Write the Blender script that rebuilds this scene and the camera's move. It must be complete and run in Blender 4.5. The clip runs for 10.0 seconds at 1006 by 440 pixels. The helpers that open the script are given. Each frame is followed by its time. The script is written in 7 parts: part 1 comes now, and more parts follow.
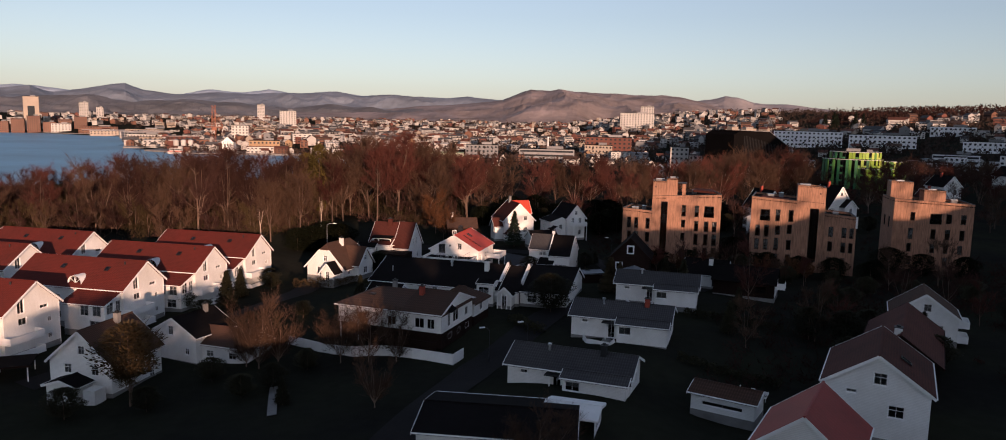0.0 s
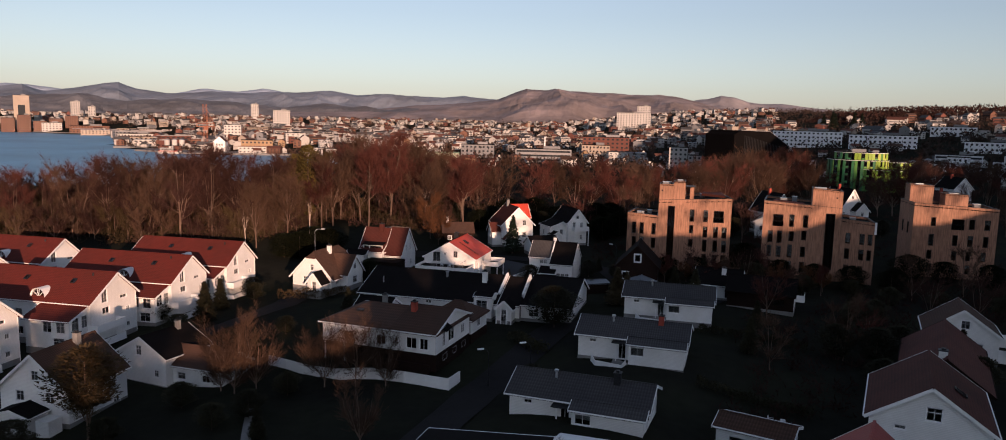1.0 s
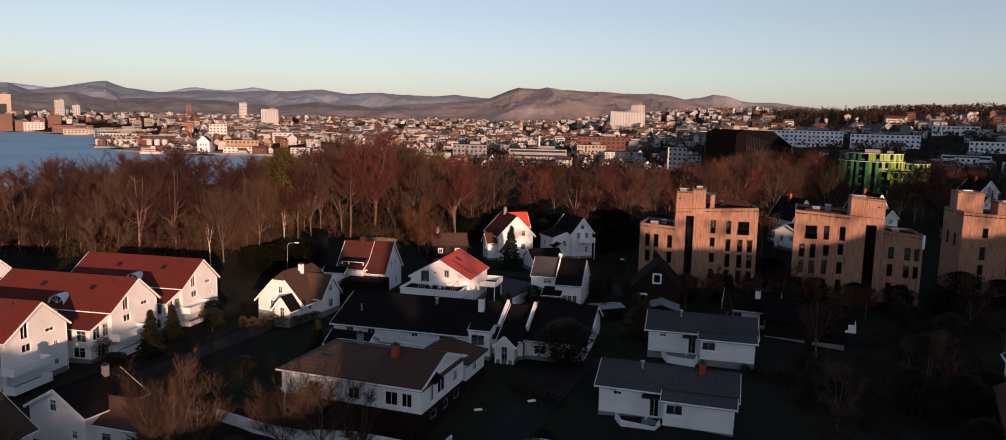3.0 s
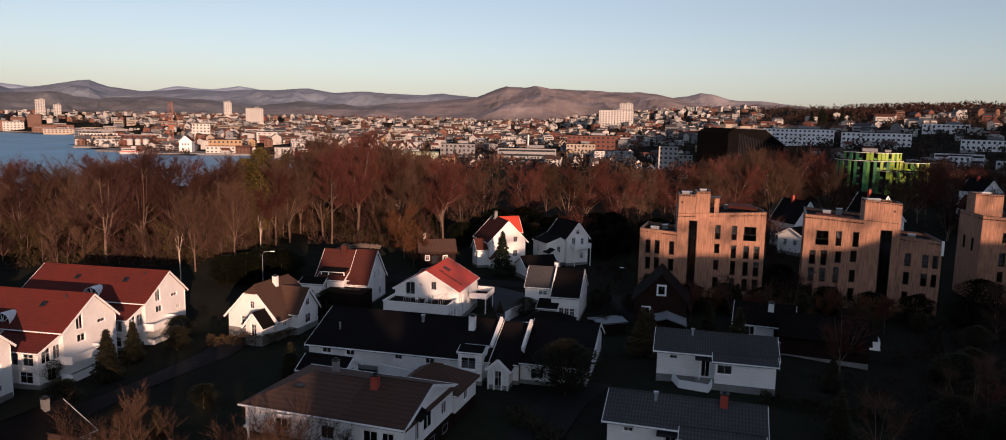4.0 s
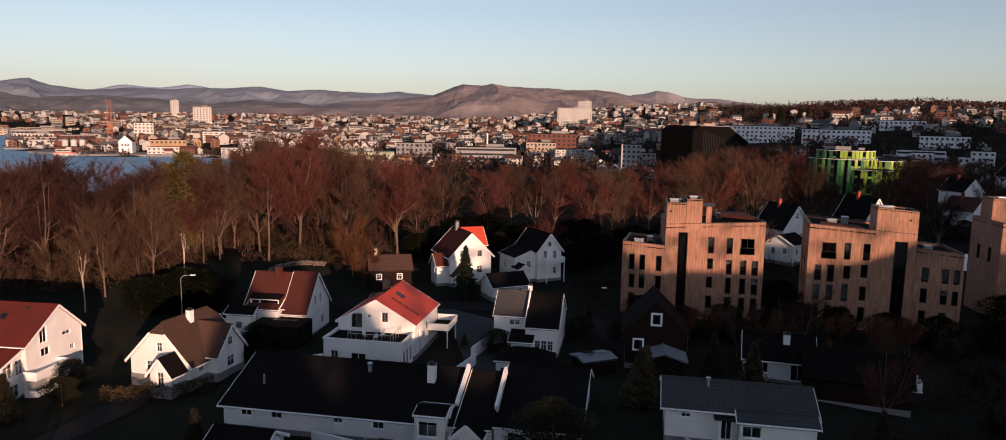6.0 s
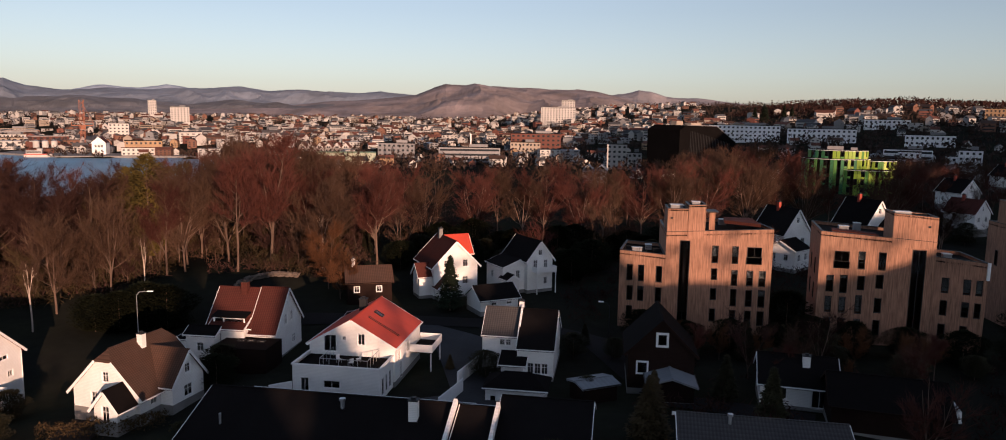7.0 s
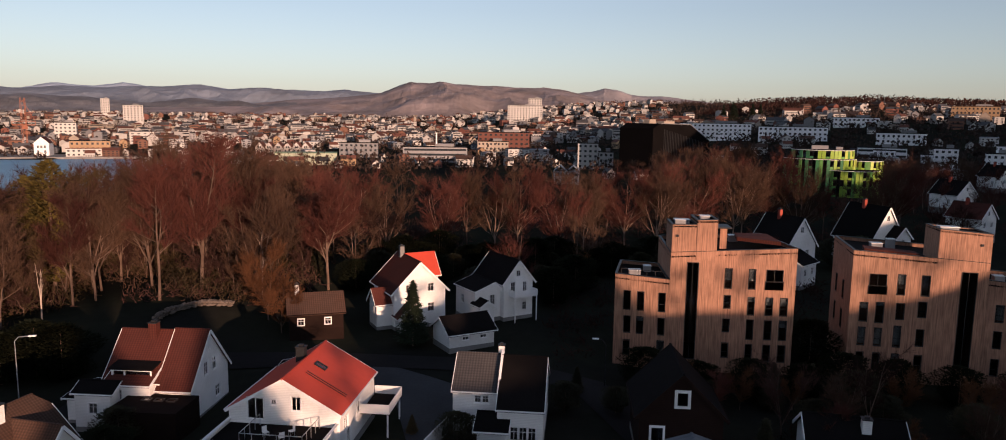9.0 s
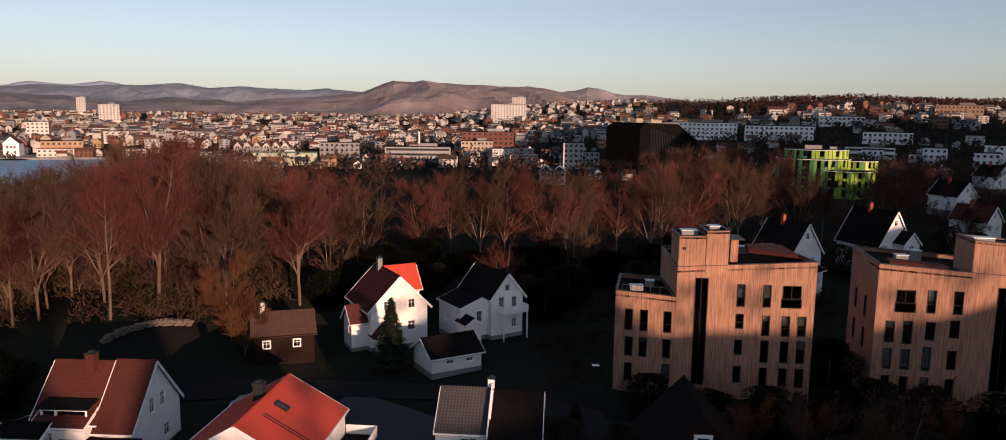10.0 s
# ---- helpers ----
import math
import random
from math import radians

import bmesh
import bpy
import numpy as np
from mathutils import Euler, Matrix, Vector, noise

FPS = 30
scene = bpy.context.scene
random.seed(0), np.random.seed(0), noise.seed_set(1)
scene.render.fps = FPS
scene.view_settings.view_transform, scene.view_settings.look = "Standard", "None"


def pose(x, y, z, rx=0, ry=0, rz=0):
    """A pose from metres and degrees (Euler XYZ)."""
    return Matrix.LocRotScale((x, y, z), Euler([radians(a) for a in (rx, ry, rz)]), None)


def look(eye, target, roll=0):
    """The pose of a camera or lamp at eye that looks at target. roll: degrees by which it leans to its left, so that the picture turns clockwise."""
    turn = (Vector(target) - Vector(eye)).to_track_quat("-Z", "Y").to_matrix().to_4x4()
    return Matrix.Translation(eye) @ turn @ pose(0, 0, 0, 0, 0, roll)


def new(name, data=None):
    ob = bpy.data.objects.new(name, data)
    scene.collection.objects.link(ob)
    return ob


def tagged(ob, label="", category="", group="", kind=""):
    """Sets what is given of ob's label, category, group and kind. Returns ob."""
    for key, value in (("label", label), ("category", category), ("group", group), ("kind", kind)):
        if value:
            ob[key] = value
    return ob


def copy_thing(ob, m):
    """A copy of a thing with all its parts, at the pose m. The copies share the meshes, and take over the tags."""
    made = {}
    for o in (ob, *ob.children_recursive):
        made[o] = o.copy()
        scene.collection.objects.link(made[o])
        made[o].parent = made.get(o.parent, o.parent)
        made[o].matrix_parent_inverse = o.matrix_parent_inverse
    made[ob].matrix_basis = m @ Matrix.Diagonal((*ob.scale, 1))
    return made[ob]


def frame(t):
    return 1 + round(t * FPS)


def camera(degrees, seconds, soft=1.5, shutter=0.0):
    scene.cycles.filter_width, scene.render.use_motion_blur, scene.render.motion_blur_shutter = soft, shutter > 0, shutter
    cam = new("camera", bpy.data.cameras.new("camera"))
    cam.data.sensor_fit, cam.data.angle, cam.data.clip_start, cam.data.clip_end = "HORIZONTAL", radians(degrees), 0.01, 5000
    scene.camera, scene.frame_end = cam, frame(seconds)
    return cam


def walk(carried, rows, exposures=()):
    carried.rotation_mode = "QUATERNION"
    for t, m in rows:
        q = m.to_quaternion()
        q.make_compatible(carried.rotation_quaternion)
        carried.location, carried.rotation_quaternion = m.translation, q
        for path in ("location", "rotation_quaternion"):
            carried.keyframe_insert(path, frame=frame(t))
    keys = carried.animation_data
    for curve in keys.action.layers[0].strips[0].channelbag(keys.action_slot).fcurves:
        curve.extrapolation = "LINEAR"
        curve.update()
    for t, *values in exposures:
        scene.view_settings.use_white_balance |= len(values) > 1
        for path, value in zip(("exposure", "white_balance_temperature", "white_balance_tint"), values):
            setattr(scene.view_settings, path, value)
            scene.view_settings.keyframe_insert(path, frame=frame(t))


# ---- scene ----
cam = camera(67.7, 10.0, soft=0.95)
METRES, EYE, TILT, LEAN, TURN = 100.0, 30.3, -1.8, 0.0, 0.0
ROWS = [
    (0.0, 0.0, 0.0, 0.0, 0.13, -5.81, -1.28),
    (0.5, -0.0035, 0.049, 0.0017, -0.05, -5.83, -1.3),
    (1.0, -0.0067, 0.0984, 0.0034, -0.22, -5.84, -1.31),
    (1.5, -0.0095, 0.1478, 0.0052, -0.4, -5.85, -1.31),
    (2.0, -0.012, 0.1978, 0.0068, -0.57, -5.86, -1.31),
    (2.5, -0.0145, 0.2474, 0.0082, -0.73, -5.88, -1.3),
    (4.0, -0.0217, 0.3971, 0.013, -1.78, -5.98, -1.15),
    (4.5, -0.0227, 0.4469, 0.0147, -2.85, -6.02, -1.07),
    (5.0, -0.0234, 0.4966, 0.016, -3.61, -6.04, -1.0),
    (5.5, -0.0238, 0.5458, 0.0173, -4.33, -6.06, -0.93),
    (7.0, -0.0222, 0.694, 0.0213, -6.33, -6.07, -0.73),
    (7.5, -0.0203, 0.7435, 0.0231, -6.98, -6.08, -0.66),
    (8.0, -0.0171, 0.7937, 0.0247, -7.63, -6.11, -0.61),
    (8.5, -0.0131, 0.8439, 0.0264, -8.28, -6.14, -0.58),
    (9.0, -0.0081, 0.8953, 0.0278, -8.92, -6.17, -0.57),
    (9.5, -0.0029, 0.9463, 0.0299, -9.56, -6.22, -0.52),
    (10.0, 0.0027, 0.9977, 0.0317, -10.18, -6.24, -0.5),
]
walk(cam, [(t, pose(0, 0, EYE, TILT, LEAN, TURN) @ pose(METRES * x, METRES * y, METRES * z, 90 + pitch, roll, yaw)) for t, x, y, z, yaw, pitch, roll in ROWS],
     exposures=[(0.0, 0.67, 5780, 19), (10.0, 0.67, 5780, 19)])

# ---------- world, sun ----------
SUN_AZ, SUN_EL = 18.0, 8.0        # degrees right of straight behind the start, and above the horizon
sun_from = Vector((math.sin(radians(SUN_AZ)) * math.cos(radians(SUN_EL)), -math.cos(radians(SUN_AZ)) * math.cos(radians(SUN_EL)), math.sin(radians(SUN_EL))))
world = bpy.data.worlds.new("world")
scene.world = world
world.use_nodes = True
wn = world.node_tree.nodes
sky = wn.new("ShaderNodeTexSky")
sky.sky_type = "NISHITA"
sky.sun_disc = False
sky.sun_elevation = radians(SUN_EL)
sky.sun_rotation = radians(180 - SUN_AZ)
sky.air_density, sky.dust_density, sky.ozone_density = 1.0, 0.7, 1.5
pale = wn.new("ShaderNodeHueSaturation")          # thin high haze
pale.inputs["Saturation"].default_value = 0.60
world.node_tree.links.new(sky.outputs[0], pale.inputs["Color"])
world.node_tree.links.new(pale.outputs[0], wn["Background"].inputs[0])
wn["Background"].inputs[1].default_value = 0.091
sun = new("sun", bpy.data.lights.new("sun", "SUN"))
sun.data.energy, sun.data.angle, sun.data.color = 4.55, radians(0.3), (1.0, 0.60, 0.35)
sun.matrix_world = look(Vector((0, 0, 400)) + sun_from * 100, (0, 0, 400))

# ---------- materials ----------
def mat(name, colour, rough=0.8, vary=0.25, big=0.08, fine=1.6, bump=0.15, metal=0.0, spread=0.0, stain=None, pattern="", stain_amount=0.5, gloss=0.15):
    """A surface with stains at a large scale, grain at a small one, relief, and a shift from thing to thing."""
    m = bpy.data.materials.new(name)
    m.use_nodes = True
    n, l = m.node_tree.nodes, m.node_tree.links
    b = n["Principled BSDF"]
    b.inputs["Roughness"].default_value, b.inputs["Metallic"].default_value, b.inputs["Specular IOR Level"].default_value = rough, metal, gloss
    geo = n.new("ShaderNodeNewGeometry")
    co = n.new("ShaderNodeTexCoord")
    n1, n2 = n.new("ShaderNodeTexNoise"), n.new("ShaderNodeTexNoise")
    for k, s, d in ((n1, big, 5.0), (n2, fine, 3.0)):
        k.inputs["Scale"].default_value, k.inputs["Detail"].default_value = s, d
        l.new(geo.outputs["Position"], k.inputs["Vector"])
    ramp = n.new("ShaderNodeMapRange")
    ramp.inputs[1].default_value, ramp.inputs[2].default_value = 0.35, 0.68
    l.new(n1.outputs["Fac"], ramp.inputs[0])
    dark = stain or tuple(c * (1 - vary) for c in colour)
    mix = n.new("ShaderNodeMix")
    mix.data_type = "RGBA"
    mix.inputs[6].default_value, mix.inputs[7].default_value = (*colour, 1), (*dark, 1)
    am = n.new("ShaderNodeMath")
    am.operation = "MULTIPLY"
    am.inputs[1].default_value = stain_amount if stain else 1.0
    l.new(ramp.outputs[0], am.inputs[0])
    l.new(am.outputs[0], mix.inputs[0])
    hsv = n.new("ShaderNodeHueSaturation")
    val = n.new("ShaderNodeMapRange")
    val.inputs[3].default_value, val.inputs[4].default_value = 1 - vary * 0.6, 1 + vary * 0.6
    l.new(n2.outputs["Fac"], val.inputs[0])
    l.new(mix.outputs[2], hsv.inputs["Color"])
    value = val.outputs[0]
    height = n2.outputs["Fac"]
    if spread:
        info = n.new("ShaderNodeObjectInfo")
        r = n.new("ShaderNodeMapRange")
        r.inputs[3].default_value, r.inputs[4].default_value = 1 - spread, 1 + spread
        l.new(info.outputs["Random"], r.inputs[0])
        k = n.new("ShaderNodeMath")
        k.operation = "MULTIPLY"
        l.new(value, k.inputs[0]), l.new(r.outputs[0], k.inputs[1])
        value = k.outputs[0]
    bands = {"tiles": (("X", 3.3, "SIN"), ("Z", 5.2, "SAW")), "boards": (("X", 4.6, "SAW"),), "siding": (("Z", 6.0, "SAW"),), "sheets": (("X", 1.6, "SAW"),)}.get(pattern, ())
    for axis, scale, profile in bands:
        w = n.new("ShaderNodeTexWave")
        w.bands_direction, w.wave_profile = axis, profile
        w.inputs["Scale"].default_value = scale * 0.314
        w.inputs["Distortion"].default_value = 0.15
        l.new(co.outputs["Object"], w.inputs["Vector"])
        r = n.new("ShaderNodeMapRange")
        r.inputs[3].default_value, r.inputs[4].default_value = (0.76, 1.12) if pattern == "tiles" else (0.86, 1.05)
        l.new(w.outputs["Fac"], r.inputs[0])
        k = n.new("ShaderNodeMath")
        k.operation = "MULTIPLY"
        l.new(value, k.inputs[0]), l.new(r.outputs[0], k.inputs[1])
        value = k.outputs[0]
        height = w.outputs["Fac"]
    if pattern == "boards":
        st = n.new("ShaderNodeTexNoise")
        mp = n.new("ShaderNodeMapping")
        mp.inputs["Scale"].default_value = (5.0, 5.0, 0.35)
        l.new(co.outputs["Object"], mp.inputs["Vector"]), l.new(mp.outputs[0], st.inputs["Vector"])
        st.inputs["Scale"].default_value, st.inputs["Detail"].default_value = 1.0, 2.0
        r = n.new("ShaderNodeMapRange")
        r.inputs[1].default_value, r.inputs[2].default_value = 0.3, 0.7
        r.inputs[3].default_value, r.inputs[4].default_value = 0.62, 1.25
        l.new(st.outputs["Fac"], r.inputs[0])
        k = n.new("ShaderNodeMath")
        k.operation = "MULTIPLY"
        l.new(value, k.inputs[0]), l.new(r.outputs[0], k.inputs[1])
        value = k.outputs[0]
    l.new(value, hsv.inputs["Value"])
    l.new(hsv.outputs[0], b.inputs["Base Color"])
    if bump:
        bp = n.new("ShaderNodeBump")
        bp.inputs["Strength"].default_value, bp.inputs["Distance"].default_value = bump, 0.06
        l.new(height, bp.inputs["Height"]), l.new(bp.outputs[0], b.inputs["Normal"])
    return m


WHITE = mat("white_painted_boards", (0.82, 0.815, 0.80), 0.6, 0.10, 0.25, 2.5, 0.12, pattern="siding", spread=0.05, stain=(0.55, 0.53, 0.49), stain_amount=0.45)
TRIM = mat("white_trim_paint", (0.80, 0.795, 0.785), 0.5, 0.08, 0.5, 3.0, 0.05)
ROW_RED = mat("red_concrete_tiles", (0.116, 0.0212, 0.0150), 0.8, 0.28, 0.2, 1.2, 0.5, pattern="tiles", stain=(0.078, 0.0205, 0.0150))
BRIGHT_RED = mat("bright_red_roof_sheets", (0.459, 0.0592, 0.0311), 0.55, 0.14, 0.25, 1.5, 0.25)
CRIMSON = mat("crimson_roof_sheets", (0.26, 0.030, 0.024), 0.5, 0.2, 0.25, 1.5, 0.25, pattern="sheets")
DARK_RED = mat("dark_red_tiles", (0.0851, 0.0252, 0.0185), 0.8, 0.3, 0.2, 1.2, 0.5, pattern="tiles", spread=0.1)
OLD_RED = mat("old_red_brown_tiles", (0.082, 0.0225, 0.0160), 0.85, 0.35, 0.3, 1.2, 0.5, pattern="tiles", stain=(0.045, 0.0178, 0.0140))
BROWN_ROOF = mat("brown_clay_tiles", (0.082, 0.043, 0.029), 0.85, 0.3, 0.2, 1.2, 0.5, pattern="tiles", spread=0.12, stain=(0.056, 0.042, 0.035))
DARK_ROOF = mat("dark_grey_roof_tiles", (0.052, 0.050, 0.053), 0.8, 0.3, 0.15, 1.4, 0.5, pattern="tiles", spread=0.12, stain=(0.085, 0.079, 0.076))
BLACK_ROOF = mat("black_roofing_felt", (0.0095, 0.008, 0.008), 0.9, 0.3, 0.15, 1.4, 0.25, spread=0.15, gloss=0.04)
GREY_ROOF = mat("grey_sheet_roof", (0.222, 0.237, 0.259), 0.5, 0.2, 0.2, 1.4, 0.2, pattern="sheets", spread=0.12)
TIMBER = mat("larch_cladding", (0.37, 0.196, 0.128), 0.75, 0.3, 0.12, 1.2, 0.35, pattern="boards", stain=(0.178, 0.111, 0.074))
DARK_TIMBER = mat("dark_stained_boards", (0.0192, 0.0111, 0.00888), 0.85, 0.3, 0.2, 2.0, 0.3, pattern="siding", spread=0.2, gloss=0.05)
PLINTH = mat("grey_plinth_concrete", (0.222, 0.215, 0.207), 0.9, 0.3, 0.3, 2.0, 0.3)
STONE = mat("pale_stone_wall", (0.15, 0.12, 0.10), 0.9, 0.4, 0.7, 2.2, 0.8)
BRICK = mat("red_chimney_brick", (0.333, 0.0666, 0.0444), 0.8, 0.25, 0.8, 6.0, 0.4)
METAL = mat("galvanised_metal", (0.55, 0.56, 0.58), 0.4, 0.15, 1.0, 6.0, 0.05, metal=0.8, gloss=0.5)
BLACK_METAL = mat("black_metal", (0.03, 0.03, 0.032), 0.5, 0.2, 1.0, 6.0, 0.05, metal=0.3)
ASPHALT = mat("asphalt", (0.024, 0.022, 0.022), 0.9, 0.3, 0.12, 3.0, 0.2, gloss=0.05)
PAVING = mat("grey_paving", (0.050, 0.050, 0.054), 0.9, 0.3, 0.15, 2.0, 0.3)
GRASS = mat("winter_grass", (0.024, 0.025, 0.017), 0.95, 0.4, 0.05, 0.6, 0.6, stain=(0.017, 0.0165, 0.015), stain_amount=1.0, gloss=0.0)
BARK = mat("grey_brown_bark", (0.14, 0.094, 0.070), 0.9, 0.35, 0.5, 3.0, 0.6, spread=0.25)
PALE_BARK = mat("pale_grey_brown_bark", (0.24, 0.165, 0.125), 0.85, 0.35, 0.8, 3.0, 0.4)
BIRCH = mat("pale_birch_bark", (0.5, 0.4, 0.33), 0.8, 0.35, 0.8, 3.0, 0.4)
TWIG = mat("red_brown_twigs", (0.088, 0.031, 0.023), 0.9, 0.35, 0.03, 0.4, 0.0, spread=0.30)
TWIG_B = mat("tan_brown_twigs", (0.077, 0.044, 0.028), 0.9, 0.35, 0.05, 0.4, 0.0, spread=0.25)
RUST = mat("rust_coloured_leaves", (0.120, 0.052, 0.022), 0.9, 0.4, 0.3, 1.5, 0.0, spread=0.2)
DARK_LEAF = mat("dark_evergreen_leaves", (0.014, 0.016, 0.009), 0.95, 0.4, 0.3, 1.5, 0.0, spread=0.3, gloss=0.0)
CONIFER = mat("dark_conifer_needles", (0.0163, 0.0252, 0.0133), 0.9, 0.4, 0.3, 1.5, 0.0, spread=0.25)
OLIVE = mat("olive_evergreen_leaves", (0.036, 0.033, 0.0155), 0.9, 0.4, 0.3, 1.5, 0.0, spread=0.3)
# Blue of the reflected sky is put into the water's base colour.
WATER = mat("fjord_water_sky_in_colour", (0.13, 0.29, 0.44), 0.45, 0.25, 0.01, 0.12, 1.0, gloss=0.12)
# Distance haze is put into the hill colours: paler and bluer farther off.
ROCK = mat("heather_and_rock_hazed", (0.160, 0.132, 0.124), 0.95, 0.5, 0.006, 0.03, 0.0, stain=(0.30, 0.245, 0.235), stain_amount=1.0)
PEAK_ROCK = mat("grey_rock_haze_in_colour", (0.21, 0.195, 0.205), 0.95, 0.4, 0.006, 0.03, 0.0, stain=(0.30, 0.27, 0.27), stain_amount=1.0)
SHORE_ROCK = mat("dark_wooded_hills_haze_tint", (0.150, 0.150, 0.162), 0.95, 0.4, 0.006, 0.03, 0.0)
FAR_ROCK = mat("far_hills_haze_in_colour", (0.20, 0.228, 0.275), 0.95, 0.35, 0.004, 0.03, 0.0)
HAZED_ROCK = mat("far_peaks_haze_in_colour", (0.27, 0.325, 0.41), 0.95, 0.2, 0.004, 0.03, 0.0)
TWIG_O = mat("olive_brown_twigs", (0.064, 0.045, 0.023), 0.9, 0.35, 0.05, 0.4, 0.0, spread=0.3, gloss=0.0)
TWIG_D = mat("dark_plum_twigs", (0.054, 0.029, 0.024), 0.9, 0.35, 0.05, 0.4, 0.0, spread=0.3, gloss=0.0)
GOLD_LEAF = mat("golden_brown_needles", (0.085, 0.060, 0.028), 0.9, 0.4, 0.4, 1.8, 0.0, spread=0.15)
FADED_LEAF = mat("faded_olive_leaves", (0.075, 0.050, 0.022), 0.9, 0.4, 0.3, 1.5, 0.0, spread=0.2)
YELLOW_LEAF = mat("yellow_olive_leaves", (0.13, 0.10, 0.025), 0.9, 0.4, 0.3, 1.5, 0.0)
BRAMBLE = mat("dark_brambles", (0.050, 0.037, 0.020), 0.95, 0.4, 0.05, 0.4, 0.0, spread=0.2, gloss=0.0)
DULL_TWIG = mat("dull_brown_twigs", (0.046, 0.031, 0.025), 0.95, 0.4, 0.03, 0.4, 0.0)
FACADE_GREY = mat("grey_roof_box", (0.222, 0.222, 0.229), 0.8, 0.15, 0.05, 0.6, 0.0)
BLIND = mat("pale_blinds", (0.459, 0.444, 0.414), 0.8, 0.15, 0.5, 3.0, 0.0)

def glass(name, tint):
    m = bpy.data.materials.new(name)
    m.use_nodes = True
    b = m.node_tree.nodes["Principled BSDF"]
    b.inputs["Base Color"].default_value = (*tint, 1)
    b.inputs["Roughness"].default_value, b.inputs["IOR"].default_value = 0.03, 1.5
    b.inputs["Transmission Weight"].default_value = 1.0
    return m
GLASS = glass("window_glass", (0.55, 0.58, 0.60))

# ---------- mesh helpers ----------
class Shape:
    """Collects corners and faces for one mesh."""
    def __init__(self):
        self.v, self.f = [], []

    def poly(self, pts):
        k = len(self.v)
        self.v += [tuple(p) for p in pts]
        self.f.append(tuple(range(k, k + len(pts))))
        return self

    def box(self, c, s, m=None):
        k = len(self.v)
        for dx, dy, dz in ((-1, -1, -1), (1, -1, -1), (1, 1, -1), (-1, 1, -1), (-1, -1, 1), (1, -1, 1), (1, 1, 1), (-1, 1, 1)):
            p = Vector((c[0] + dx * s[0] / 2, c[1] + dy * s[1] / 2, c[2] + dz * s[2] / 2))
            self.v.append(tuple(m @ p if m else p))
        for q in ((0, 3, 2, 1), (4, 5, 6, 7), (0, 1, 5, 4), (1, 2, 6, 5), (2, 3, 7, 6), (3, 0, 4, 7)):
            self.f.append(tuple(k + i for i in q))
        return self

    def slab(self, pts, thick):
        """A plate below the outline pts (given counter-clockwise from above)."""
        k, n = len(self.v), len(pts)
        self.v += [tuple(p) for p in pts] + [(p[0], p[1], p[2] - thick) for p in pts]
        self.f.append(tuple(range(k, k + n)))
        self.f.append(tuple(range(k + 2 * n - 1, k + n - 1, -1)))
        for i in range(n):
            j = (i + 1) % n
            self.f.append((k + j, k + i, k + n + i, k + n + j))
        return self

    def bar(self, a, b, w, h=None, sides=4, taper=1.0):
        """A bar from a to b."""
        a, b = Vector(a), Vector(b)
        d = (b - a).normalized()
        up = Vector((0, 0, 1)) if abs(d.z) < 0.95 else Vector((1, 0, 0))
        s = d.cross(up).normalized()
        u = s.cross(d)
        h = h or w
        k = len(self.v)
        for p, g in ((a, 1.0), (b, taper)):
            for i in range(sides):
                t = 2 * math.pi * (i + 0.5) / sides
                q = 1.414 if sides == 4 else 1.0
                self.v.append(tuple(p + s * (math.cos(t) * w / 2 * q * g) + u * (math.sin(t) * h / 2 * q * g)))
        for i in range(sides):
            j = (i + 1) % sides
            self.f.append((k + i, k + j, k + sides + j, k + sides + i))
        self.f.append(tuple(range(k + sides - 1, k - 1, -1)))
        self.f.append(tuple(range(k + sides, k + 2 * sides)))
        return self

    def mesh(self, name, material, smooth=False):
        me = bpy.data.meshes.new(name)
        me.from_pydata(self.v, [], self.f)
        me.materials.append(material)
        if smooth:
            me.polygons.foreach_set("use_smooth", [True] * len(me.polygons))
        me.update()
        return me


def part(name, shape, material, parent, label="", m=None, smooth=False):
    ob = new(name, shape.mesh(name, material, smooth) if isinstance(shape, Shape) else shape)
    ob.parent = parent
    if m is not None:
        ob.matrix_local = m
    return tagged(ob, label)


def thing(name, x, y, z, ang, label, category, group="", kind=""):
    ob = new(name)
    ob.empty_display_size = 0.5
    ob.matrix_world = pose(x, y, z, 0, 0, ang)
    return tagged(ob, label, category, group, kind)


def clip(poly, a, b, c):
    """Keeps the part of a flat outline with a*u + b*v <= c."""
    out = []
    for i, p in enumerate(poly):
        q = poly[(i + 1) % len(poly)]
        dp, dq = a * p[0] + b * p[1] - c, a * q[0] + b * q[1] - c
        if dp <= 1e-9:
            out.append(p)
        if (dp < -1e-9 and dq > 1e-9) or (dp > 1e-9 and dq < -1e-9):
            t = dp / (dp - dq)
            out.append((p[0] + t * (q[0] - p[0]), p[1] + t * (q[1] - p[1])))
    return out


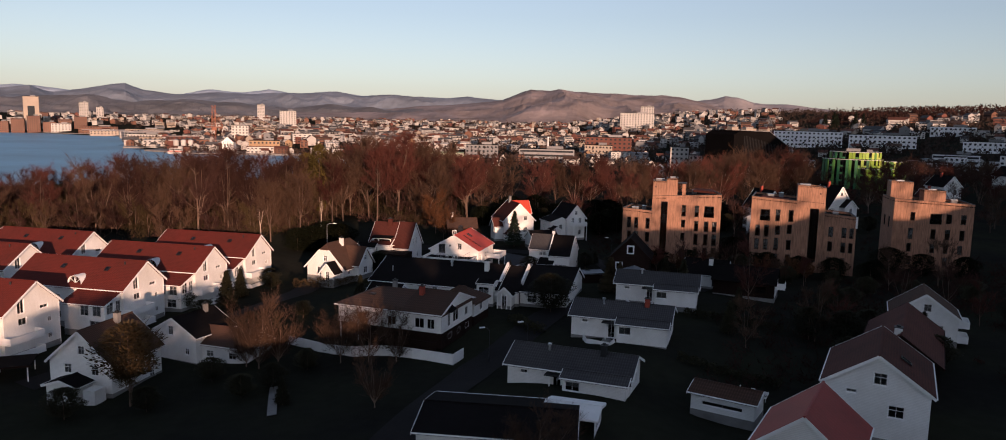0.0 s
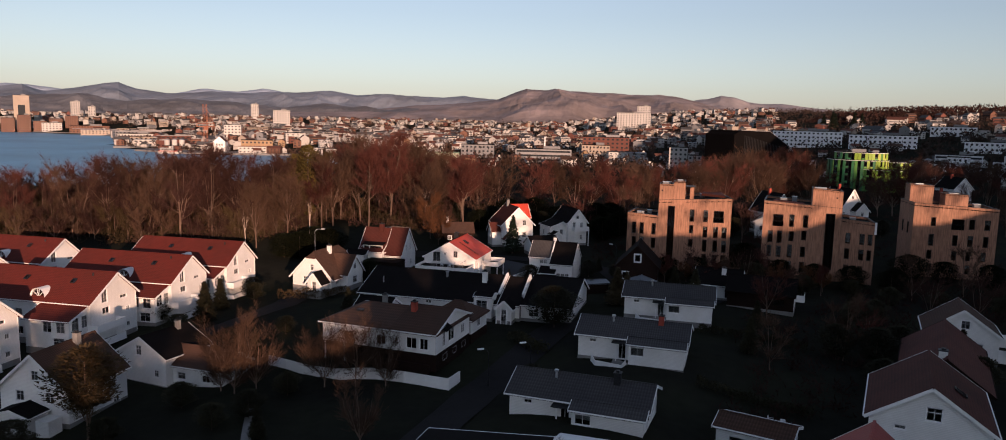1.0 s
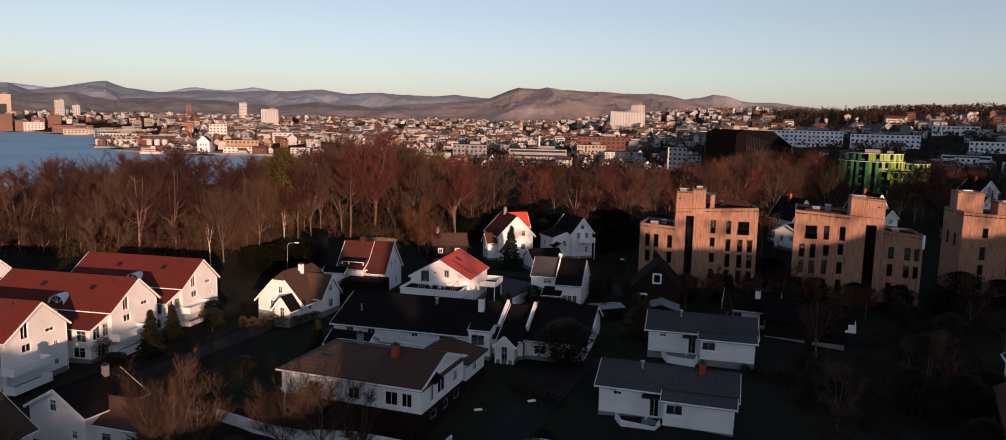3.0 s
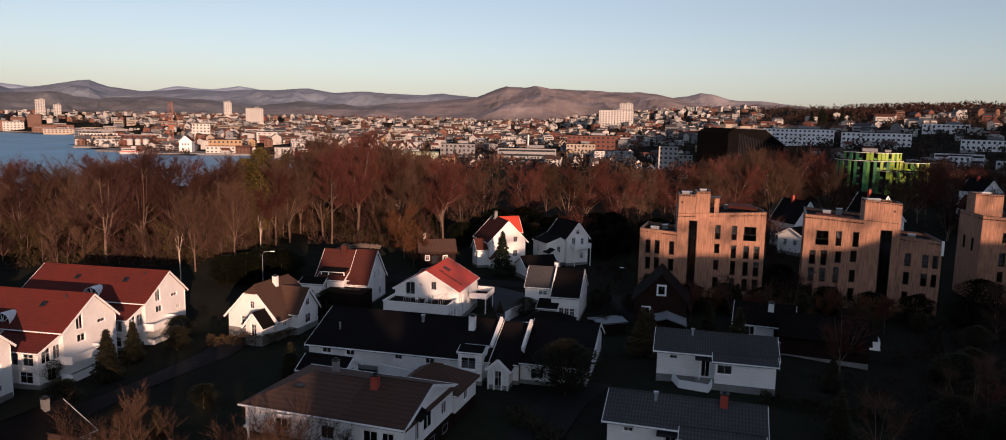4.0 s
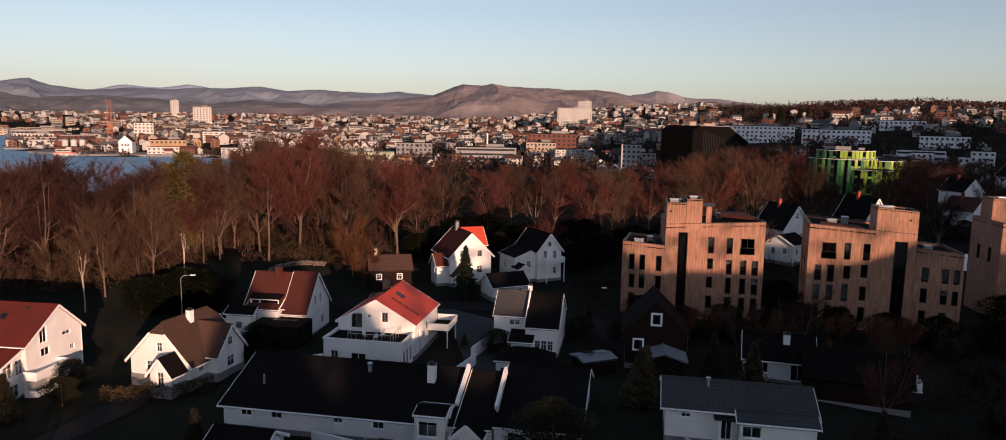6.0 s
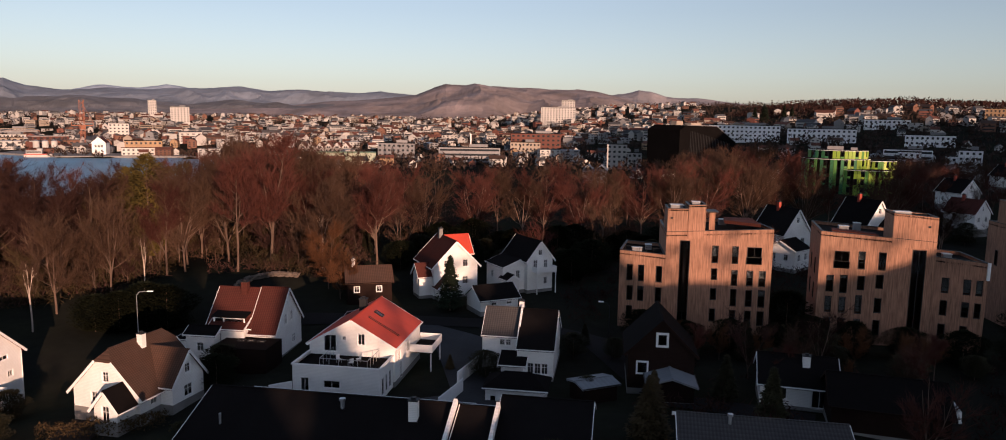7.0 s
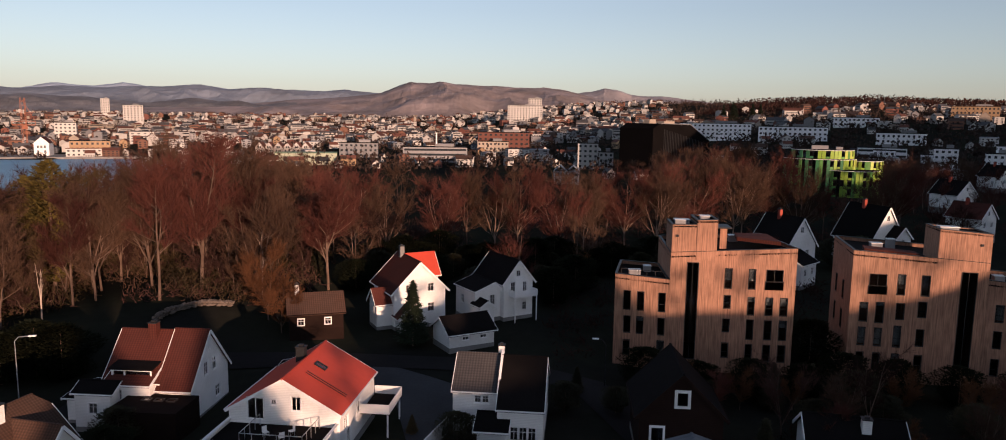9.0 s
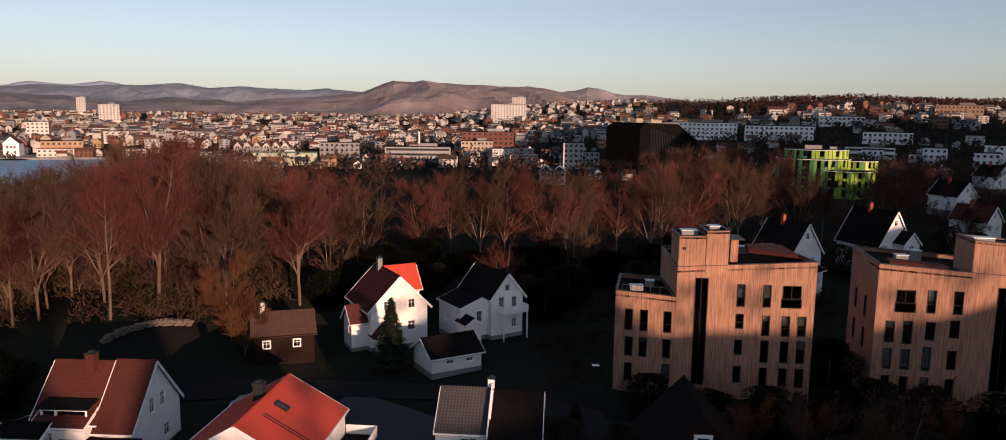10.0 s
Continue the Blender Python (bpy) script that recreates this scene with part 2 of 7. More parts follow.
def wall_shape(o, u, n, outline, holes, depth=0.16):
    """A wall in the plane through o along u and up, seen from the side of n; outline convex, counter-clockwise in (u, v);
    each hole (u0, v0, u1, v1) goes through, with its reveals."""
    o, u, n = Vector(o), Vector(u).normalized(), Vector(n).normalized()
    at = lambda a, b, d=0.0: o + u * a + Vector((0, 0, b)) - n * d
    s = Shape()
    us = sorted({p[0] for p in outline} | {h[i] for h in holes for i in (0, 2)})
    vs = sorted({min(p[1] for p in outline), max(p[1] for p in outline)} | {h[i] for h in holes for i in (1, 3)})
    lines = []
    for i, p in enumerate(outline):
        q = outline[(i + 1) % len(outline)]
        a, b = q[1] - p[1], -(q[0] - p[0])
        lines.append((a, b, a * p[0] + b * p[1]))
    for i in range(len(us) - 1):
        for j in range(len(vs) - 1):
            cu, cv = (us[i] + us[i + 1]) / 2, (vs[j] + vs[j + 1]) / 2
            if any(h[0] < cu < h[2] and h[1] < cv < h[3] for h in holes):
                continue
            c = [(us[i], vs[j]), (us[i + 1], vs[j]), (us[i + 1], vs[j + 1]), (us[i], vs[j + 1])]
            for a, b, k in lines:
                c = clip(c, a, b, k)
                if len(c) < 3:
                    break
            if len(c) >= 3:
                s.poly([at(*p) for p in c])
    for u0, v0, u1, v1 in holes:
        for (a, b), (c, d) in (((u0, v0), (u1, v0)), ((u1, v0), (u1, v1)), ((u1, v1), (u0, v1)), ((u0, v1), (u0, v0))):
            s.poly([at(a, b), at(c, d), at(c, d, depth), at(a, b, depth)])
    return s


def window(parent, o, u, n, hole, frame=TRIM, style="cross", blind=0.0, surround=0.08, depth=0.10, m=None):
    """A glazed window in a hole of a wall: frame with bars, and under it the pane and, where drawn, a blind."""
    o, u, n = Vector(o), Vector(u).normalized(), Vector(n).normalized()
    u0, v0, u1, v1 = hole
    w, h = u1 - u0, v1 - v0
    c = o + u * (u0 + u1) / 2 + Vector((0, 0, (v0 + v1) / 2))
    b = Matrix((u, -n, Vector((0, 0, 1)))).transposed().to_4x4()
    b.translation = c
    t, g = 0.07, surround
    s = Shape()
    rings = []
    for hx, hz, dy in ((w / 2 + g, h / 2 + g, 0.02), (w / 2 + g, h / 2 + g, -0.045), (w / 2 - t, h / 2 - t, -0.045 if not g else depth - 0.06), (w / 2 - t, h / 2 - t, depth + 0.02)):
        rings.append([tuple(b @ Vector((x, dy, z))) for x, z in ((-hx, -hz), (hx, -hz), (hx, hz), (-hx, hz))])
    s.v = [p for r in rings for p in r]
    s.f = [(r * 4 + i, r * 4 + (i + 1) % 4, r * 4 + 4 + (i + 1) % 4, r * 4 + 4 + i) for r in range(3) for i in range(4)]
    win = part("window", s, frame, parent, m=m)
    if style in ("cross", "mid"):
        part("glazing_bar", Shape().box((0, depth - 0.02, 0), (0.05, 0.06, h - 2 * t), b), frame, win)
    if style in ("cross", "rail"):
        part("glazing_bar", Shape().box((0, depth - 0.024, h * (0.14 if style == "cross" else -0.12)), (w - 2 * t, 0.06, 0.05), b), frame, win)
    part("pane", Shape().box((0, depth + 0.01, 0), (w - t, 0.02, h - t), b), GLASS, win)
    if blind:
        part("blind", Shape().box((0, depth + 0.14, h / 2 * (1 - blind)), (w - t, 0.03, h * blind), b), BLIND, win)
    return win


def volume(parent, L, W, base, eave, ridge, roof, wall=WHITE, m=None, off=0.0, over=0.45, gover=0.35, holes=None, plinth=0.5, trim=TRIM,
           thick=0.22, skip="", hip=0.0, footing=PLINTH, style="cross", blinds=0.0, jerk=0.0):
    """A gabled volume: ridge along local x, walls S (-y), N (+y), W (-x), E (+x); holes per wall as (u, v, w, h) from its middle."""
    m = m if m is not None else Matrix()
    holes = holes or {}
    hl, ys, yn = L / 2, -W / 2, W / 2
    yr = off
    rng = random.Random(int(abs(L * 7 + W * 13 + ridge * 31 + eave * 17) * 10))
    sides = {"S": ((0, ys, 0), (1, 0, 0), (0, -1, 0), -hl, hl, None), "N": ((0, yn, 0), (-1, 0, 0), (0, 1, 0), -hl, hl, None),
             "E": ((hl, 0, 0), (0, 1, 0), (1, 0, 0), ys, yn, yr), "W": ((-hl, 0, 0), (0, -1, 0), (-1, 0, 0), -yn, -ys, -yr)}
    for key, (o, u, n, a, b, top) in sides.items():
        if key in skip:
            continue
        if top is None or (key == "E" and hip) or (key == "W" and hip):
            outline = [(a, base - 1.5), (b, base - 1.5), (b, eave), (a, eave)]
        else:
            q = jerk / (ridge - eave)
            outline = [(a, base - 1.5), (b, base - 1.5), (b, eave), (top, ridge), (a, eave)] if not jerk else [(a, base - 1.5), (b, base - 1.5), (b, eave), (top + (b - top) * q, ridge - jerk), (top - (top - a) * q, ridge - jerk), (a, eave)]
        hs = [(c - w / 2, v, c + w / 2, v + h) for c, v, w, h in holes.get(key, ())]
        part("wall", wall_shape(o, u, n, outline, hs), wall, parent, m=m)
        for hh in hs:
            bl = rng.choice((0.0, 0.35, 0.5, 0.9)) if rng.random() < blinds else 0.0
            window(parent, o, u, n, hh, trim, "mid" if hh[3] - hh[1] < 0.8 else style, bl, m=m)
    if plinth:
        s = Shape()
        s.box((0, 0, base + plinth / 2 - 0.75), (L + 0.06, W + 0.06, plinth + 1.5))
        part("plinth", s, footing, parent, m=m)
    up = thick * 0.9
    ds, dn = (ridge - eave) / (yr - ys), (ridge - eave) / (yn - yr)
    g = hl + gover
    rg = g - hip
    es, en = eave - over * ds, eave - over * dn
    s = Shape()
    if jerk:
        rg = g - jerk * 0.9
        js, jn, jz = yr - jerk / ds, yr + jerk / dn, ridge - jerk + up
        s.slab([(-g, ys - over, es + up), (g, ys - over, es + up), (g, js, jz), (rg, yr, ridge + up), (-rg, yr, ridge + up), (-g, js, jz)], thick)
        s.slab([(g, yn + over, en + up), (-g, yn + over, en + up), (-g, jn, jz), (-rg, yr, ridge + up), (rg, yr, ridge + up), (g, jn, jz)], thick)
        for k in (-1, 1):
            s.slab([(k * g, js, jz), (k * g, jn, jz), (k * rg, yr, ridge + up)][::k], thick)
    else:
        s.slab([(-g, ys - over, es + up), (g, ys - over, es + up), (rg, yr, ridge + up), (-rg, yr, ridge + up)], thick)
        s.slab([(g, yn + over, en + up), (-g, yn + over, en + up), (-rg, yr, ridge + up), (rg, yr, ridge + up)], thick)
    if hip:
        s.slab([(g, ys - over, es + up), (g, yn + over, en + up), (rg, yr, ridge + up)], thick)
        s.slab([(-g, yn + over, en + up), (-g, ys - over, es + up), (-rg, yr, ridge + up)], thick)
    part("roof", s, roof, parent, m=m)
    if trim and not hip:
        for k in (-1, 1):
            if ("W" if k < 0 else "E") in skip:
                continue
            for y, e in ((ys - over, es), (yn + over, en)):
                f = 1 - jerk / (ridge - e)
                part("bargeboard", Shape().bar((k * (g + 0.03), y, e + 0.04), (k * (g + 0.03), y + (yr - y) * f, e + (ridge - e) * f + 0.04), 0.06, 0.30), trim, parent, m=m)
    for y, e in ((ys - over - 0.06, es), (yn + over + 0.06, en)):
        part("gutter", Shape().bar((-g, y, e + up - 0.06), (g, y, e + up - 0.06), 0.12, 0.13), trim or BLACK_METAL, parent, m=m)
    rc = Shape().bar((-rg, yr, ridge + up + 0.03), (rg, yr, ridge + up + 0.03), 0.28, 0.1, 6)
    part("ridge_cap", rc, roof, parent, m=m)


def chimney(parent, x, y, z0, z1, material=WHITE, w=0.7, d=0.7, cap=True, m=None):
    c = part("chimney", Shape().box((x, y, (z0 + z1) / 2), (w, d, z1 - z0)), material, parent, m=m)
    if cap:
        part("chimney_cap", Shape().box((x, y, z1 + 0.05), (w + 0.14, d + 0.14, 0.1)).box((x, y, z1 + 0.2), (w * 0.5, d * 0.5, 0.2)), BLACK_METAL, c)


def skylight(parent, x, y, z, slope, m=None, w=0.8, l=1.2):
    r = (m or Matrix()) @ pose(x, y, z, slope, 0, 0)
    s = Shape()
    for a, b, c, d in ((0, l / 2, w + 0.1, 0.1), (0, -l / 2, w + 0.1, 0.1), (w / 2, 0, 0.1, l), (-w / 2, 0, 0.1, l)):
        s.box((a, b, 0.06), (c, d, 0.14))
    k = part("skylight", s, BLACK_METAL, parent, m=r)
    part("pane", Shape().box((0, 0, 0.05), (w, l, 0.03)), GLASS, k)


def railing(parent, pts, h=1.0, solid=True, material=TRIM, name="balcony_rail"):
    """A rail along the corners pts (local)."""
    for a, b in zip(pts, pts[1:]):
        a, b = Vector(a), Vector(b)
        s = Shape()
        if solid:
            s.bar(a + Vector((0, 0, h / 2)), b + Vector((0, 0, h / 2)), 0.08, h)
        else:
            s.bar(a + Vector((0, 0, h)), b + Vector((0, 0, h)), 0.06)
            k = max(1, round((b - a).length / 1.2))
            for i in range(k + 1):
                p = a.lerp(b, i / k)
                s.bar(p, p + Vector((0, 0, h)), 0.05)
        part(name, s, material, parent)

# ---------- ground ----------
# places on the ground: x, y, height
SPOTS = np.array([(-60, 97, -8), (-45, 104, -7.2), (-30, 104, -5.6), (-8, 100, -3.4), (-15, 119, -1.5), (-54, 164, -6.9), (-58, 147, -7), (-68, 128, -7.4), (-41, 152, -4.6),
                  (-22, 132, -1.9), (0, 126, -1.9), (-16, 152, -2.6), (-32, 174, -4), (4, 198, -2.6), (18, 203, -2.1), (10, 162, -2.6), (42, 176, -3.3), (70, 170, -3.2), (105, 182, -2.5),
                  (20, 108, -0.4), (28, 128, -0.8), (9, 84, -0.6), (42, 80, -2.6), (29, 84, -3.4), (66, 114, -2.2), (-44, 185, -4), (-36, 212, 1.0), (-25, 232, 0.5), (169, 352, 2.5), (110, 240, -1.5)])
def smooth(a, b, t):
    t = np.clip((t - a) / (b - a), 0, 1)
    return t * t * (3 - 2 * t)


COAST = [(-2600, 700), (-1200, 150), (-420, 300), (-240, 350), (-130, 430), (-95, 520), (-110, 640), (-215, 755), (-300, 722), (-330, 790), (-420, 830), (-560, 1130), (-640, 1240), (-930, 1370), (-2200, 2100)]
def in_water(x, y):
    inside = np.zeros(np.shape(x), bool)
    for (x0, y0), (x1, y1) in zip(COAST, COAST[1:] + COAST[:1]):
        hit = ((y0 > y) != (y1 > y)) & (x < (x1 - x0) * (y - y0) / (y1 - y0 + 1e-9) + x0)
        inside ^= hit
    return inside


def crest(u):
    """Height along its length of an unseen wooded ridge, added behind to cast shade."""
    # Peaks and dips are set by where shadow edges should fall.
    us = [-400, -60, -30, -10, 0, 12, 18.5, 20, 22, 25, 26.5, 27.5, 32, 33.3, 36.5, 38.5, 42, 55, 64, 70, 73, 76, 83, 85.2, 86.2, 91, 97, 99, 105, 111, 115, 117, 119, 121, 124, 130, 137, 143, 147, 151, 160,
          186, 200, 222, 236, 246, 288, 302, 330, 380, 430, 520, 650, 800]
    hs = [22, 27, 33, 38, 37.5, 39.5, 43, 51.5, 55.5, 54.5, 50, 43, 43, 55, 56, 47, 44, 48, 49, 51, 56, 59.5, 59.5, 56.5, 52, 51.7, 51.9, 51.4, 51.2, 51.5, 52, 53, 53.2, 54.6, 56.5, 56, 53.5, 53, 52.9, 54.8, 58,
          62, 92, 102, 108, 70, 71, 80, 96, 126, 150, 155, 150, 120]
    return np.interp(u, us, hs)


def ground_height(x, y):
    x, y = np.asarray(x, float), np.asarray(y, float)
    d = (x[..., None] - SPOTS[:, 0]) ** 2 + (y[..., None] - SPOTS[:, 1]) ** 2 + 30
    w = d ** -1.7
    near = (w * SPOTS[:, 2]).sum(-1) / w.sum(-1)
    shore = np.interp(y, [640, 755, 800, 900, 1100, 1240, 1370, 2100], [-110, -230, -330, -430, -545, -640, -930, -2200])
    inland = np.where(y > 600, smooth(20, 190, x - shore), 1.0)
    far = -8.8 + inland * (2.8 + 7 * smooth(600, 900, y) + 17 * smooth(850, 2200, y)) + 28 * smooth(120, 650, x) * smooth(250, 700, y) + 8 * smooth(550, 800, y) * smooth(150, 300, x) + 12 * smooth(250, 600, x) * smooth(800, 1100, y)
    side = np.where(x < -90, -8.0, 0.0)
    t = smooth(0, 1, np.clip(np.maximum(np.maximum((y - 255) / 150, (np.abs(x) - 110) / 160), (40 - y) / 90), 0, 1))
    z = near * (1 - t) + np.where(y < 60, near * 0 - 2 + 0 * side, far) * t
    c, s = math.cos(radians(SUN_AZ)), math.sin(radians(SUN_AZ))
    u, v = x * c + y * s, -x * s + y * c
    z = z + np.maximum(crest(u) + 2, 0) * np.exp(-((v + 175) / 55.0) ** 2)
    return np.where(in_water(x, y), -13.0, np.maximum(z, -9.2))


def ground_z(x, y):
    return float(ground_height(np.array([x]), np.array([y]))[0])


def axis(lo, hi, a, b, fine, grow):
    mid = list(np.arange(a, b + 0.1, fine))
    up, down, step = [b], [a], fine
    while up[-1] < hi:
        step *= grow
        up.append(up[-1] + step)
    step = fine
    while down[-1] > lo:
        step *= grow
        down.append(down[-1] - step)
    return np.array(down[:0:-1] + mid + up[1:])


gx, gy = axis(-6000, 6000, -130, 200, 3, 1.10), axis(-3000, 6000, -230, 330, 4, 1.08)
GX, GY = np.meshgrid(gx, gy)
GZ = ground_height(GX, GY)
rough = np.array([noise.noise((x * 0.11, y * 0.11, 3.0)) for x, y in zip(GX.ravel(), GY.ravel())]).reshape(GX.shape)
GZ = GZ + 0.18 * rough - 0.1
s = Shape()
s.v = list(zip(GX.ravel().tolist(), GY.ravel().tolist(), GZ.ravel().tolist()))
nx = len(gx)
s.f = [(j * nx + i, j * nx + i + 1, (j + 1) * nx + i + 1, (j + 1) * nx + i) for j in range(len(gy) - 1) for i in range(nx - 1)]
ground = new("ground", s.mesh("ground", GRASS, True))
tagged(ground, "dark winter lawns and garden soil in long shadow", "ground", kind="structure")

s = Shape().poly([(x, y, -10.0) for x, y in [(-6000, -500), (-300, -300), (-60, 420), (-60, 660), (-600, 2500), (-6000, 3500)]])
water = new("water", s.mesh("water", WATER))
tagged(water, "calm fjord water behind the trees with sky blue painted in", "water", kind="structure")


def strip(name, pts, width, material, label, category, lift=0.06):
    """A road or path laid on the ground along pts."""
    s, rows = Shape(), []
    fine = []
    for (x0, y0), (x1, y1) in zip(pts, pts[1:]):
        k = max(1, int(math.hypot(x1 - x0, y1 - y0) / 2.5))
        fine += [(x0 + (x1 - x0) * i / k, y0 + (y1 - y0) * i / k) for i in range(k)]
    fine.append(pts[-1])
    for i, (x, y) in enumerate(fine):
        a, b = fine[max(0, i - 1)], fine[min(len(fine) - 1, i + 1)]
        dx, dy = b[0] - a[0], b[1] - a[1]
        q = math.hypot(dx, dy)
        rows.append([(x + dy / q * width * f, y - dx / q * width * f, ground_z(x + dy / q * width * f, y - dx / q * width * f) + lift) for f in (-0.5, -0.25, 0, 0.25, 0.5)])
    for r0, r1 in zip(rows, rows[1:]):
        for i in range(4):
            s.poly([r0[i], r1[i], r1[i + 1], r0[i + 1]])
    ob = new(name, s.mesh(name, material))
    return tagged(ob, label, category, kind="structure")


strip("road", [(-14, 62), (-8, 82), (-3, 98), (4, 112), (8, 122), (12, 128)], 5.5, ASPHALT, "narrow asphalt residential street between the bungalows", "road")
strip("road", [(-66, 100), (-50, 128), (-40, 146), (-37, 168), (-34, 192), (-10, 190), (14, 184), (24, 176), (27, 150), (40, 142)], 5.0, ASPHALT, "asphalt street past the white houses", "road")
strip("pavement", [(-2, 150), (6, 152), (4, 176), (-4, 184)], 8, PAVING, "grey paved yard between the houses", "pavement", 0.05)
strip("pavement", [(-26, 146), (-14, 141), (-2, 136)], 5, PAVING, "grey paved forecourt", "pavement", 0.05)

# ---------- houses ----------
def row_house(x, y, lit_dormer=False):
    h = thing("row_house", x, y, -6.9, -12.4, "white three-storey row house with red tiled roof and glazed gable", "house", "red-roofed row houses")
    m = pose(-11.5, -0.75, 0)
    E = [(-2.1, 6.4, 1.2, 2.2), (-1.9, 4.55, 1.5, 1.1), (2.2, 6.3, 1.5, 0.55), (3.2, 3.9, 0.8, 0.8), (3.2, 1.2, 0.8, 0.8)]
    S = [(9, 4.0, 1.4, 1.3), (4, 4.0, 1.4, 1.3), (-2, 4.0, 1.4, 1.3), (-7, 4.0, 1.4, 1.3), (4, 1.0, 1.4, 1.3), (-2, 1.0, 1.4, 1.3)]
    volume(h, 23, 10.5, 0, 6.9, 10.7, ROW_RED, m=m, off=0.75, holes={"E": E, "S": S}, over=0.5, style="mid")
    # glazed oriel at the corner, with a low red roof over it
    volume(h, 8, 4.4, 0, 5.0, 6.4, ROW_RED, m=pose(-4.6, -7.6, 0), holes={"E": [(-0.9, 3.2, 1.5, 2.0), (1.0, 3.2, 1.2, 2.0), (0, 0.5, 1.5, 1.7)], "S": [(2.4, 3.0, 1.6, 1.8), (0, 3.0, 1.6, 1.8), (2, 0.6, 2.0, 1.6)]}, off=1.6, style="cross", skip="N")
    # balconies
    for z in (2.6, 0.1):
        part("balcony_floor", Shape().box((0.9, -3.6, z), (2.0, 6.4, 0.18)), TRIM, h)
        railing(h, [(0.05, -6.7, z + 0.09), (1.85, -6.7, z + 0.09), (1.85, -0.5, z + 0.09), (0.05, -0.5, z + 0.09)], 0.95)
    # arched dormer
    a = Shape()
    k = 9
    ring = [(math.cos(math.pi * i / k) * 1.25, math.sin(math.pi * i / k) * 1.3) for i in range(k + 1)]
    for i in range(k):
        (a0, z0), (a1, z1) = ring[i], ring[i + 1]
        a.poly([(a0, -5.6, z0), (a1, -5.6, z1), (a1, -2.0, z1), (a0, -2.0, z0)])
        a.poly([(a0 * 1.1, -5.75, z0 * 1.1), (a1 * 1.1, -5.75, z1 * 1.1), (a1 * 1.1, -2.0, z1 * 1.1), (a0 * 1.1, -2.0, z0 * 1.1)])
        a.poly([(a0, -5.6, z0), (a1, -5.6, z1), (a1 * 1.1, -5.75, z1 * 1.1), (a0 * 1.1, -5.75, z0 * 1.1)])
    d = part("arched_dormer", a, TRIM, h, "white arched dormer with fan window", m=pose(-10, 0, 7.3))
    part("pane", Shape().poly([(p[0], -5.4, p[1]) for p in ring]), GLASS, d)
    f = Shape()
    for i in (2, 4, 5, 7):
        f.bar((0, -5.45, 0), (ring[i][0], -5.45, ring[i][1]), 0.07)
    f.bar((-1.25, -5.45, 0.05), (1.25, -5.45, 0.05), 0.1)
    part("glazing_bar", f, TRIM, d)
    for sx in (-6, -15):
        skylight(h, sx, -2.4, 9.5, 31, w=0.7, l=0.9)
    part("vent_pipe", Shape().bar((-3.5, -1, 9.8), (-3.5, -1, 10.7), 0.25, sides=8), BLACK_METAL, h)
    part("drainpipe", Shape().bar((0.06, 4.4, 0), (0.06, 4.4, 6.7), 0.1, sides=6), TRIM, h)
    return h


row = row_house(-53.6, 163.6)
for x, y in ((-57.6, 147.2), (-63.4, 131.2), (-72.3, 113.6), (-90.0, 162.5), (-93.5, 145.8)):
    copy_thing(row, pose(x, y, -6.9, 0, 0, -12.4))

# white house with the pine in front
h = thing("white_house", -55, 101.5, -8, 78, "white wooden house with a brown tiled saddle roof", "house")
volume(h, 10, 9.6, 0, 5.0, 9.1, BROWN_ROOF, holes={"W": [(0.2, 6.0, 1.0, 1.2), (-2.0, 3.3, 1.1, 1.3), (2.2, 3.3, 1.1, 1.3), (2.6, 0.9, 0.9, 1.0)], "S": [(-2.5, 2.8, 1.2, 1.2), (2.5, 2.8, 1.2, 1.2), (3, 0.7, 1.0, 1.0)]}, plinth=1.0)
volume(h, 3.4, 4.6, 0, 2.6, 3.3, BLACK_ROOF, m=pose(-6.2, 0.5, 0), holes={"W": [(1.2, 0.8, 0.7, 1.0)]}, skip="E")
part("bay_wall", Shape().box((-6.5, -3.3, 1.0), (2.0, 1.8, 2.4)), WHITE, h, "small pale grey porch box")
chimney(h, 1.5, -0.6, 8.5, 10.2, PLINTH)
# white gabled house behind it
h = thing("white_house", -48, 114, -7.5, 67, "white wooden house with a dark roof and low wing", "house")
volume(h, 8, 8.8, 0, 4.5, 6.9, BLACK_ROOF, holes={"W": [(-0.6, 4.3, 1.0, 1.4), (2.6, 1.6, 0.8, 1.0)], "S": [(0, 2.2, 1.2, 1.2)]})
volume(h, 9.5, 6, 0, 3.4, 5.2, BROWN_ROOF, m=pose(0.5, -7.5, 0, 0, 0, -85), holes={"S": [(-2, 1.4, 1.3, 1.0), (2, 1.4, 1.3, 1.0)]})
chimney(h, 2.0, -0.5, 5.0, 8.0, PLINTH, 0.6, 0.6)

# bungalow with hipped roof and red chimney
h = thing("bungalow", -14.5, 112.5, -1.1, -20, "white bungalow with brown tiled roof and red chimney", "house")
volume(h, 17, 11.4, 0, 3.6, 5.2, BROWN_ROOF, hip=4.5, over=0.6, holes={"S": [(5.0, 1.3, 1.5, 1.5), (6.8, 1.3, 1.2, 1.5), (0.5, 1.3, 1.4, 1.3), (-4.5, 1.3, 1.4, 1.3)]}, style="mid", plinth=0.8, footing=DARK_TIMBER, skip="E")
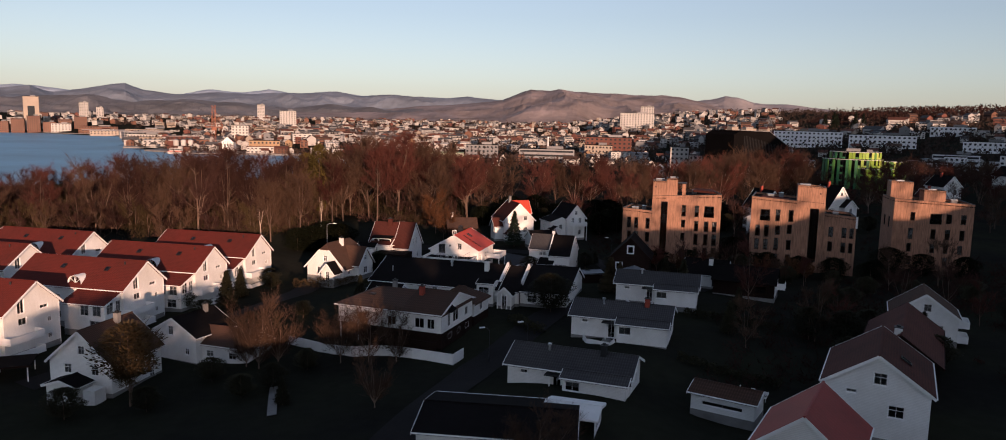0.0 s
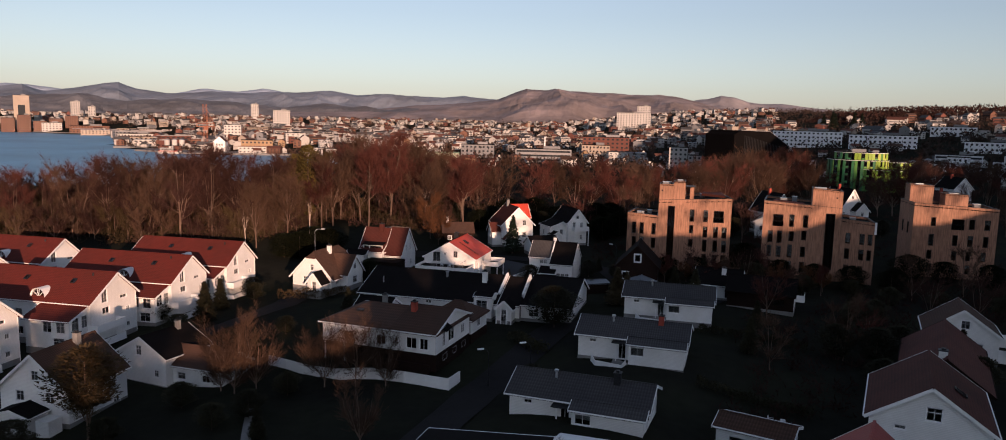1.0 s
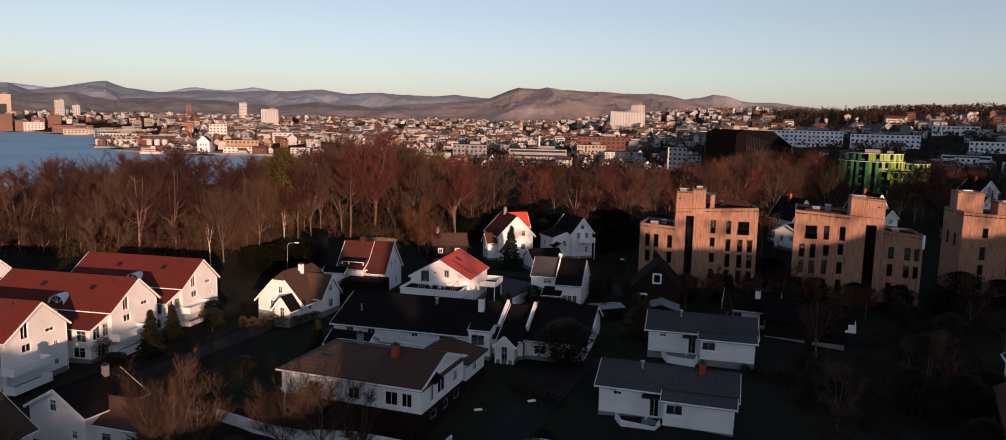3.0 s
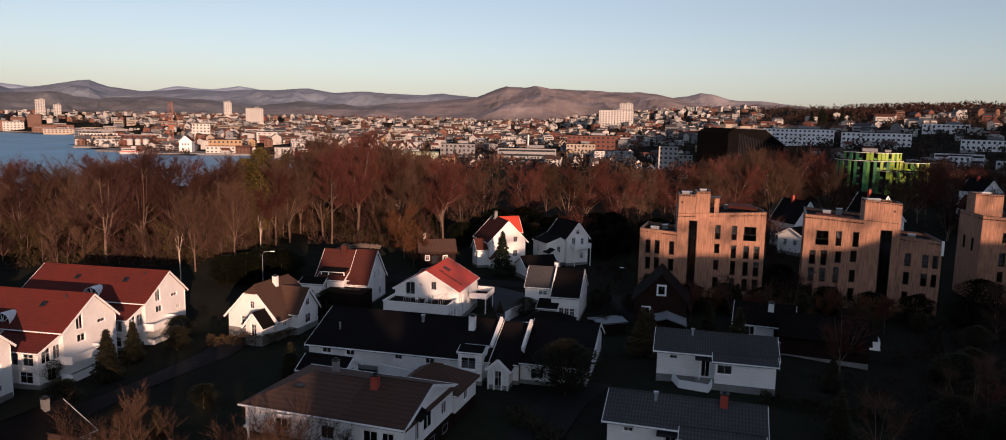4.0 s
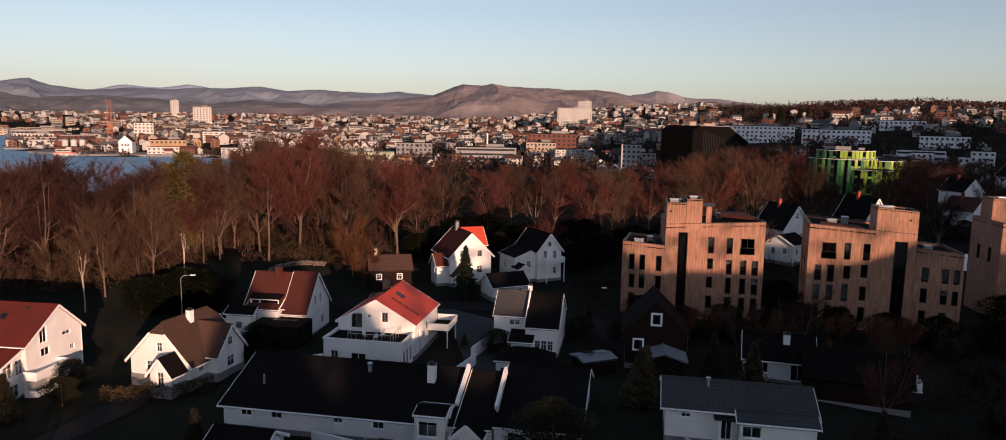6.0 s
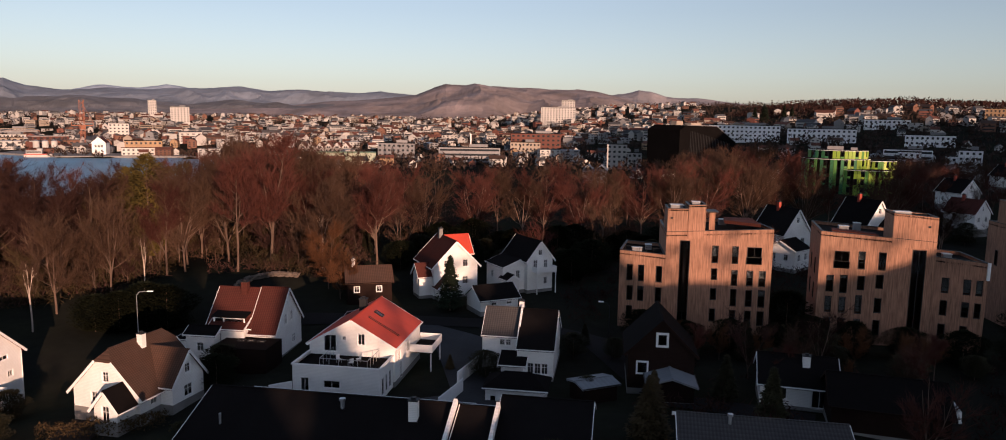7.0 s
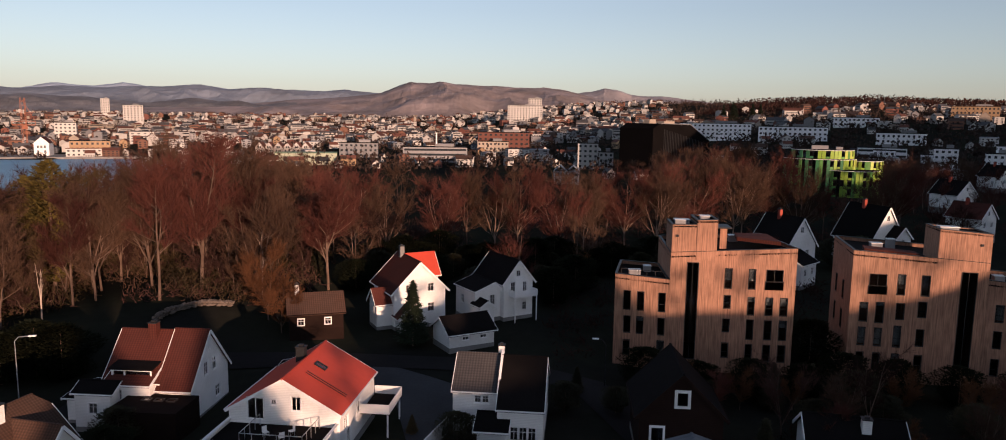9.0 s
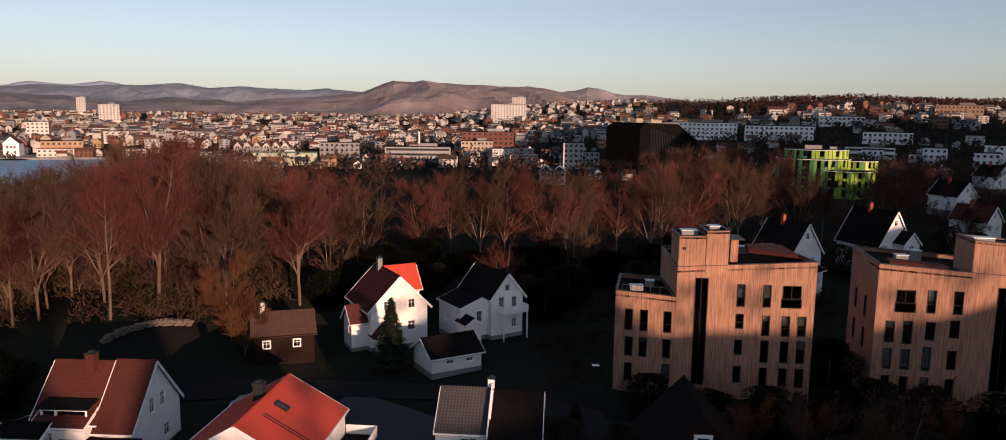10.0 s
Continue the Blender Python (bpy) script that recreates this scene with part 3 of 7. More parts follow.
volume(h, 6.2, 11.44, 0, 3.66, 5.6, BROWN_ROOF, m=pose(5.42, 0, 0), over=0.6, gover=0.25, skip="WSN", plinth=0.8, footing=DARK_TIMBER, style="mid",
       holes={"E": [(-3.0, 1.3, 0.9, 2.2), (-0.6, 1.5, 2.0, 1.9), (3.4, 1.5, 1.2, 1.3), (-2.8, -0.5, 1.2, 0.7), (0.4, -0.5, 1.0, 0.7), (3.6, -0.5, 1.2, 0.7)]})
# canopy over the garden door in the gable end
part("door_canopy", Shape().slab([(8.5, -4.0, 4.1), (9.3, -4.0, 3.7), (9.3, -2.2, 3.9), (8.5, -2.2, 4.4)], 0.16), BLACK_ROOF, h)
volume(h, 6.8, 6.2, 0, 2.6, 4.3, BROWN_ROOF, m=pose(5.2, 9.4, 0), hip=3.1, over=0.5, holes={"E": [(0, 0.9, 1.2, 1.2)]}, style="mid", plinth=0.4, footing=DARK_TIMBER)
part("pergola_beam", Shape().bar((-8.0, -6.6, 1.6), (-4.4, -6.4, 3.2), 0.2, 0.25).bar((-4.4, -6.4, 3.2), (-1.4, -6.2, 3.3), 0.2, 0.25), TRIM, h)
for px, pz in ((-7.6, 1.7), (-4.6, 3.1)):
    part("pergola_post", Shape().bar((px, -6.5, -1.4), (px, -6.5, pz), 0.16), TRIM, h)
chimney(h, 3.4, -1.6, 4.4, 6.5, BRICK, 0.7, 0.7)
chimney(h, -3.2, 2.2, 4.6, 6.0, PLINTH, 0.6, 0.6)
part("roof_hatch", Shape().box((-4.4, -2.6, 4.75), (0.9, 0.7, 0.25)), BLACK_METAL, h)
part("parapet_wall", Shape().bar((-4, -7.2, -0.6), (8.4, -7.2, -0.8), 0.15, 1.4), DARK_TIMBER, h)

# three bungalows on the slope
def bungalow(x, y, base, ang, L, chim=None):
    h = thing("bungalow", x, y, base, ang, "low white bungalow with dark tiled shallow roof", "house", "low dark-roofed bungalows")
    volume(h, L, 7.4, 0, 3.9, 5.4, DARK_ROOF, over=0.55, gover=0.45, holes={"S": [(-L * 0.08, 1.0, 1.0, 2.1), (-L * 0.36, 2.9, 0.9, 0.45)], "E": [(-1.9, 1.9, 0.8, 1.3), (1.2, 1.9, 1.2, 1.3)], "N": [(-3, 2.0, 1.6, 1.2), (2.5, 2.0, 1.6, 1.2)]}, style="mid", plinth=0.9)
    # the wing that stands forward on the lower side, under its own strip of roof
    volume(h, L * 0.5, 1.7, 0, 3.55, 4.02, DARK_ROOF, m=pose(L * 0.25 - 0.06, -4.5, 0), skip="N", over=0.35, gover=0.3, off=0.6, holes={"S": [(-L * 0.17, 2.1, 1.7, 1.1)], "E": [(0, 2.0, 0.5, 1.1)]}, style="mid", plinth=0.9)
    part("entrance_step", Shape().box((-L * 0.08, -4.6, 0.35), (2.2, 1.6, 1.0)), PLINTH, h)
    railing(h, [(-L * 0.02, -5.4, 0.5), (-L * 0.05, -6.6, 0.1), (-L * 0.3, -6.2, 0.2), (-L * 0.36, -4.6, 0.5)], 1.0)
    part("porch_post", Shape().bar((-L * 0.13, -4.4, 0.4), (-L * 0.13, -4.4, 3.4), 0.14), TRIM, h)
    part("entrance_canopy", Shape().box((-L * 0.09, -4.3, 3.4), (2.2, 1.3, 0.14)), BLACK_METAL, h)
    vent = part("vent_pipe", Shape().bar((-L * 0.2, -0.9, 4.7), (-L * 0.2, -0.9, 5.9), 0.3, sides=8), METAL, h)
    part("vent_cowl", Shape().bar((-L * 0.2, -0.9, 5.9), (-L * 0.2, -0.9, 6.1), 0.5, sides=8), METAL, vent)
    part("drainpipe", Shape().bar((L / 2 - 0.1, -3.76, 0.2), (L / 2 - 0.1, -3.76, 3.7), 0.1, sides=6), TRIM, h)
    part("soffit_board", Shape().box((0, -4.15, 3.72), (L * 0.98, 0.05, 0.2)), TRIM, h)
    if chim:
        chimney(h, L * 0.25, -0.5, 4.6, 6.5, chim, 0.7, 0.8)
    return h


bungalow(18.2, 108.6, -1.6, -18, 14.0, BRICK)
bungalow(27.4, 128.9, -1.0, -16, 13.6, None)
bungalow(9.2, 89.0, -2.8, -20, 14.8, BLACK_METAL)
h = thing("bungalow", 41.6, 149.6, -1.8, -22, "small white bungalow with dark brown roof and white barge boards", "house")
volume(h, 8.2, 7.5, 0, 2.6, 4.9, BLACK_ROOF, holes={"S": [(-1.9, 0.9, 1.3, 1.3), (2.2, 0.2, 1.6, 2.1)], "E": [(0, 1, 1.2, 1.2)]}, style="mid", plinth=0.2)
chimney(h, 0.9, -1.2, 4.0, 5.4, WHITE, 0.8, 0.8)
h = thing("bungalow", 46.6, 140.4, -1.4, -24, "dark bungalow with white gable end and small balcony", "house")
volume(h, 11, 8, 0, 2.9, 5.0, BLACK_ROOF, wall=DARK_TIMBER, trim=DARK_TIMBER, holes={"S": [(3, 1.0, 1.8, 1.4)]}, style="mid", skip="E", plinth=0.2)
part("wall", wall_shape((5.5, 0, 0), (0, 1, 0), (1, 0, 0), [(-4, -1.5), (4, -1.5), (4, 2.9), (0, 5.0), (-4, 2.9)], []), WHITE, h)
railing(h, [(5.6, -1, 1.6), (7.0, -1, 1.6), (7.0, 2, 1.6)], 1.0)
part("balcony_floor", Shape().box((6.3, 0.5, 1.5), (1.6, 3.2, 0.15)), TRIM, h)

# low building at the start of the flight
h = thing("low_house", 0.2, 72.2, -1.8, -7, "low house with black felt roof and white fascia", "house")
volume(h, 15, 10, 0, 2.5, 3.5, BLACK_ROOF, holes={"N": [(3, 1, 1.4, 1.2)]}, over=0.5)
volume(h, 5.2, 4.2, 0, 2.5, 3.0, TRIM, m=pose(7.2, 3.4, 0, 0, 0, -10), holes={"N": [(-1, 0.8, 1.2, 1.6), (1, 0.8, 1.2, 1.6)], "E": [(0, 0.8, 2.4, 1.6)]}, skip="S")

# near houses with dark red and bright red roofs
h = thing("white_house", 43.0, 82.2, -2.9, 62, "tall white wooden house with dark red tiled roof", "house")
volume(h, 13.0, 10.2, 0, 6.0, 9.4, DARK_RED, holes={"W": [(0.3, 6.3, 1.3, 1.3), (2.0, 3.0, 1.5, 1.3), (-2.4, 5.0, 1.0, 0.4), (-2.6, 1.4, 1.3, 1.2)], "S": [(-4, 2.4, 1.3, 1.2), (0, 2.4, 1.3, 1.2), (4, 2.4, 1.3, 1.2)]})
skylight(h, -1.5, -2.6, 7.95, 33.7)
h = thing("brown_house", 55.0, 99.6, -2.5, 60, "dark house with dark red roof and square chimney", "house")
volume(h, 20, 9, 0, 4.0, 7.2, DARK_RED, wall=DARK_TIMBER, trim=DARK_TIMBER)
chimney(h, -8.6, 0.4, 6.4, 7.9, WHITE, 0.9, 0.9)
h = thing("white_house", 28.9, 66.0, -2.7, 59, "white house with bright red roof in shade", "house")
volume(h, 10, 8.4, 0, 4.9, 8.2, CRIMSON, holes={"W": [(1.0, 3.8, 1.4, 1.4), (-2, 1.0, 1.4, 1.2)]})
h = thing("white_house", 66.5, 115.4, -1.9, 64, "white gabled house with dark roof and balconies", "house")
volume(h, 8, 9, 0, 4.0, 7.2, BROWN_ROOF, holes={"W": [(0.3, 4.6, 1.1, 1.2), (2, 1.5, 1.3, 1.2)], "S": [(-3, 1.5, 1.3, 1.2)]})
for z in (2.6, 0.3):
    part("balcony_floor", Shape().box((-1.9, -5.2, z), (3.2, 1.6, 0.15)), TRIM, h)
    railing(h, [(-3.5, -4.5, z), (-3.5, -6.0, z), (-0.3, -6.0, z), (-0.3, -4.5, z)], 1.0)
h = thing("garage", 26.3, 83.0, -2.7, -32, "low white garage with dark felt roof", "garage")
volume(h, 7.2, 4.2, 0, 2.5, 3.2, BROWN_ROOF, holes={"S": [(0, 1.2, 4.6, 0.5)]}, style="mid")

# brown-roofed cottage by the hedge
h = thing("cottage", -35.1, 158.6, -3.5, 68, "white cottage with brown tiled half-hipped roof", "house")
volume(h, 9.8, 9.0, 0, 2.6, 7.2, BROWN_ROOF, over=0.6, jerk=1.1, holes={"W": [(0, 3.7, 0.8, 1.2), (-1.6, 0.9, 0.9, 1.5), (-0.7, 0.9, 0.9, 1.5), (0.2, 0.9, 0.9, 1.5)], "S": [(-2.8, 1, 1, 1.2)]})
volume(h, 5.0, 5.4, 0, 3.0, 6.2, BROWN_ROOF, m=pose(1.0, -3.6, 0, 0, 0, 90), holes={"W": [(0, 3.6, 0.9, 1.1), (0, 0.8, 1.4, 1.4)]}, skip="E")
volume(h, 2.8, 3.0, 0, 2.0, 3.8, BLACK_ROOF, m=pose(-6.2, -2.4, 0), holes={"W": [(0, 0.4, 0.9, 1.8)]}, skip="E")
chimney(h, 0.0, -0.7, 6.2, 8.0, WHITE)

# steep brown-roofed house
h = thing("white_house", -26.2, 178.0, -4.1, -13, "white house with steep red-brown tiled roof", "house")
volume(h, 6.4, 8.4, 0, 5.0, 9.3, OLD_RED, m=pose(-1.3, 0, 0), holes={"S": [(-2.4, 2.2, 1.2, 1.3)], "W": [(0, 5, 1, 1.3)]}, gover=0.15, skip="E")
volume(h, 3.6, 9.3, 0, 4.4, 9.5, OLD_RED, m=pose(3.7, 0, 0), holes={"E": [(-0.9, 4.6, 0.9, 1.5), (1.2, 4.6, 0.9, 1.5), (0, 7.2, 0.5, 0.6), (1.8, 1.2, 1.1, 1.3)]}, gover=0.25)
volume(h, 5.0, 4.0, 0, 4.9, 6.6, OLD_RED, m=pose(-1.2, -3.4, 0), holes={"S": [(-1.2, 3.0, 1.0, 1.2)]}, skip="N", off=1.6, gover=0.2)
volume(h, 3.6, 5.5, 0, 3.0, 3.3, BLACK_ROOF, m=pose(-6.4, -2.6, 0), skip="E")
part("dormer_front", wall_shape((-1.2, -4.5, 0), (1, 0, 0), (0, -1, 0), [(-2.3, 4.2), (2.3, 4.2), (2.3, 6.3), (-2.3, 6.3)], [(-2.1, 4.5, -0.9, 6.0), (-0.7, 4.5, 2.1, 6.0)]), TRIM, h)
part("dormer_pane", Shape().box((-1.2, -4.35, 5.25), (4.3, 0.04, 1.6)), GLASS, h)
part("dormer_roof", Shape().slab([(-3.7, -4.8, 6.35), (1.3, -4.8, 6.35), (1.3, -2.4, 6.75), (-3.7, -2.4, 6.75)], 0.15), BLACK_ROOF, h)
part("flat_annex", Shape().box((2.6, -7.2, 1.6), (7.6, 5.2, 4.0)), DARK_TIMBER, h, "dark flat-roofed annex")
for k in range(3):
    skylight(h, 1.5 + k * 1.4, -6.4, 3.6, 0, w=0.9, l=0.7)
chimney(h, -0.6, -0.5, 8.4, 10.4, OLD_RED, 0.9, 0.9)
volume(h, 4.0, 3.2, 0, 4.2, 5.0, BLACK_ROOF, m=pose(-4.2, -5.4, 0), skip="N", holes={"S": [(0, 2, 1.0, 1.2)]}, over=0.2)

# bright red roof and roof terrace
h = thing("white_house", -8.9, 165.3, -2.6, 75, "white house with bright red roof and roof terrace", "house")
volume(h, 11.6, 10.9, 0, 4.8, 7.9, BRIGHT_RED, over=0.25, holes={"W": [(1.2, 4.9, 0.9, 1.4), (-1.0, 5.4, 0.5, 0.5), (-2.8, 3.9, 1.6, 2.1)], "S": [(-4, 2.6, 1.2, 1.3), (0, 2.6, 1.2, 1.3), (-3.2, 0.4, 1.0, 2.0)]}, style="mid")
hs = [(-4.4, 0.3, -3.4, 2.3), (-1.6, 1.2, 0.4, 2.1)]
part("wall", wall_shape((-11.0, 0, 0), (0, -1, 0), (-1, 0, 0), [(-5.4, -1.5), (5.2, -1.5), (5.2, 3.8), (-5.4, 3.8)], hs), WHITE, h)
for q in hs:
    window(h, (-11.0, 0, 0), (0, -1, 0), (-1, 0, 0), q, style="mid")
hs = [(-3.4, 0.3, -2.4, 2.4), (-2.0, 0.3, -1.0, 2.4), (-0.6, 0.3, 0.4, 2.4)]
part("wall", wall_shape((-8.4, -5.2, 0), (1, 0, 0), (0, -1, 0), [(-2.6, -1.5), (2.6, -1.5), (2.6, 3.8), (-2.6, 3.8)], [(c[0] + 1.6, c[1], c[2] + 1.6, c[3]) for c in hs]), WHITE, h)
for q in hs:
    window(h, (-8.4, -5.2, 0), (1, 0, 0), (0, -1, 0), (q[0] + 1.6, q[1], q[2] + 1.6, q[3]), style="plain")
part("wall", wall_shape((-8.4, 5.4, 0), (-1, 0, 0), (0, 1, 0), [(-2.6, -1.5), (2.6, -1.5), (2.6, 3.8), (-2.6, 3.8)], []), WHITE, h)
part("terrace_floor", Shape().box((-8.4, 0.1, 3.4), (5.0, 10.4, 0.2)), BLACK_ROOF, h, "dark roof terrace")
part("parapet_cap", Shape().box((-11.0, 0.1, 3.86), (0.3, 10.8, 0.12)).box((-8.4, -5.2, 3.86), (5.2, 0.3, 0.12)).box((-8.4, 5.4, 3.86), (5.2, 0.3, 0.12)), TRIM, h)
railing(h, [(-10.6, -3.6, 3.5), (-10.6, 2.2, 3.5), (-6.2, 2.2, 3.5)], 1.1, False, METAL)
railing(h, [(-10.6, -3.6, 3.5), (-6.2, -3.6, 3.5)], 1.1, False, METAL)
part("garden_wall", Shape().bar((-11.2, 5.4, 0.8), (-13.0, 7.4, 0.8), 0.2, 2.0), WHITE, h)
part("balcony_floor", Shape().box((3.2, -7.0, 2.4), (5.4, 3.0, 0.2)), BLACK_ROOF, h)
railing(h, [(0.5, -5.5, 2.4), (0.5, -8.5, 2.4), (5.9, -8.5, 2.4), (5.9, -5.5, 2.4)], 1.0)
for px in (0.7, 5.7):
    part("balcony_post", Shape().bar((px, -8.3, -0.5), (px, -8.3, 2.3), 0.16), TRIM, h)
chimney(h, 1.2, 0.9, 7.0, 8.9, BLACK_METAL, 0.8, 0.9)
skylight(h, 0.3, -1.5, 7.25, 29.5)
part("roof_ladder", Shape().bar((-2.6, -1.0, 7.6), (-2.6, -5.0, 5.32), 0.06).bar((-2.2, -1.0, 7.6), (-2.2, -5.0, 5.32), 0.06), BLACK_METAL, h)

# long dark-roofed building
h = thing("long_house", -10.4, 139.3, -2.0, -15.5, "long white house with dark roof and white firewall gables", "house")
volume(h, 24, 15, 0, 2.7, 5.6, BLACK_ROOF, holes={"S": [(-9.5, 1.6, 1.2, 0.7), (-6.2, 1.6, 1.2, 0.7), (0.4, 1.7, 1.0, 0.6), (4.6, 1.5, 1.2, 0.8)]}, style="mid", over=0.6)
volume(h, 4.0, 15, 0, 2.6, 5.5, BLACK_ROOF, m=pose(14.05, 0, 0), holes={"S": [(0, 0.3, 1.2, 2.2)]}, skip="EW", gover=0.0)
volume(h, 8.2, 16, 0, 2.7, 5.3, BLACK_ROOF, m=pose(20.2, 1.2, 0), off=2.6, holes={"S": [(-2, 0.8, 1.6, 1.2), (2, 0.8, 1.6, 1.2)], "E": [(-2, 1.0, 1.2, 1.2), (-5.2, 2.4, 0.9, 0.4)]}, over=0.6)
for ux in (12.05, 16.05):
    part("firewall", Shape().bar((ux, -5.4, 3.75), (ux, -0.1, 6.0), 0.34, 0.8), WHITE, h, "white plastered firewall along the roof")
volume(h, 3.0, 3.0, 0, 3.9, 4.3, BLACK_ROOF, m=pose(10.3, -7.6, 0), holes={"S": [(-0.2, 1.9, 1.9, 1.5)], "E": [(0, 1.9, 1.2, 1.5)]}, skip="N", over=0.15, gover=0.1, style="mid")
volume(h, 2.2, 2.6, 0, 2.5, 3.7, BLACK_ROOF, m=pose(14.05, -8.6, 0, 0, 0, 90), holes={"W": [(0, 0.1, 1.1, 2.2)]}, skip="E", over=0.3)
for px in (12.85, 13.6, 14.5, 15.25):
    part("porch_column", Shape().bar((px, -9.9, 0), (px, -9.9, 2.7), 0.2, sides=8), TRIM, h)
chimney(h, 8.6, -2.2, 4.4, 6.7, WHITE, 0.8, 0.8)
vent = part("vent_pipe", Shape().bar((1.6, -1.6, 4.9), (1.6, -1.6, 5.9), 0.4, sides=8), METAL, h)
part("vent_cowl", Shape().bar((1.6, -1.6, 5.9), (1.6, -1.6, 6.1), 0.6, sides=8), METAL, vent)
part("flue", Shape().bar((-9.0, -4.6, 3.6), (-9.0, -4.6, 5.0), 0.22, sides=8), METAL, h)
part("yard_wall", Shape().bar((-1.5, -9.4, 0.6), (11.0, -12.6, 0.6), 0.25, 1.9), WHITE, h)
for px in (-11.9, -0.2):
    part("drainpipe", Shape().bar((px, -7.6, 0), (px, -7.6, 2.5), 0.1, sides=6), TRIM, h)

# garage in front of the long house
h = thing("garage", -19.4, 125.4, -1.4, -18, "small garage with dark flat roof and white gable", "garage")
volume(h, 5.4, 4.0, 0, 2.4, 3.5, BLACK_ROOF, holes={"E": [(0, 0.4, 2.2, 1.9)]}, style="cross")

# tall white house with the red roof
h = thing("white_house", 2.9, 208.2, -2.6, 108, "tall white wooden house with red tiled roof", "house")
# One red tile: main roof coloured darker as shaded, cross wing brighter as sunlit.
volume(h, 10, 8.4, 0, 6.0, 10.2, OLD_RED, over=0.6, holes={"W": [(-1.8, 5.6, 1.0, 1.3), (1.8, 5.6, 1.0, 1.3), (-1.8, 2.4, 1.1, 1.4), (1.8, 2.4, 1.1, 1.4)], "N": [(-2, 2.6, 1.0, 1.3), (2, 2.6, 1.0, 1.3)]})
volume(h, 5.4, 4.6, 0, 7.2, 10.1, BRIGHT_RED, m=pose(2.9, -2.5, 0, 0, 0, 92), holes={"W": [(0, 6.4, 1.0, 1.3), (0, 3, 1.0, 1.3)]})
volume(h, 3.2, 3.6, 0, 4.2, 6.0, DARK_RED, m=pose(-2, 5.0, 0, 0, 0, 90), skip="W", holes={"E": [(0, 2.4, 1.0, 1.2)]})
volume(h, 2.4, 2.6, 0, 2.4, 3.8, DARK_RED, m=pose(-5.6, 2.6, 0), skip="E", holes={"W": [(0, 0.2, 1.0, 1.9)]})
chimney(h, 2.6, 0.3, 9.6, 11.6, PLINTH)

# white house in shade, with balcony
h = thing("white_house", 16.8, 208.5, -2.1, 112, "white wooden house in shade with high balcony", "house")
volume(h, 9, 5.4, 0, 6.2, 9.4, BLACK_ROOF, over=0.45, m=pose(0, -1.8, 0), holes={"W": [(0, 6.9, 0.8, 1.0), (1.2, 4.4, 0.8, 1.6), (-1.0, 4.2, 0.9, 1.9), (1.2, 1.4, 0.8, 1.3)], "S": [(-1, 3.4, 0.9, 1.4)]})
volume(h, 6.4, 4.6, 0, 4.9, 6.1, BLACK_ROOF, over=0.2, m=pose(-0.2, 3.2, 0), off=-1.2, holes={"W": [(0.9, 2.4, 0.9, 1.8), (-1.0, 2.4, 0.7, 1.4)], "N": [(-1, 2.4, 0.9, 1.4)]}, skip="S")
volume(h, 2.6, 2.6, 0, 3.0, 3.8, BLACK_ROOF, m=pose(-4.4, 4.6, 0), holes={"W": [(0, 1.0, 0.8, 1.2)]}, skip="E", over=0.2)
part("balcony_floor", Shape().box((-5.4, -2.2, 4.0), (1.8, 4.2, 0.18)), TRIM, h)
railing(h, [(-4.5, -4.3, 4.0), (-6.3, -4.3, 4.0), (-6.3, -0.1, 4.0), (-4.5, -0.1, 4.0)], 1.0)
for py in (-4.2, -0.2):
    part("balcony_post", Shape().bar((-6.2, py, -0.5), (-6.2, py, 4.0), 0.14), TRIM, h)

h = thing("outbuilding", 10.2, 193.8, -2.4, 20, "small white outbuilding with dark hipped roof", "outbuilding")
volume(h, 7, 5.6, 0, 2.5, 4.2, BLACK_ROOF, holes={"S": [(-1, 1.4, 1.0, 0.5), (1.8, 1.4, 1.0, 0.5)]}, style="mid")

# pair of narrow white houses
h = thing("twin_house", 9.3, 166.4, -2.7, -15, "white narrow house pair with stepped dark roofs, the left darkened for shade", "house")
# Dark tiles here put the shade on a brown roof into its colour.
volume(h, 4.6, 7.2, 0, 4.9, 7.6, DARK_ROOF, m=pose(-0.2, 0, 0), holes={"S": [(0.3, 3.6, 0.7, 0.8), (1.1, 3.6, 0.7, 0.8), (-0.8, 1.2, 0.8, 0.9), (0.2, 1.2, 0.8, 0.9)]}, gover=0.1, over=0.3)
volume(h, 4.6, 11, 0, 4.1, 7.7, BLACK_ROOF, m=pose(4.7, -0.6, 0), holes={"S": [(-0.6, 0.9, 0.8, 1.4), (0.3, 0.9, 0.8, 1.4), (1.2, 0.9, 0.8, 1.4)]}, gover=0.1, over=0.3)
part("firewall", Shape().bar((2.3, -4.6, 4.8), (2.3, 0, 8.0), 0.25, 0.7), TRIM, h)
volume(h, 2.8, 3.2, 0, 2.4, 3.2, BLACK_ROOF, m=pose(2.0, -6.0, 0), skip="N", off=0.9)
chimney(h, 2.1, 0.4, 7.2, 8.6, WHITE, 0.6, 0.6)

h = thing("outbuilding", 9.4, 154.2, -3.3, -15, "low white outbuilding with small black openings and dark roof", "outbuilding")
volume(h, 7.0, 4.6, 0, 2.3, 3.4, BLACK_ROOF, hip=2.2, over=0.3, plinth=0, holes={"S": [(-2.6, 0.3, 0.7, 1.1), (-1.6, 0.3, 0.5, 0.8), (-0.4, 0.4, 0.9, 0.8)]}, style="plain")
h = thing("shed", 18.2, 152.6, -2.5, 18, "small dark shed with pale blue-grey sheet roof", "shed")
volume(h, 4.4, 3.4, 0, 1.9, 2.2, GREY_ROOF, wall=DARK_TIMBER, trim=None, plinth=0, over=0.25)
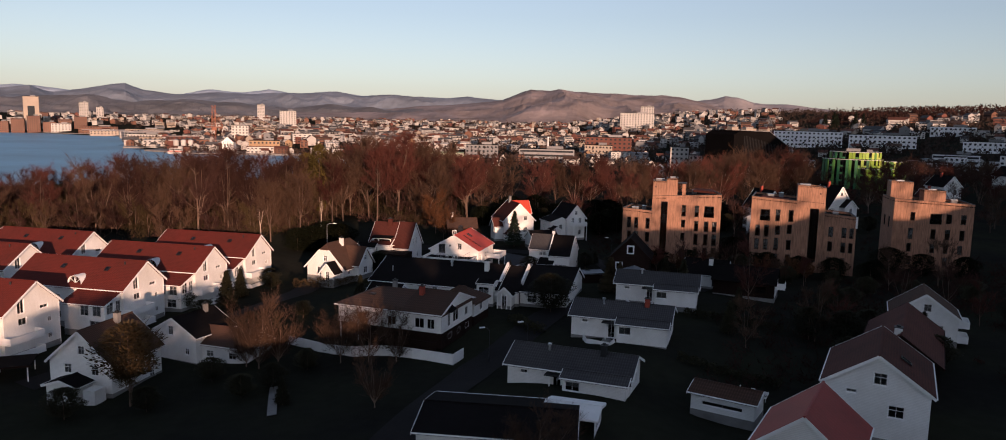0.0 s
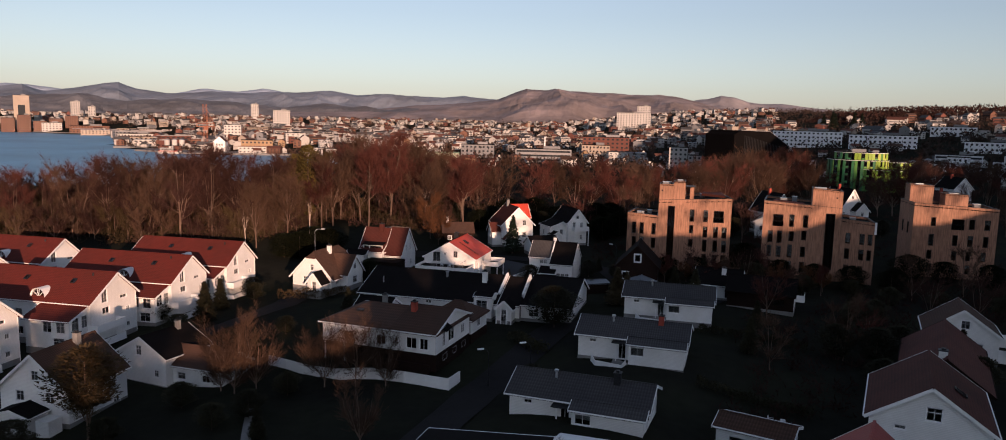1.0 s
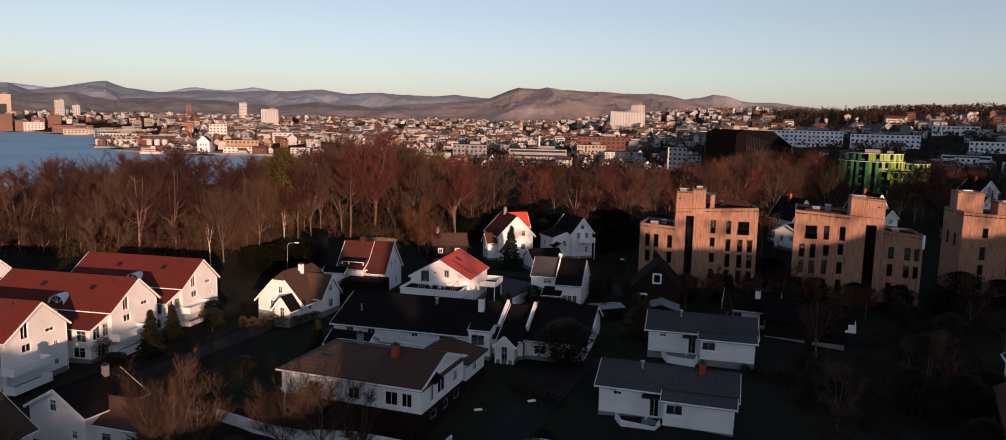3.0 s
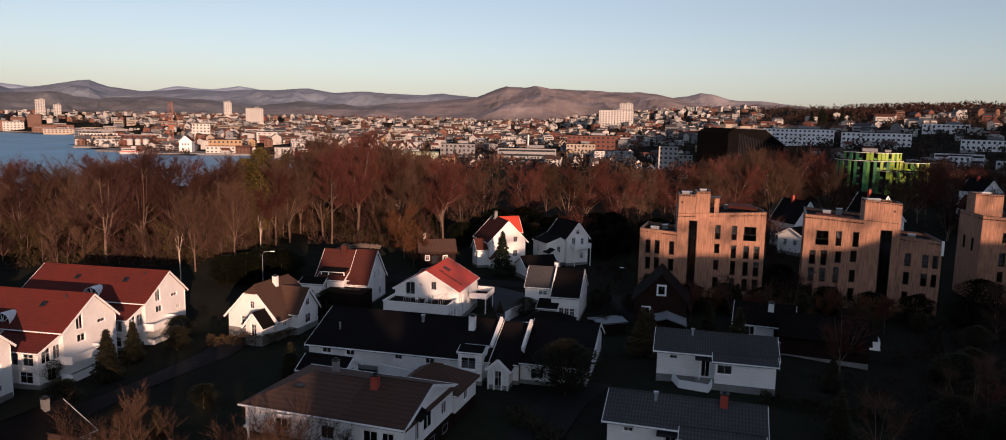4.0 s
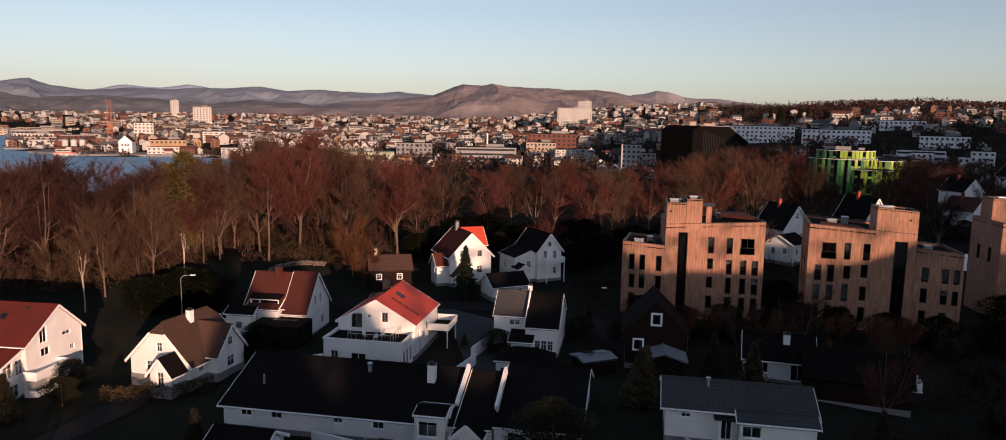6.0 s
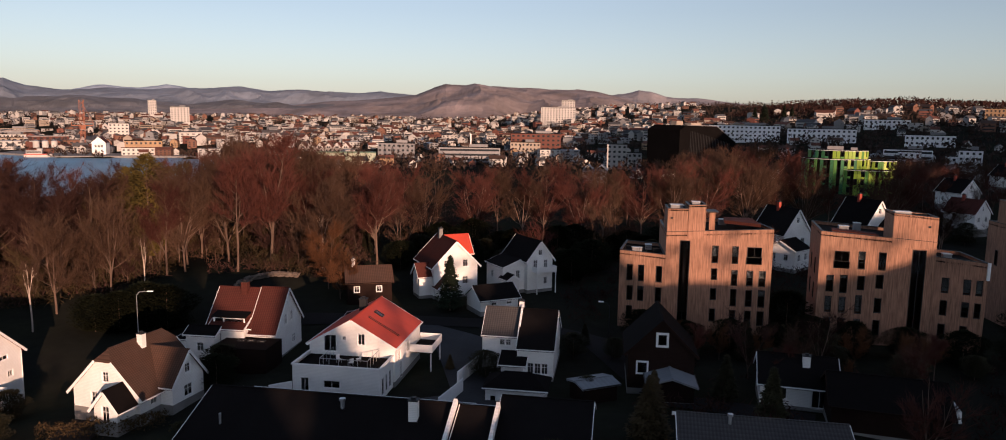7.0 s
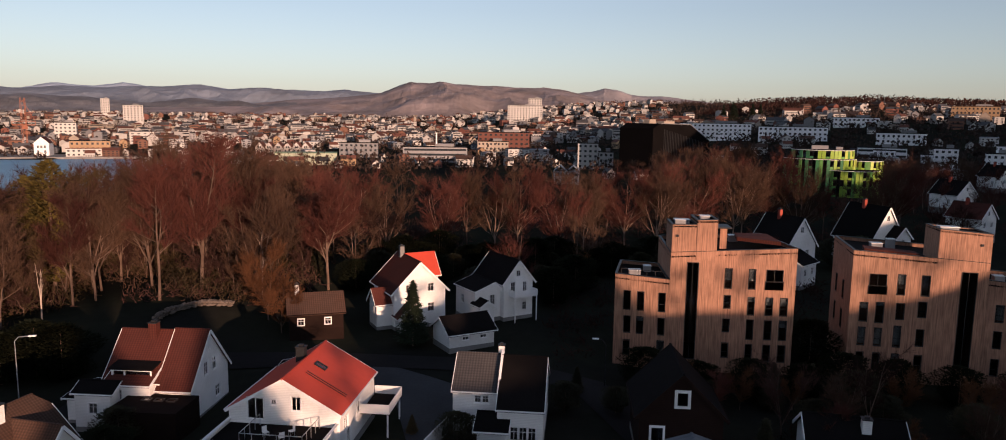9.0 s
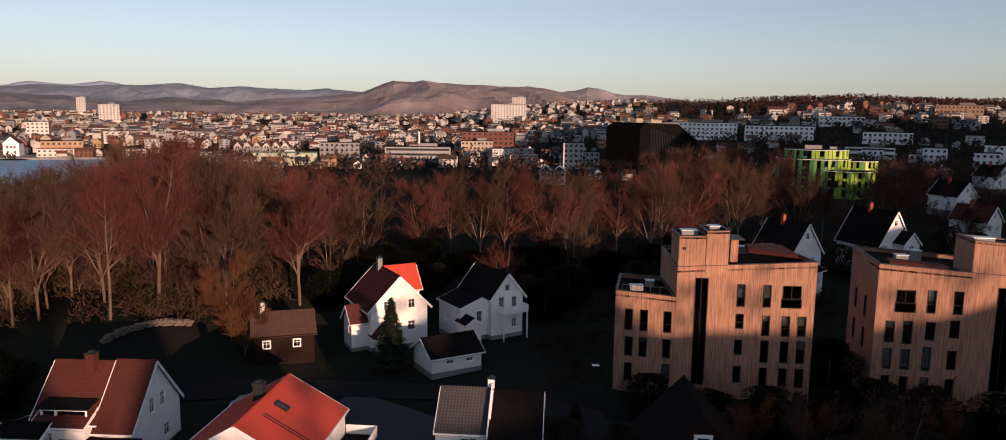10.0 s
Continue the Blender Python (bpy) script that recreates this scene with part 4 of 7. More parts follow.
# dark timber house with the white window
h = thing("timber_house", 27.6, 157.6, -2.4, 76, "dark timber house with white-framed gable window", "house")
volume(h, 9, 7.8, 0, 5.0, 8.9, BLACK_ROOF, wall=DARK_TIMBER, trim=DARK_TIMBER, holes={})
window(h, (-4.52, 0, 0), (0, -1, 0), (-1, 0, 0), (-0.5, 5.9, 0.6, 7.3), TRIM, "plain", surround=0.2, depth=-0.02)
window(h, (-4.52, 0, 0), (0, -1, 0), (-1, 0, 0), (-2.8, 2.4, -1.6, 3.8), TRIM, "plain", surround=0.14, depth=-0.02)
volume(h, 4, 5, 0, 2.4, 3.2, GREY_ROOF, wall=DARK_TIMBER, trim=None, m=pose(-6.5, -1.0, 0), skip="E", off=0.0)
# dark house under the trees
h = thing("timber_house", -11.2, 201.5, -1.2, 8, "dark red timber house with white windows under trees", "house")
volume(h, 7.6, 7, 0, 2.8, 4.8, BROWN_ROOF, wall=DARK_TIMBER, trim=DARK_TIMBER, holes={}, plinth=0.4, footing=DARK_TIMBER)
for cx in (-2.2, 1.6):
    window(h, (0, -3.52, 0), (1, 0, 0), (0, -1, 0), (cx - 0.45, 1.0, cx + 0.45, 2.0), TRIM, "cross", surround=0.08, depth=-0.02)
chimney(h, -2.6, 0, 4.8, 6.3, WHITE, 0.6, 0.6)

# white houses behind the timber blocks
def white_gable(x, y, ang, L, W, base, eave, ridge, roof, label):
    h = thing("white_house", x, y, base, ang, label, "house", "white houses behind the timber blocks")
    volume(h, L, W, 0, eave - base, ridge - base, roof, holes={"W": [(0, ridge - base - 2.9, 0.8, 1.2), (-1.6, eave - base - 2.4, 1.0, 1.3), (1.6, eave - base - 2.4, 1.0, 1.3)], "N": [(-2, 2, 1, 1.3), (2, 2, 1, 1.3)], "S": [(-2, 2, 1, 1.3), (2, 2, 1, 1.3)]})
    chimney(h, 1.0, 0.4, ridge - base - 0.8, ridge - base + 1.2, BRICK, 0.7, 0.7)
    return h


wg = white_gable(81.2, 232.9, 105, 10, 7.5, -2, 5.2, 10.5, BLACK_ROOF, "white gabled wooden house with dark roof")
volume(wg, 6.5, 7.0, 0, 4.6, 6.4, BLACK_ROOF, m=pose(-7.2, 4.6, 0, 0, 0, -70), holes={"W": [(-1.4, 2.2, 1.0, 1.4), (1.4, 2.2, 1.0, 1.4)], "S": [(-1.4, 2.2, 1.0, 1.4), (1.6, 2.2, 1.0, 1.4)], "N": [(0, 2.2, 1.0, 1.4)]})
wg = white_gable(105.0, 239.6, 100, 11, 8.6, -1, 5.0, 11.8, BLACK_ROOF, "white wooden house with sunlit gable and dark roof")
volume(wg, 3.2, 4.2, 0, 6.6, 8.8, BLACK_ROOF, m=pose(-6.6, -1.6, 0), skip="E", holes={"W": [(0, 5.0, 1.0, 1.3), (0, 2.0, 1.0, 1.3)]}, over=0.3)
white_gable(150, 262, 110, 9, 7, 1, 6, 9.5, DARK_RED, "white gabled house with red-brown roof")
white_gable(176, 300, 100, 10, 8, 3, 8, 12, BLACK_ROOF, "white gabled house among bare trees")
white_gable(205, 285, 80, 10, 8, 3, 8, 12, DARK_RED, "white gabled house among bare trees")
white_gable(232, 345, 95, 10, 8, 5, 10, 14, BLACK_ROOF, "white gabled house on the slope")

# ---------- timber-clad blocks of flats ----------
def block(pts, tops, base, wins, parent, material=TIMBER, parapet=0.5):
    """A prism on the corners pts (counter-clockwise from above) with the wall's height at each corner, and windows {edge: [(u, v, w, h, kind)]};
    its flat roof lies below the parapet."""
    for i, (x0, y0) in enumerate(pts):
        j = (i + 1) % len(pts)
        x1, y1 = pts[j]
        u = Vector((x1 - x0, y1 - y0, 0))
        w = u.length
        u.normalize()
        hs = [(a, b, a + c, b + d) for a, b, c, d, *_ in wins.get(i, ())]
        m = pose(x0, y0, 0, 0, 0, math.degrees(math.atan2(u.y, u.x)))
        part("wall", wall_shape((0, 0, 0), (1, 0, 0), (0, -1, 0), [(0, base - 1), (w, base - 1), (w, tops[j]), (0, tops[i])], hs, 0.25), material, parent, m=m)
        part("parapet_cap", Shape().bar((0, 0.1, tops[i] + 0.03), (w, 0.1, tops[j] + 0.03), 0.34, 0.07), BLACK_METAL, parent, m=m)
        for q, (a, b, c, d, *kind) in zip(hs, wins.get(i, ())):
            k = kind[0] if kind else 0.0
            win = window(parent, (0, 0, 0), (1, 0, 0), (0, -1, 0), q, BLACK_METAL, "rail" if c < 1.3 and d < 3 else "mid", 0.0 if k in (0, 9) else k, 0.0, 0.2, m=m)
            if k == 9:
                part("balcony_glass", Shape().box((a + c / 2, -0.12, b + 0.55), (c + 0.1, 0.05, 1.1)), GLASS, win)
                part("balcony_rail", Shape().box((a + c / 2, -0.12, b + 1.12), (c + 0.14, 0.06, 0.06)).box((a - 0.03, -0.06, b + 0.55), (0.05, 0.16, 1.1)).box((a + c + 0.03, -0.06, b + 0.55), (0.05, 0.16, 1.1)), BLACK_METAL, win)
    part("roof", Shape().slab([(x, y, z - parapet) for (x, y), z in zip(pts, tops)], 0.2), BLACK_ROOF, parent)


def flat_windows(cols, rows, seed):
    rng = random.Random(seed)
    out = []
    for z in rows:
        for c in cols:
            out.append((c + rng.uniform(-0.15, 0.15), z, 0.95, 2.0, rng.choice((0.0, 0.45, 0.5, 0.5, 0.95))))
    return out


def roof_clutter(parent, spots):
    """Hoods, vents and boxes on a flat roof, each (x, y, z, width, depth, height)."""
    for x, y, z, w, d, h in spots:
        k = part("roof_hood", Shape().box((x, y, z + h / 2), (w, d, h)), FACADE_GREY, parent)
        part("hood_lid", Shape().box((x, y, z + h + 0.04), (w + 0.12, d + 0.12, 0.08)), METAL, k)


b = thing("timber_apartment_block", 36.3, 182.0, -2.9, -13.2, "larch-clad block of flats with dark narrow windows", "apartment building", "larch-clad blocks of flats")
low = [(1.2, 7.5, 0.95, 2.65), (3.0, 7.5, 0.95, 2.65), (5.8, 7.5, 0.95, 2.65), (1.3, 4.3, 0.95, 2.4), (3.0, 4.3, 0.95, 2.4, 0.3), (5.8, 4.3, 0.95, 2.4), (1.3, 1.2, 0.95, 2.2), (5.8, 1.2, 0.95, 2.4, 0.9)]
block([(-7.07, 1.22), (-0.02, 0.01), (-0.02, 11), (-5.6, 11)], [12.36, 12.0, 12.0, 12.36], 0, {0: low}, b)
W = [(2.15, 1.2, 1.55, 13.2), (7.1, 11.0, 0.95, 2.75, 0.6), (10.15, 11.0, 0.95, 2.75, 0.6), (12.4, 11.0, 2.2, 2.7, 9)]
W += [(7.1, 8.3, 0.95, 1.85), (10.2, 7.5, 0.95, 2.5, 0.3), (12.5, 7.5, 1.0, 2.5, 0.5), (14.35, 7.5, 1.05, 2.5, 0.5)]
W += [(7.1, 5.1, 0.95, 1.85), (10.2, 4.2, 0.95, 2.75), (12.5, 4.2, 1.0, 2.7), (14.4, 4.2, 1.05, 2.75, 0.4)]
W += [(7.1, 1.6, 0.95, 2.1), (10.2, 1.2, 0.95, 2.4), (12.5, 1.2, 1.0, 2.4), (14.4, 1.2, 1.05, 2.4)]
block([(0, 0), (16.23, 0), (14.6, 12.5), (0, 12.5)], [15.65, 16.6, 16.6, 15.9], 0, {0: W}, b)
block([(0.04, 0.02), (3.2, 0.02), (3.2, 5.2), (0.04, 5.2)], [19.35, 19.4, 19.4, 19.35], 15.7, {}, b, parapet=0.15)
block([(3.22, -0.06), (5.85, -0.06), (5.85, 5.2), (3.22, 5.2)], [20.0, 20.1, 20.1, 20.0], 15.7, {}, b, parapet=0.15)
part("wall_lamp", Shape().box((0.7, -0.08, 17.9), (0.3, 0.14, 0.3)), BLACK_METAL, b)
part("roof_screen", Shape().box((7.4, 3.6, 17.2), (0.9, 0.3, 3.0)).box((7.7, 4.6, 17.2), (0.2, 2.2, 3.0)), TIMBER, b)
part("roof_canopy", Shape().box((6.8, 3.4, 18.8), (2.6, 3.4, 0.18)), BLACK_METAL, b)
part("roof_deck", Shape().slab([(9.6, 5.2, 17.1), (14.8, 2.6, 17.0), (14.4, 8.4, 17.2), (10.0, 8.6, 17.2)], 0.5), OLD_RED, b, "brown timber roof deck")
railing(b, [(-6.2, 2.2, 11.8), (-0.6, 1.4, 11.6)], 1.1, False, BLACK_METAL, "roof_rail")
roof_clutter(b, ((1.6, 2.6, 19.2, 1.9, 1.5, 0.5), (4.6, 2.8, 19.9, 1.2, 1.2, 0.35), (10.0, 9.4, 15.8, 1.2, 1.0, 0.9), (-4.2, 4.4, 11.7, 1.6, 1.0, 0.6), (-2.2, 7.0, 11.6, 1.0, 1.0, 0.8)))

b = thing("timber_apartment_block", 58.6, 176.2, -3.2, -19.2, "larch-clad block of flats with a lower wing", "apartment building", "larch-clad blocks of flats")
W = [(2.15, 11.4, 2.1, 2.65, 9), (5.5, 11.4, 1.0, 2.75, 0.5), (8.35, 11.4, 1.05, 2.75), (12.9, 2.4, 1.9, 12.4)]
W += [(1.2, 7.7, 1.05, 2.6, 0.35), (3.15, 7.6, 1.05, 2.8, 0.2), (5.6, 8.2, 1.05, 2.2), (8.2, 8.6, 1.05, 2.1)]
W += [(1.2, 4.5, 0.95, 2.5, 0.9), (3.2, 4.5, 0.95, 2.5, 0.9), (5.5, 4.5, 0.95, 2.9, 0.9), (8.2, 4.8, 1.0, 2.3), (1.2, 1.3, 0.95, 2.4), (3.2, 1.3, 0.95, 2.4), (5.5, 1.3, 0.95, 2.4, 0.4), (8.2, 1.3, 1.0, 2.4)]
block([(0, 0), (16.1, 0), (15.6, 11.5), (0.65, 12.5)], [17.0, 16.05, 16.2, 17.0], 0, {0: W, 3: [(3.0, 9.6, 0.95, 2.6), (7.5, 9.6, 0.95, 2.6), (3.0, 5.6, 0.95, 2.6), (7.5, 5.6, 0.95, 2.6)]}, b)
block([(9.95, -0.05), (16.05, -0.05), (16.0, 5.0), (9.95, 5.0)], [20.15, 19.7, 19.7, 20.15], 16.0, {}, b, parapet=0.15)
part("wall_lamp", Shape().box((14.9, -0.12, 18.3), (0.3, 0.14, 0.3)), BLACK_METAL, b)
ll = [(1.0, 8.6, 0.95, 2.3, 0.9), (3.8, 8.6, 0.95, 2.3, 0.9), (5.4, 8.6, 0.85, 2.3, 0.9), (1.0, 5.2, 0.95, 2.3), (3.8, 5.2, 0.95, 2.3, 0.4), (5.4, 5.2, 0.85, 2.3), (1.0, 1.6, 0.95, 2.3), (3.8, 1.6, 0.95, 2.3)]
block([(16.14, 0.02), (22.75, -1.3), (22.2, 8.5), (16.14, 9.0)], [13.9, 13.5, 13.5, 13.9], 0, {0: ll}, b)
part("wall_fin", Shape().box((22.75, -1.4, 12.3), (0.4, 0.3, 2.6)), TRIM, b)
roof_clutter(b, ((11.6, 2.2, 19.7, 2.2, 1.4, 0.5), (4.2, 5.6, 16.4, 1.4, 1.2, 0.8), (6.6, 7.6, 16.3, 1.0, 1.0, 1.2), (18.6, 3.4, 13.2, 1.2, 1.0, 0.7)))
part("roof_deck", Shape().slab([(2.0, 2.6, 16.9), (8.6, 2.2, 16.5), (8.6, 4.6, 16.5), (2.4, 5.2, 16.9)], 0.4), OLD_RED, b, "brown timber roof deck")

b = thing("timber_apartment_block", 92.2, 176.0, -2.8, -15.5, "larch-clad block of flats partly in shade", "apartment building", "larch-clad blocks of flats")
W = [(3.6, 11.8, 1.0, 2.0), (7.8, 11.2, 2.4, 2.4, 9), (11.2, 11.4, 1.1, 2.2), (14.2, 11.4, 1.1, 2.2, 0.5)]
W += [(3.4, 7.4, 1.0, 2.6, 0.9), (8.2, 7.6, 1.0, 2.4), (11.2, 7.6, 1.0, 2.4, 0.4), (14.2, 7.6, 1.0, 2.4)] + flat_windows((3.4, 8.2, 11.2, 14.2), (4.4, 1.4), 4)
block([(0, 0), (16.8, 0), (16.8, 11), (-0.4, 11)], [16.8, 16.1, 16.1, 16.8], 0, {0: W, 3: [(3.0, 9.6, 0.95, 2.6), (7.0, 9.6, 0.95, 2.6)]}, b)
block([(-0.2, 4.0), (4.6, 4.0), (4.6, 8.5), (-0.2, 8.5)], [20.6, 20.5, 20.5, 20.6], 16.4, {}, b, parapet=0.15)
block([(6.6, 2.2), (11.2, 2.2), (11.2, 6.4), (6.6, 6.4)], [18.9, 18.8, 18.8, 18.9], 16.4, {}, b, parapet=0.15)
roof_clutter(b, ((8.6, 4.0, 18.6, 1.6, 1.2, 0.4), (2.0, 6.0, 20.3, 1.6, 1.2, 0.4), (13.6, 4.6, 15.8, 1.3, 1.1, 0.9)))

# ---------- green round building ----------
GREENS = [mat("green_metal_panels", (0.05, 0.17, 0.075), 0.45, 0.2, 0.2, 1.0, 0.1, spread=0.25), mat("lime_metal_panels", (0.222, 0.34, 0.0444), 0.45, 0.15, 0.2, 1.0, 0.1, spread=0.15),
          mat("pale_lime_panels", (0.385, 0.474, 0.0962), 0.45, 0.15, 0.2, 1.0, 0.1, spread=0.12), mat("mid_green_panels", (0.0962, 0.237, 0.0592), 0.45, 0.15, 0.2, 1.0, 0.1, spread=0.15)]
g = thing("green_round_building", 169, 356, 2.0, -28.5, "round green-panelled building with curved tiers and balconies", "apartment building")
def drum(cx, cy, rx, ry, z0, z1, count, dark_to, seed, a0=90, a1=450):
    """A tier with upright panels and dark windows round it, from the angle a0 to a1."""
    rng = random.Random(seed)
    k = 40
    def ring(grow, z):
        return [(cx + (rx + grow) * math.cos(2 * math.pi * i / k), cy + (ry + grow) * math.sin(2 * math.pi * i / k), z) for i in range(k)]
    part("drum_wall", Shape().slab(ring(-0.35, z1), z1 - z0), BLACK_METAL, g)
    floors = max(1, round((z1 - z0) / 3.3))
    fh = (z1 - z0) / floors
    w = 2 * math.pi * (rx + ry) / 2 / count
    for i in range(count):
        t = 2 * math.pi * i / count
        a = math.degrees(t) % 360
        if not (a0 <= a <= a1 or a0 <= a + 360 <= a1):
            continue
        m = pose(cx + rx * math.cos(t), cy + ry * math.sin(t), 0, 0, 0, math.degrees(math.atan2(math.sin(t) / ry, math.cos(t) / rx)))
        # Left side darker: partly the panels' own green, partly its shade put into colour.
        tone = rng.choice((0, 0, 0, 3)) if 150 <= a <= dark_to else rng.choice((1, 1, 2, 1, 3) if a > dark_to + 25 or a < 150 else (0, 1, 3, 1))
        for f in range(floors):
            zz = z0 + f * fh
            if 150 <= a <= dark_to and i % 3 == 1:
                part("window_pane", Shape().box((-0.16, 0, zz + fh * 0.5), (0.06, w * 0.8, fh * 0.96)), GLASS, g, m=m)
            elif i % 4 == 1 or (i % 8 == 3 and f % 2):
                part("panel", Shape().box((0, 0, zz + 0.45), (0.24, w * 0.95, 0.8)), GREENS[tone], g, m=m)
                part("window_pane", Shape().box((-0.16, 0, zz + fh * 0.55), (0.06, w * 0.8, fh * 0.6)), GLASS, g, m=m)
            else:
                part("panel", Shape().box((0, 0, zz + fh / 2), (0.24, w * 0.95, fh - 0.05)), GREENS[tone], g, m=m)
    part("roof_edge", Shape().slab(ring(0.2, z1 + 0.12), 0.14), TRIM, g)
    part("roof", Shape().slab(ring(-0.1, z1 + 0.2), 0.1), BLACK_ROOF, g)


drum(-4, 0, 13, 11.5, 0, 13.6, 64, 286, 1)
drum(-3.0, 1.5, 11.2, 9.0, 13.8, 16.9, 48, 262, 2)
drum(6.6, -4.5, 10.4, 9, 0, 9.7, 50, 246, 3, 180, 400)
drum(12.2, 4.5, 6.6, 7.5, 0, 13.0, 40, 220, 4, 240, 450)
part("roof_plant", Shape().box((-4, 3, 17.8), (6, 3, 1.4)).box((3, 3, 17.6), (2.4, 2, 1.0)), FACADE_GREY, g)

# ---------- trees ----------
def grow(seed, height, spread, limbs, sub, twigs, lean=0.0, fork=0.2, up=0.55, size=1.0, fine=0.017, leaders=3):
    """Trunk and bare crown of a deciduous tree: a stem that parts into leaders, bent limbs, boughs and fine twigs."""
    rng = random.Random(seed)
    trunk, crown = Shape(), Shape()
    def thin(a, b, w):
        q = (b - a).cross(Vector((rng.uniform(-1, 1), rng.uniform(-1, 1), rng.uniform(-1, 1)))).normalized() * w
        k = len(crown.v)
        crown.v += [tuple(a - q), tuple(a + q), tuple(b)]
        crown.f.append((k, k + 1, k + 2))
    def bend(p, d, length, r0, r1, steps, lift, wobble, sides, target):
        """A bent branch from p along d; lift turns it upward on its way. Returns its joints and thicknesses."""
        pts, d = [(p.copy(), r0)], d.normalized()
        for i in range(steps):
            d = (d + Vector((rng.uniform(-1, 1) * wobble, rng.uniform(-1, 1) * wobble, lift + rng.uniform(-0.5, 0.5) * wobble))).normalized()
            q = p + d * (length / steps)
            f = (i + 1) / steps
            r = r0 + (r1 - r0) * f
            target.bar(p, q, pts[-1][1] * 2, sides=sides, taper=r / pts[-1][1])
            p = q
            pts.append((p.copy(), r))
        return pts
    r0 = height * 0.0115
    part_at = height * max(0.12, fork + rng.uniform(0.02, 0.16))
    stem = bend(Vector((0, 0, -0.4)), Vector((lean, rng.uniform(-0.04, 0.04), 1)), part_at + 0.4, r0, r0 * 0.8, 3, 0.0, 0.05, 6, trunk)
    axes = [stem[1:]]
    for i in range(leaders):
        t = 2 * math.pi * (i + rng.uniform(-0.3, 0.3)) / leaders
        out = (0.12 if i == 0 else rng.uniform(0.3, 0.62)) * spread / (height * 0.3)
        p, r = stem[-1] if i < 2 else stem[-2]
        far = (height * rng.uniform(0.86, 0.98) - p.z) * (1.0 if i == 0 else rng.uniform(0.78, 0.98))
        axes.append(bend(p, Vector((math.cos(t) * out + lean, math.sin(t) * out, 1)), far, r * (0.8 if i == 0 else 0.62), r * 0.16, 6, 0.14, 0.10, 5, trunk))
    for i in range(limbs):
        axis = axes[1 + i % leaders] if i % 7 else axes[0]
        f = rng.uniform(0.02, 0.96) * (len(axis) - 1)
        k = min(len(axis) - 2, int(f))
        a = axis[k][0].lerp(axis[k + 1][0], f - k)
        rel = a.z / height
        if rel < fork:
            continue
        t = math.atan2(a.y, a.x) + rng.gauss(0, 0.9) if a.xy.length > 0.3 else rng.uniform(0, 2 * math.pi)
        shape = math.sqrt(max(0.06, 1 - ((rel - 0.52) / 0.52) ** 2))
        reach = max(spread * 0.28, (spread * shape - a.xy.length * 0.6)) * rng.uniform(0.65, 1.1)
        d = Vector((math.cos(t), math.sin(t), up * rng.uniform(0.3, 1.2) + rel * 0.5))
        rr = min(axis[k][1] * 0.6, height * 0.0034)
        joints = bend(a, d, reach, rr, rr * 0.25, 4, 0.16, 0.2, 3, crown if rr < height * 0.0016 else trunk)
        for j in range(sub):
            g = (0.2 + 0.8 * (j + rng.random()) / sub) * 4
            m = min(3, int(g))
            s0 = joints[m][0].lerp(joints[m + 1][0], min(1.0, g - m))
            way = (joints[m + 1][0] - joints[m][0]).normalized()
            e = s0 + (way * 0.7 + Vector((rng.uniform(-1, 1), rng.uniform(-1, 1), rng.uniform(-0.25, 1.0)))) * spread * rng.uniform(0.2, 0.4)
            thin(s0, e, rr * 0.38)
            for k in range(twigs):
                s1 = s0.lerp(e, rng.uniform(0.15, 1.0))
                e1 = s1 + (e - s0).normalized() * rng.uniform(0.2, 0.9) * size + Vector((rng.uniform(-1, 1), rng.uniform(-1, 1), rng.uniform(-0.2, 1.2))) * rng.uniform(0.45, 1.05) * size
                thin(s1, e1, fine * size)
    return trunk, crown


def bare_tree(seed, height, spread, limbs, sub, twigs, bark, twig, **kw):
    t, c = grow(seed, height, spread, limbs, sub, twigs, **kw)
    return t.mesh("trunk", bark), c.mesh("crown", twig), max(v[2] for v in c.v)


def plant(kind, x, y, turn, size, label, group="", name="bare_tree", category="tree", sink=0.0, wide=1.0):
    o = thing(name, x, y, ground_z(x, y) - sink, turn, label, category, group)
    o.scale = (size * wide, size / wide, size)
    part("trunk", kind[0], None, o)
    part("crown", kind[1], None, o)
    return o


KINDS = [bare_tree(11, 15, 3.9, 30, 11, 34, BARK, TWIG, fork=0.26, up=0.7, leaders=3), bare_tree(12, 15, 4.8, 32, 11, 34, BARK, TWIG_B, fork=0.2, leaders=4), bare_tree(13, 15, 3.6, 28, 11, 34, BARK, TWIG, fork=0.34, up=0.8, leaders=2),
         bare_tree(14, 15, 5.6, 32, 11, 34, BARK, TWIG_B, fork=0.24, up=0.4, leaders=5), bare_tree(15, 15, 4.2, 28, 11, 34, BARK, TWIG_O, fork=0.3, up=0.6, leaders=3), bare_tree(16, 15, 4.6, 28, 11, 34, BARK, TWIG_D, fork=0.2, up=0.6, leaders=4)]
LIGHT = [bare_tree(31, 15, 5.0, 16, 8, 28, BARK, TWIG, size=1.3), bare_tree(32, 15, 5.8, 16, 8, 28, BARK, TWIG_B, size=1.3, fork=0.15), bare_tree(33, 15, 4.6, 15, 8, 28, BARK, TWIG_D, size=1.3, fork=0.1)]
FAR = [bare_tree(34, 15, 5.4, 14, 6, 20, BARK, TWIG, size=1.8), bare_tree(35, 15, 6.0, 14, 6, 20, BARK, TWIG_D, size=1.8, fork=0.12), bare_tree(36, 15, 4.8, 14, 6, 20, BARK, TWIG_B, size=1.8, fork=0.12)]
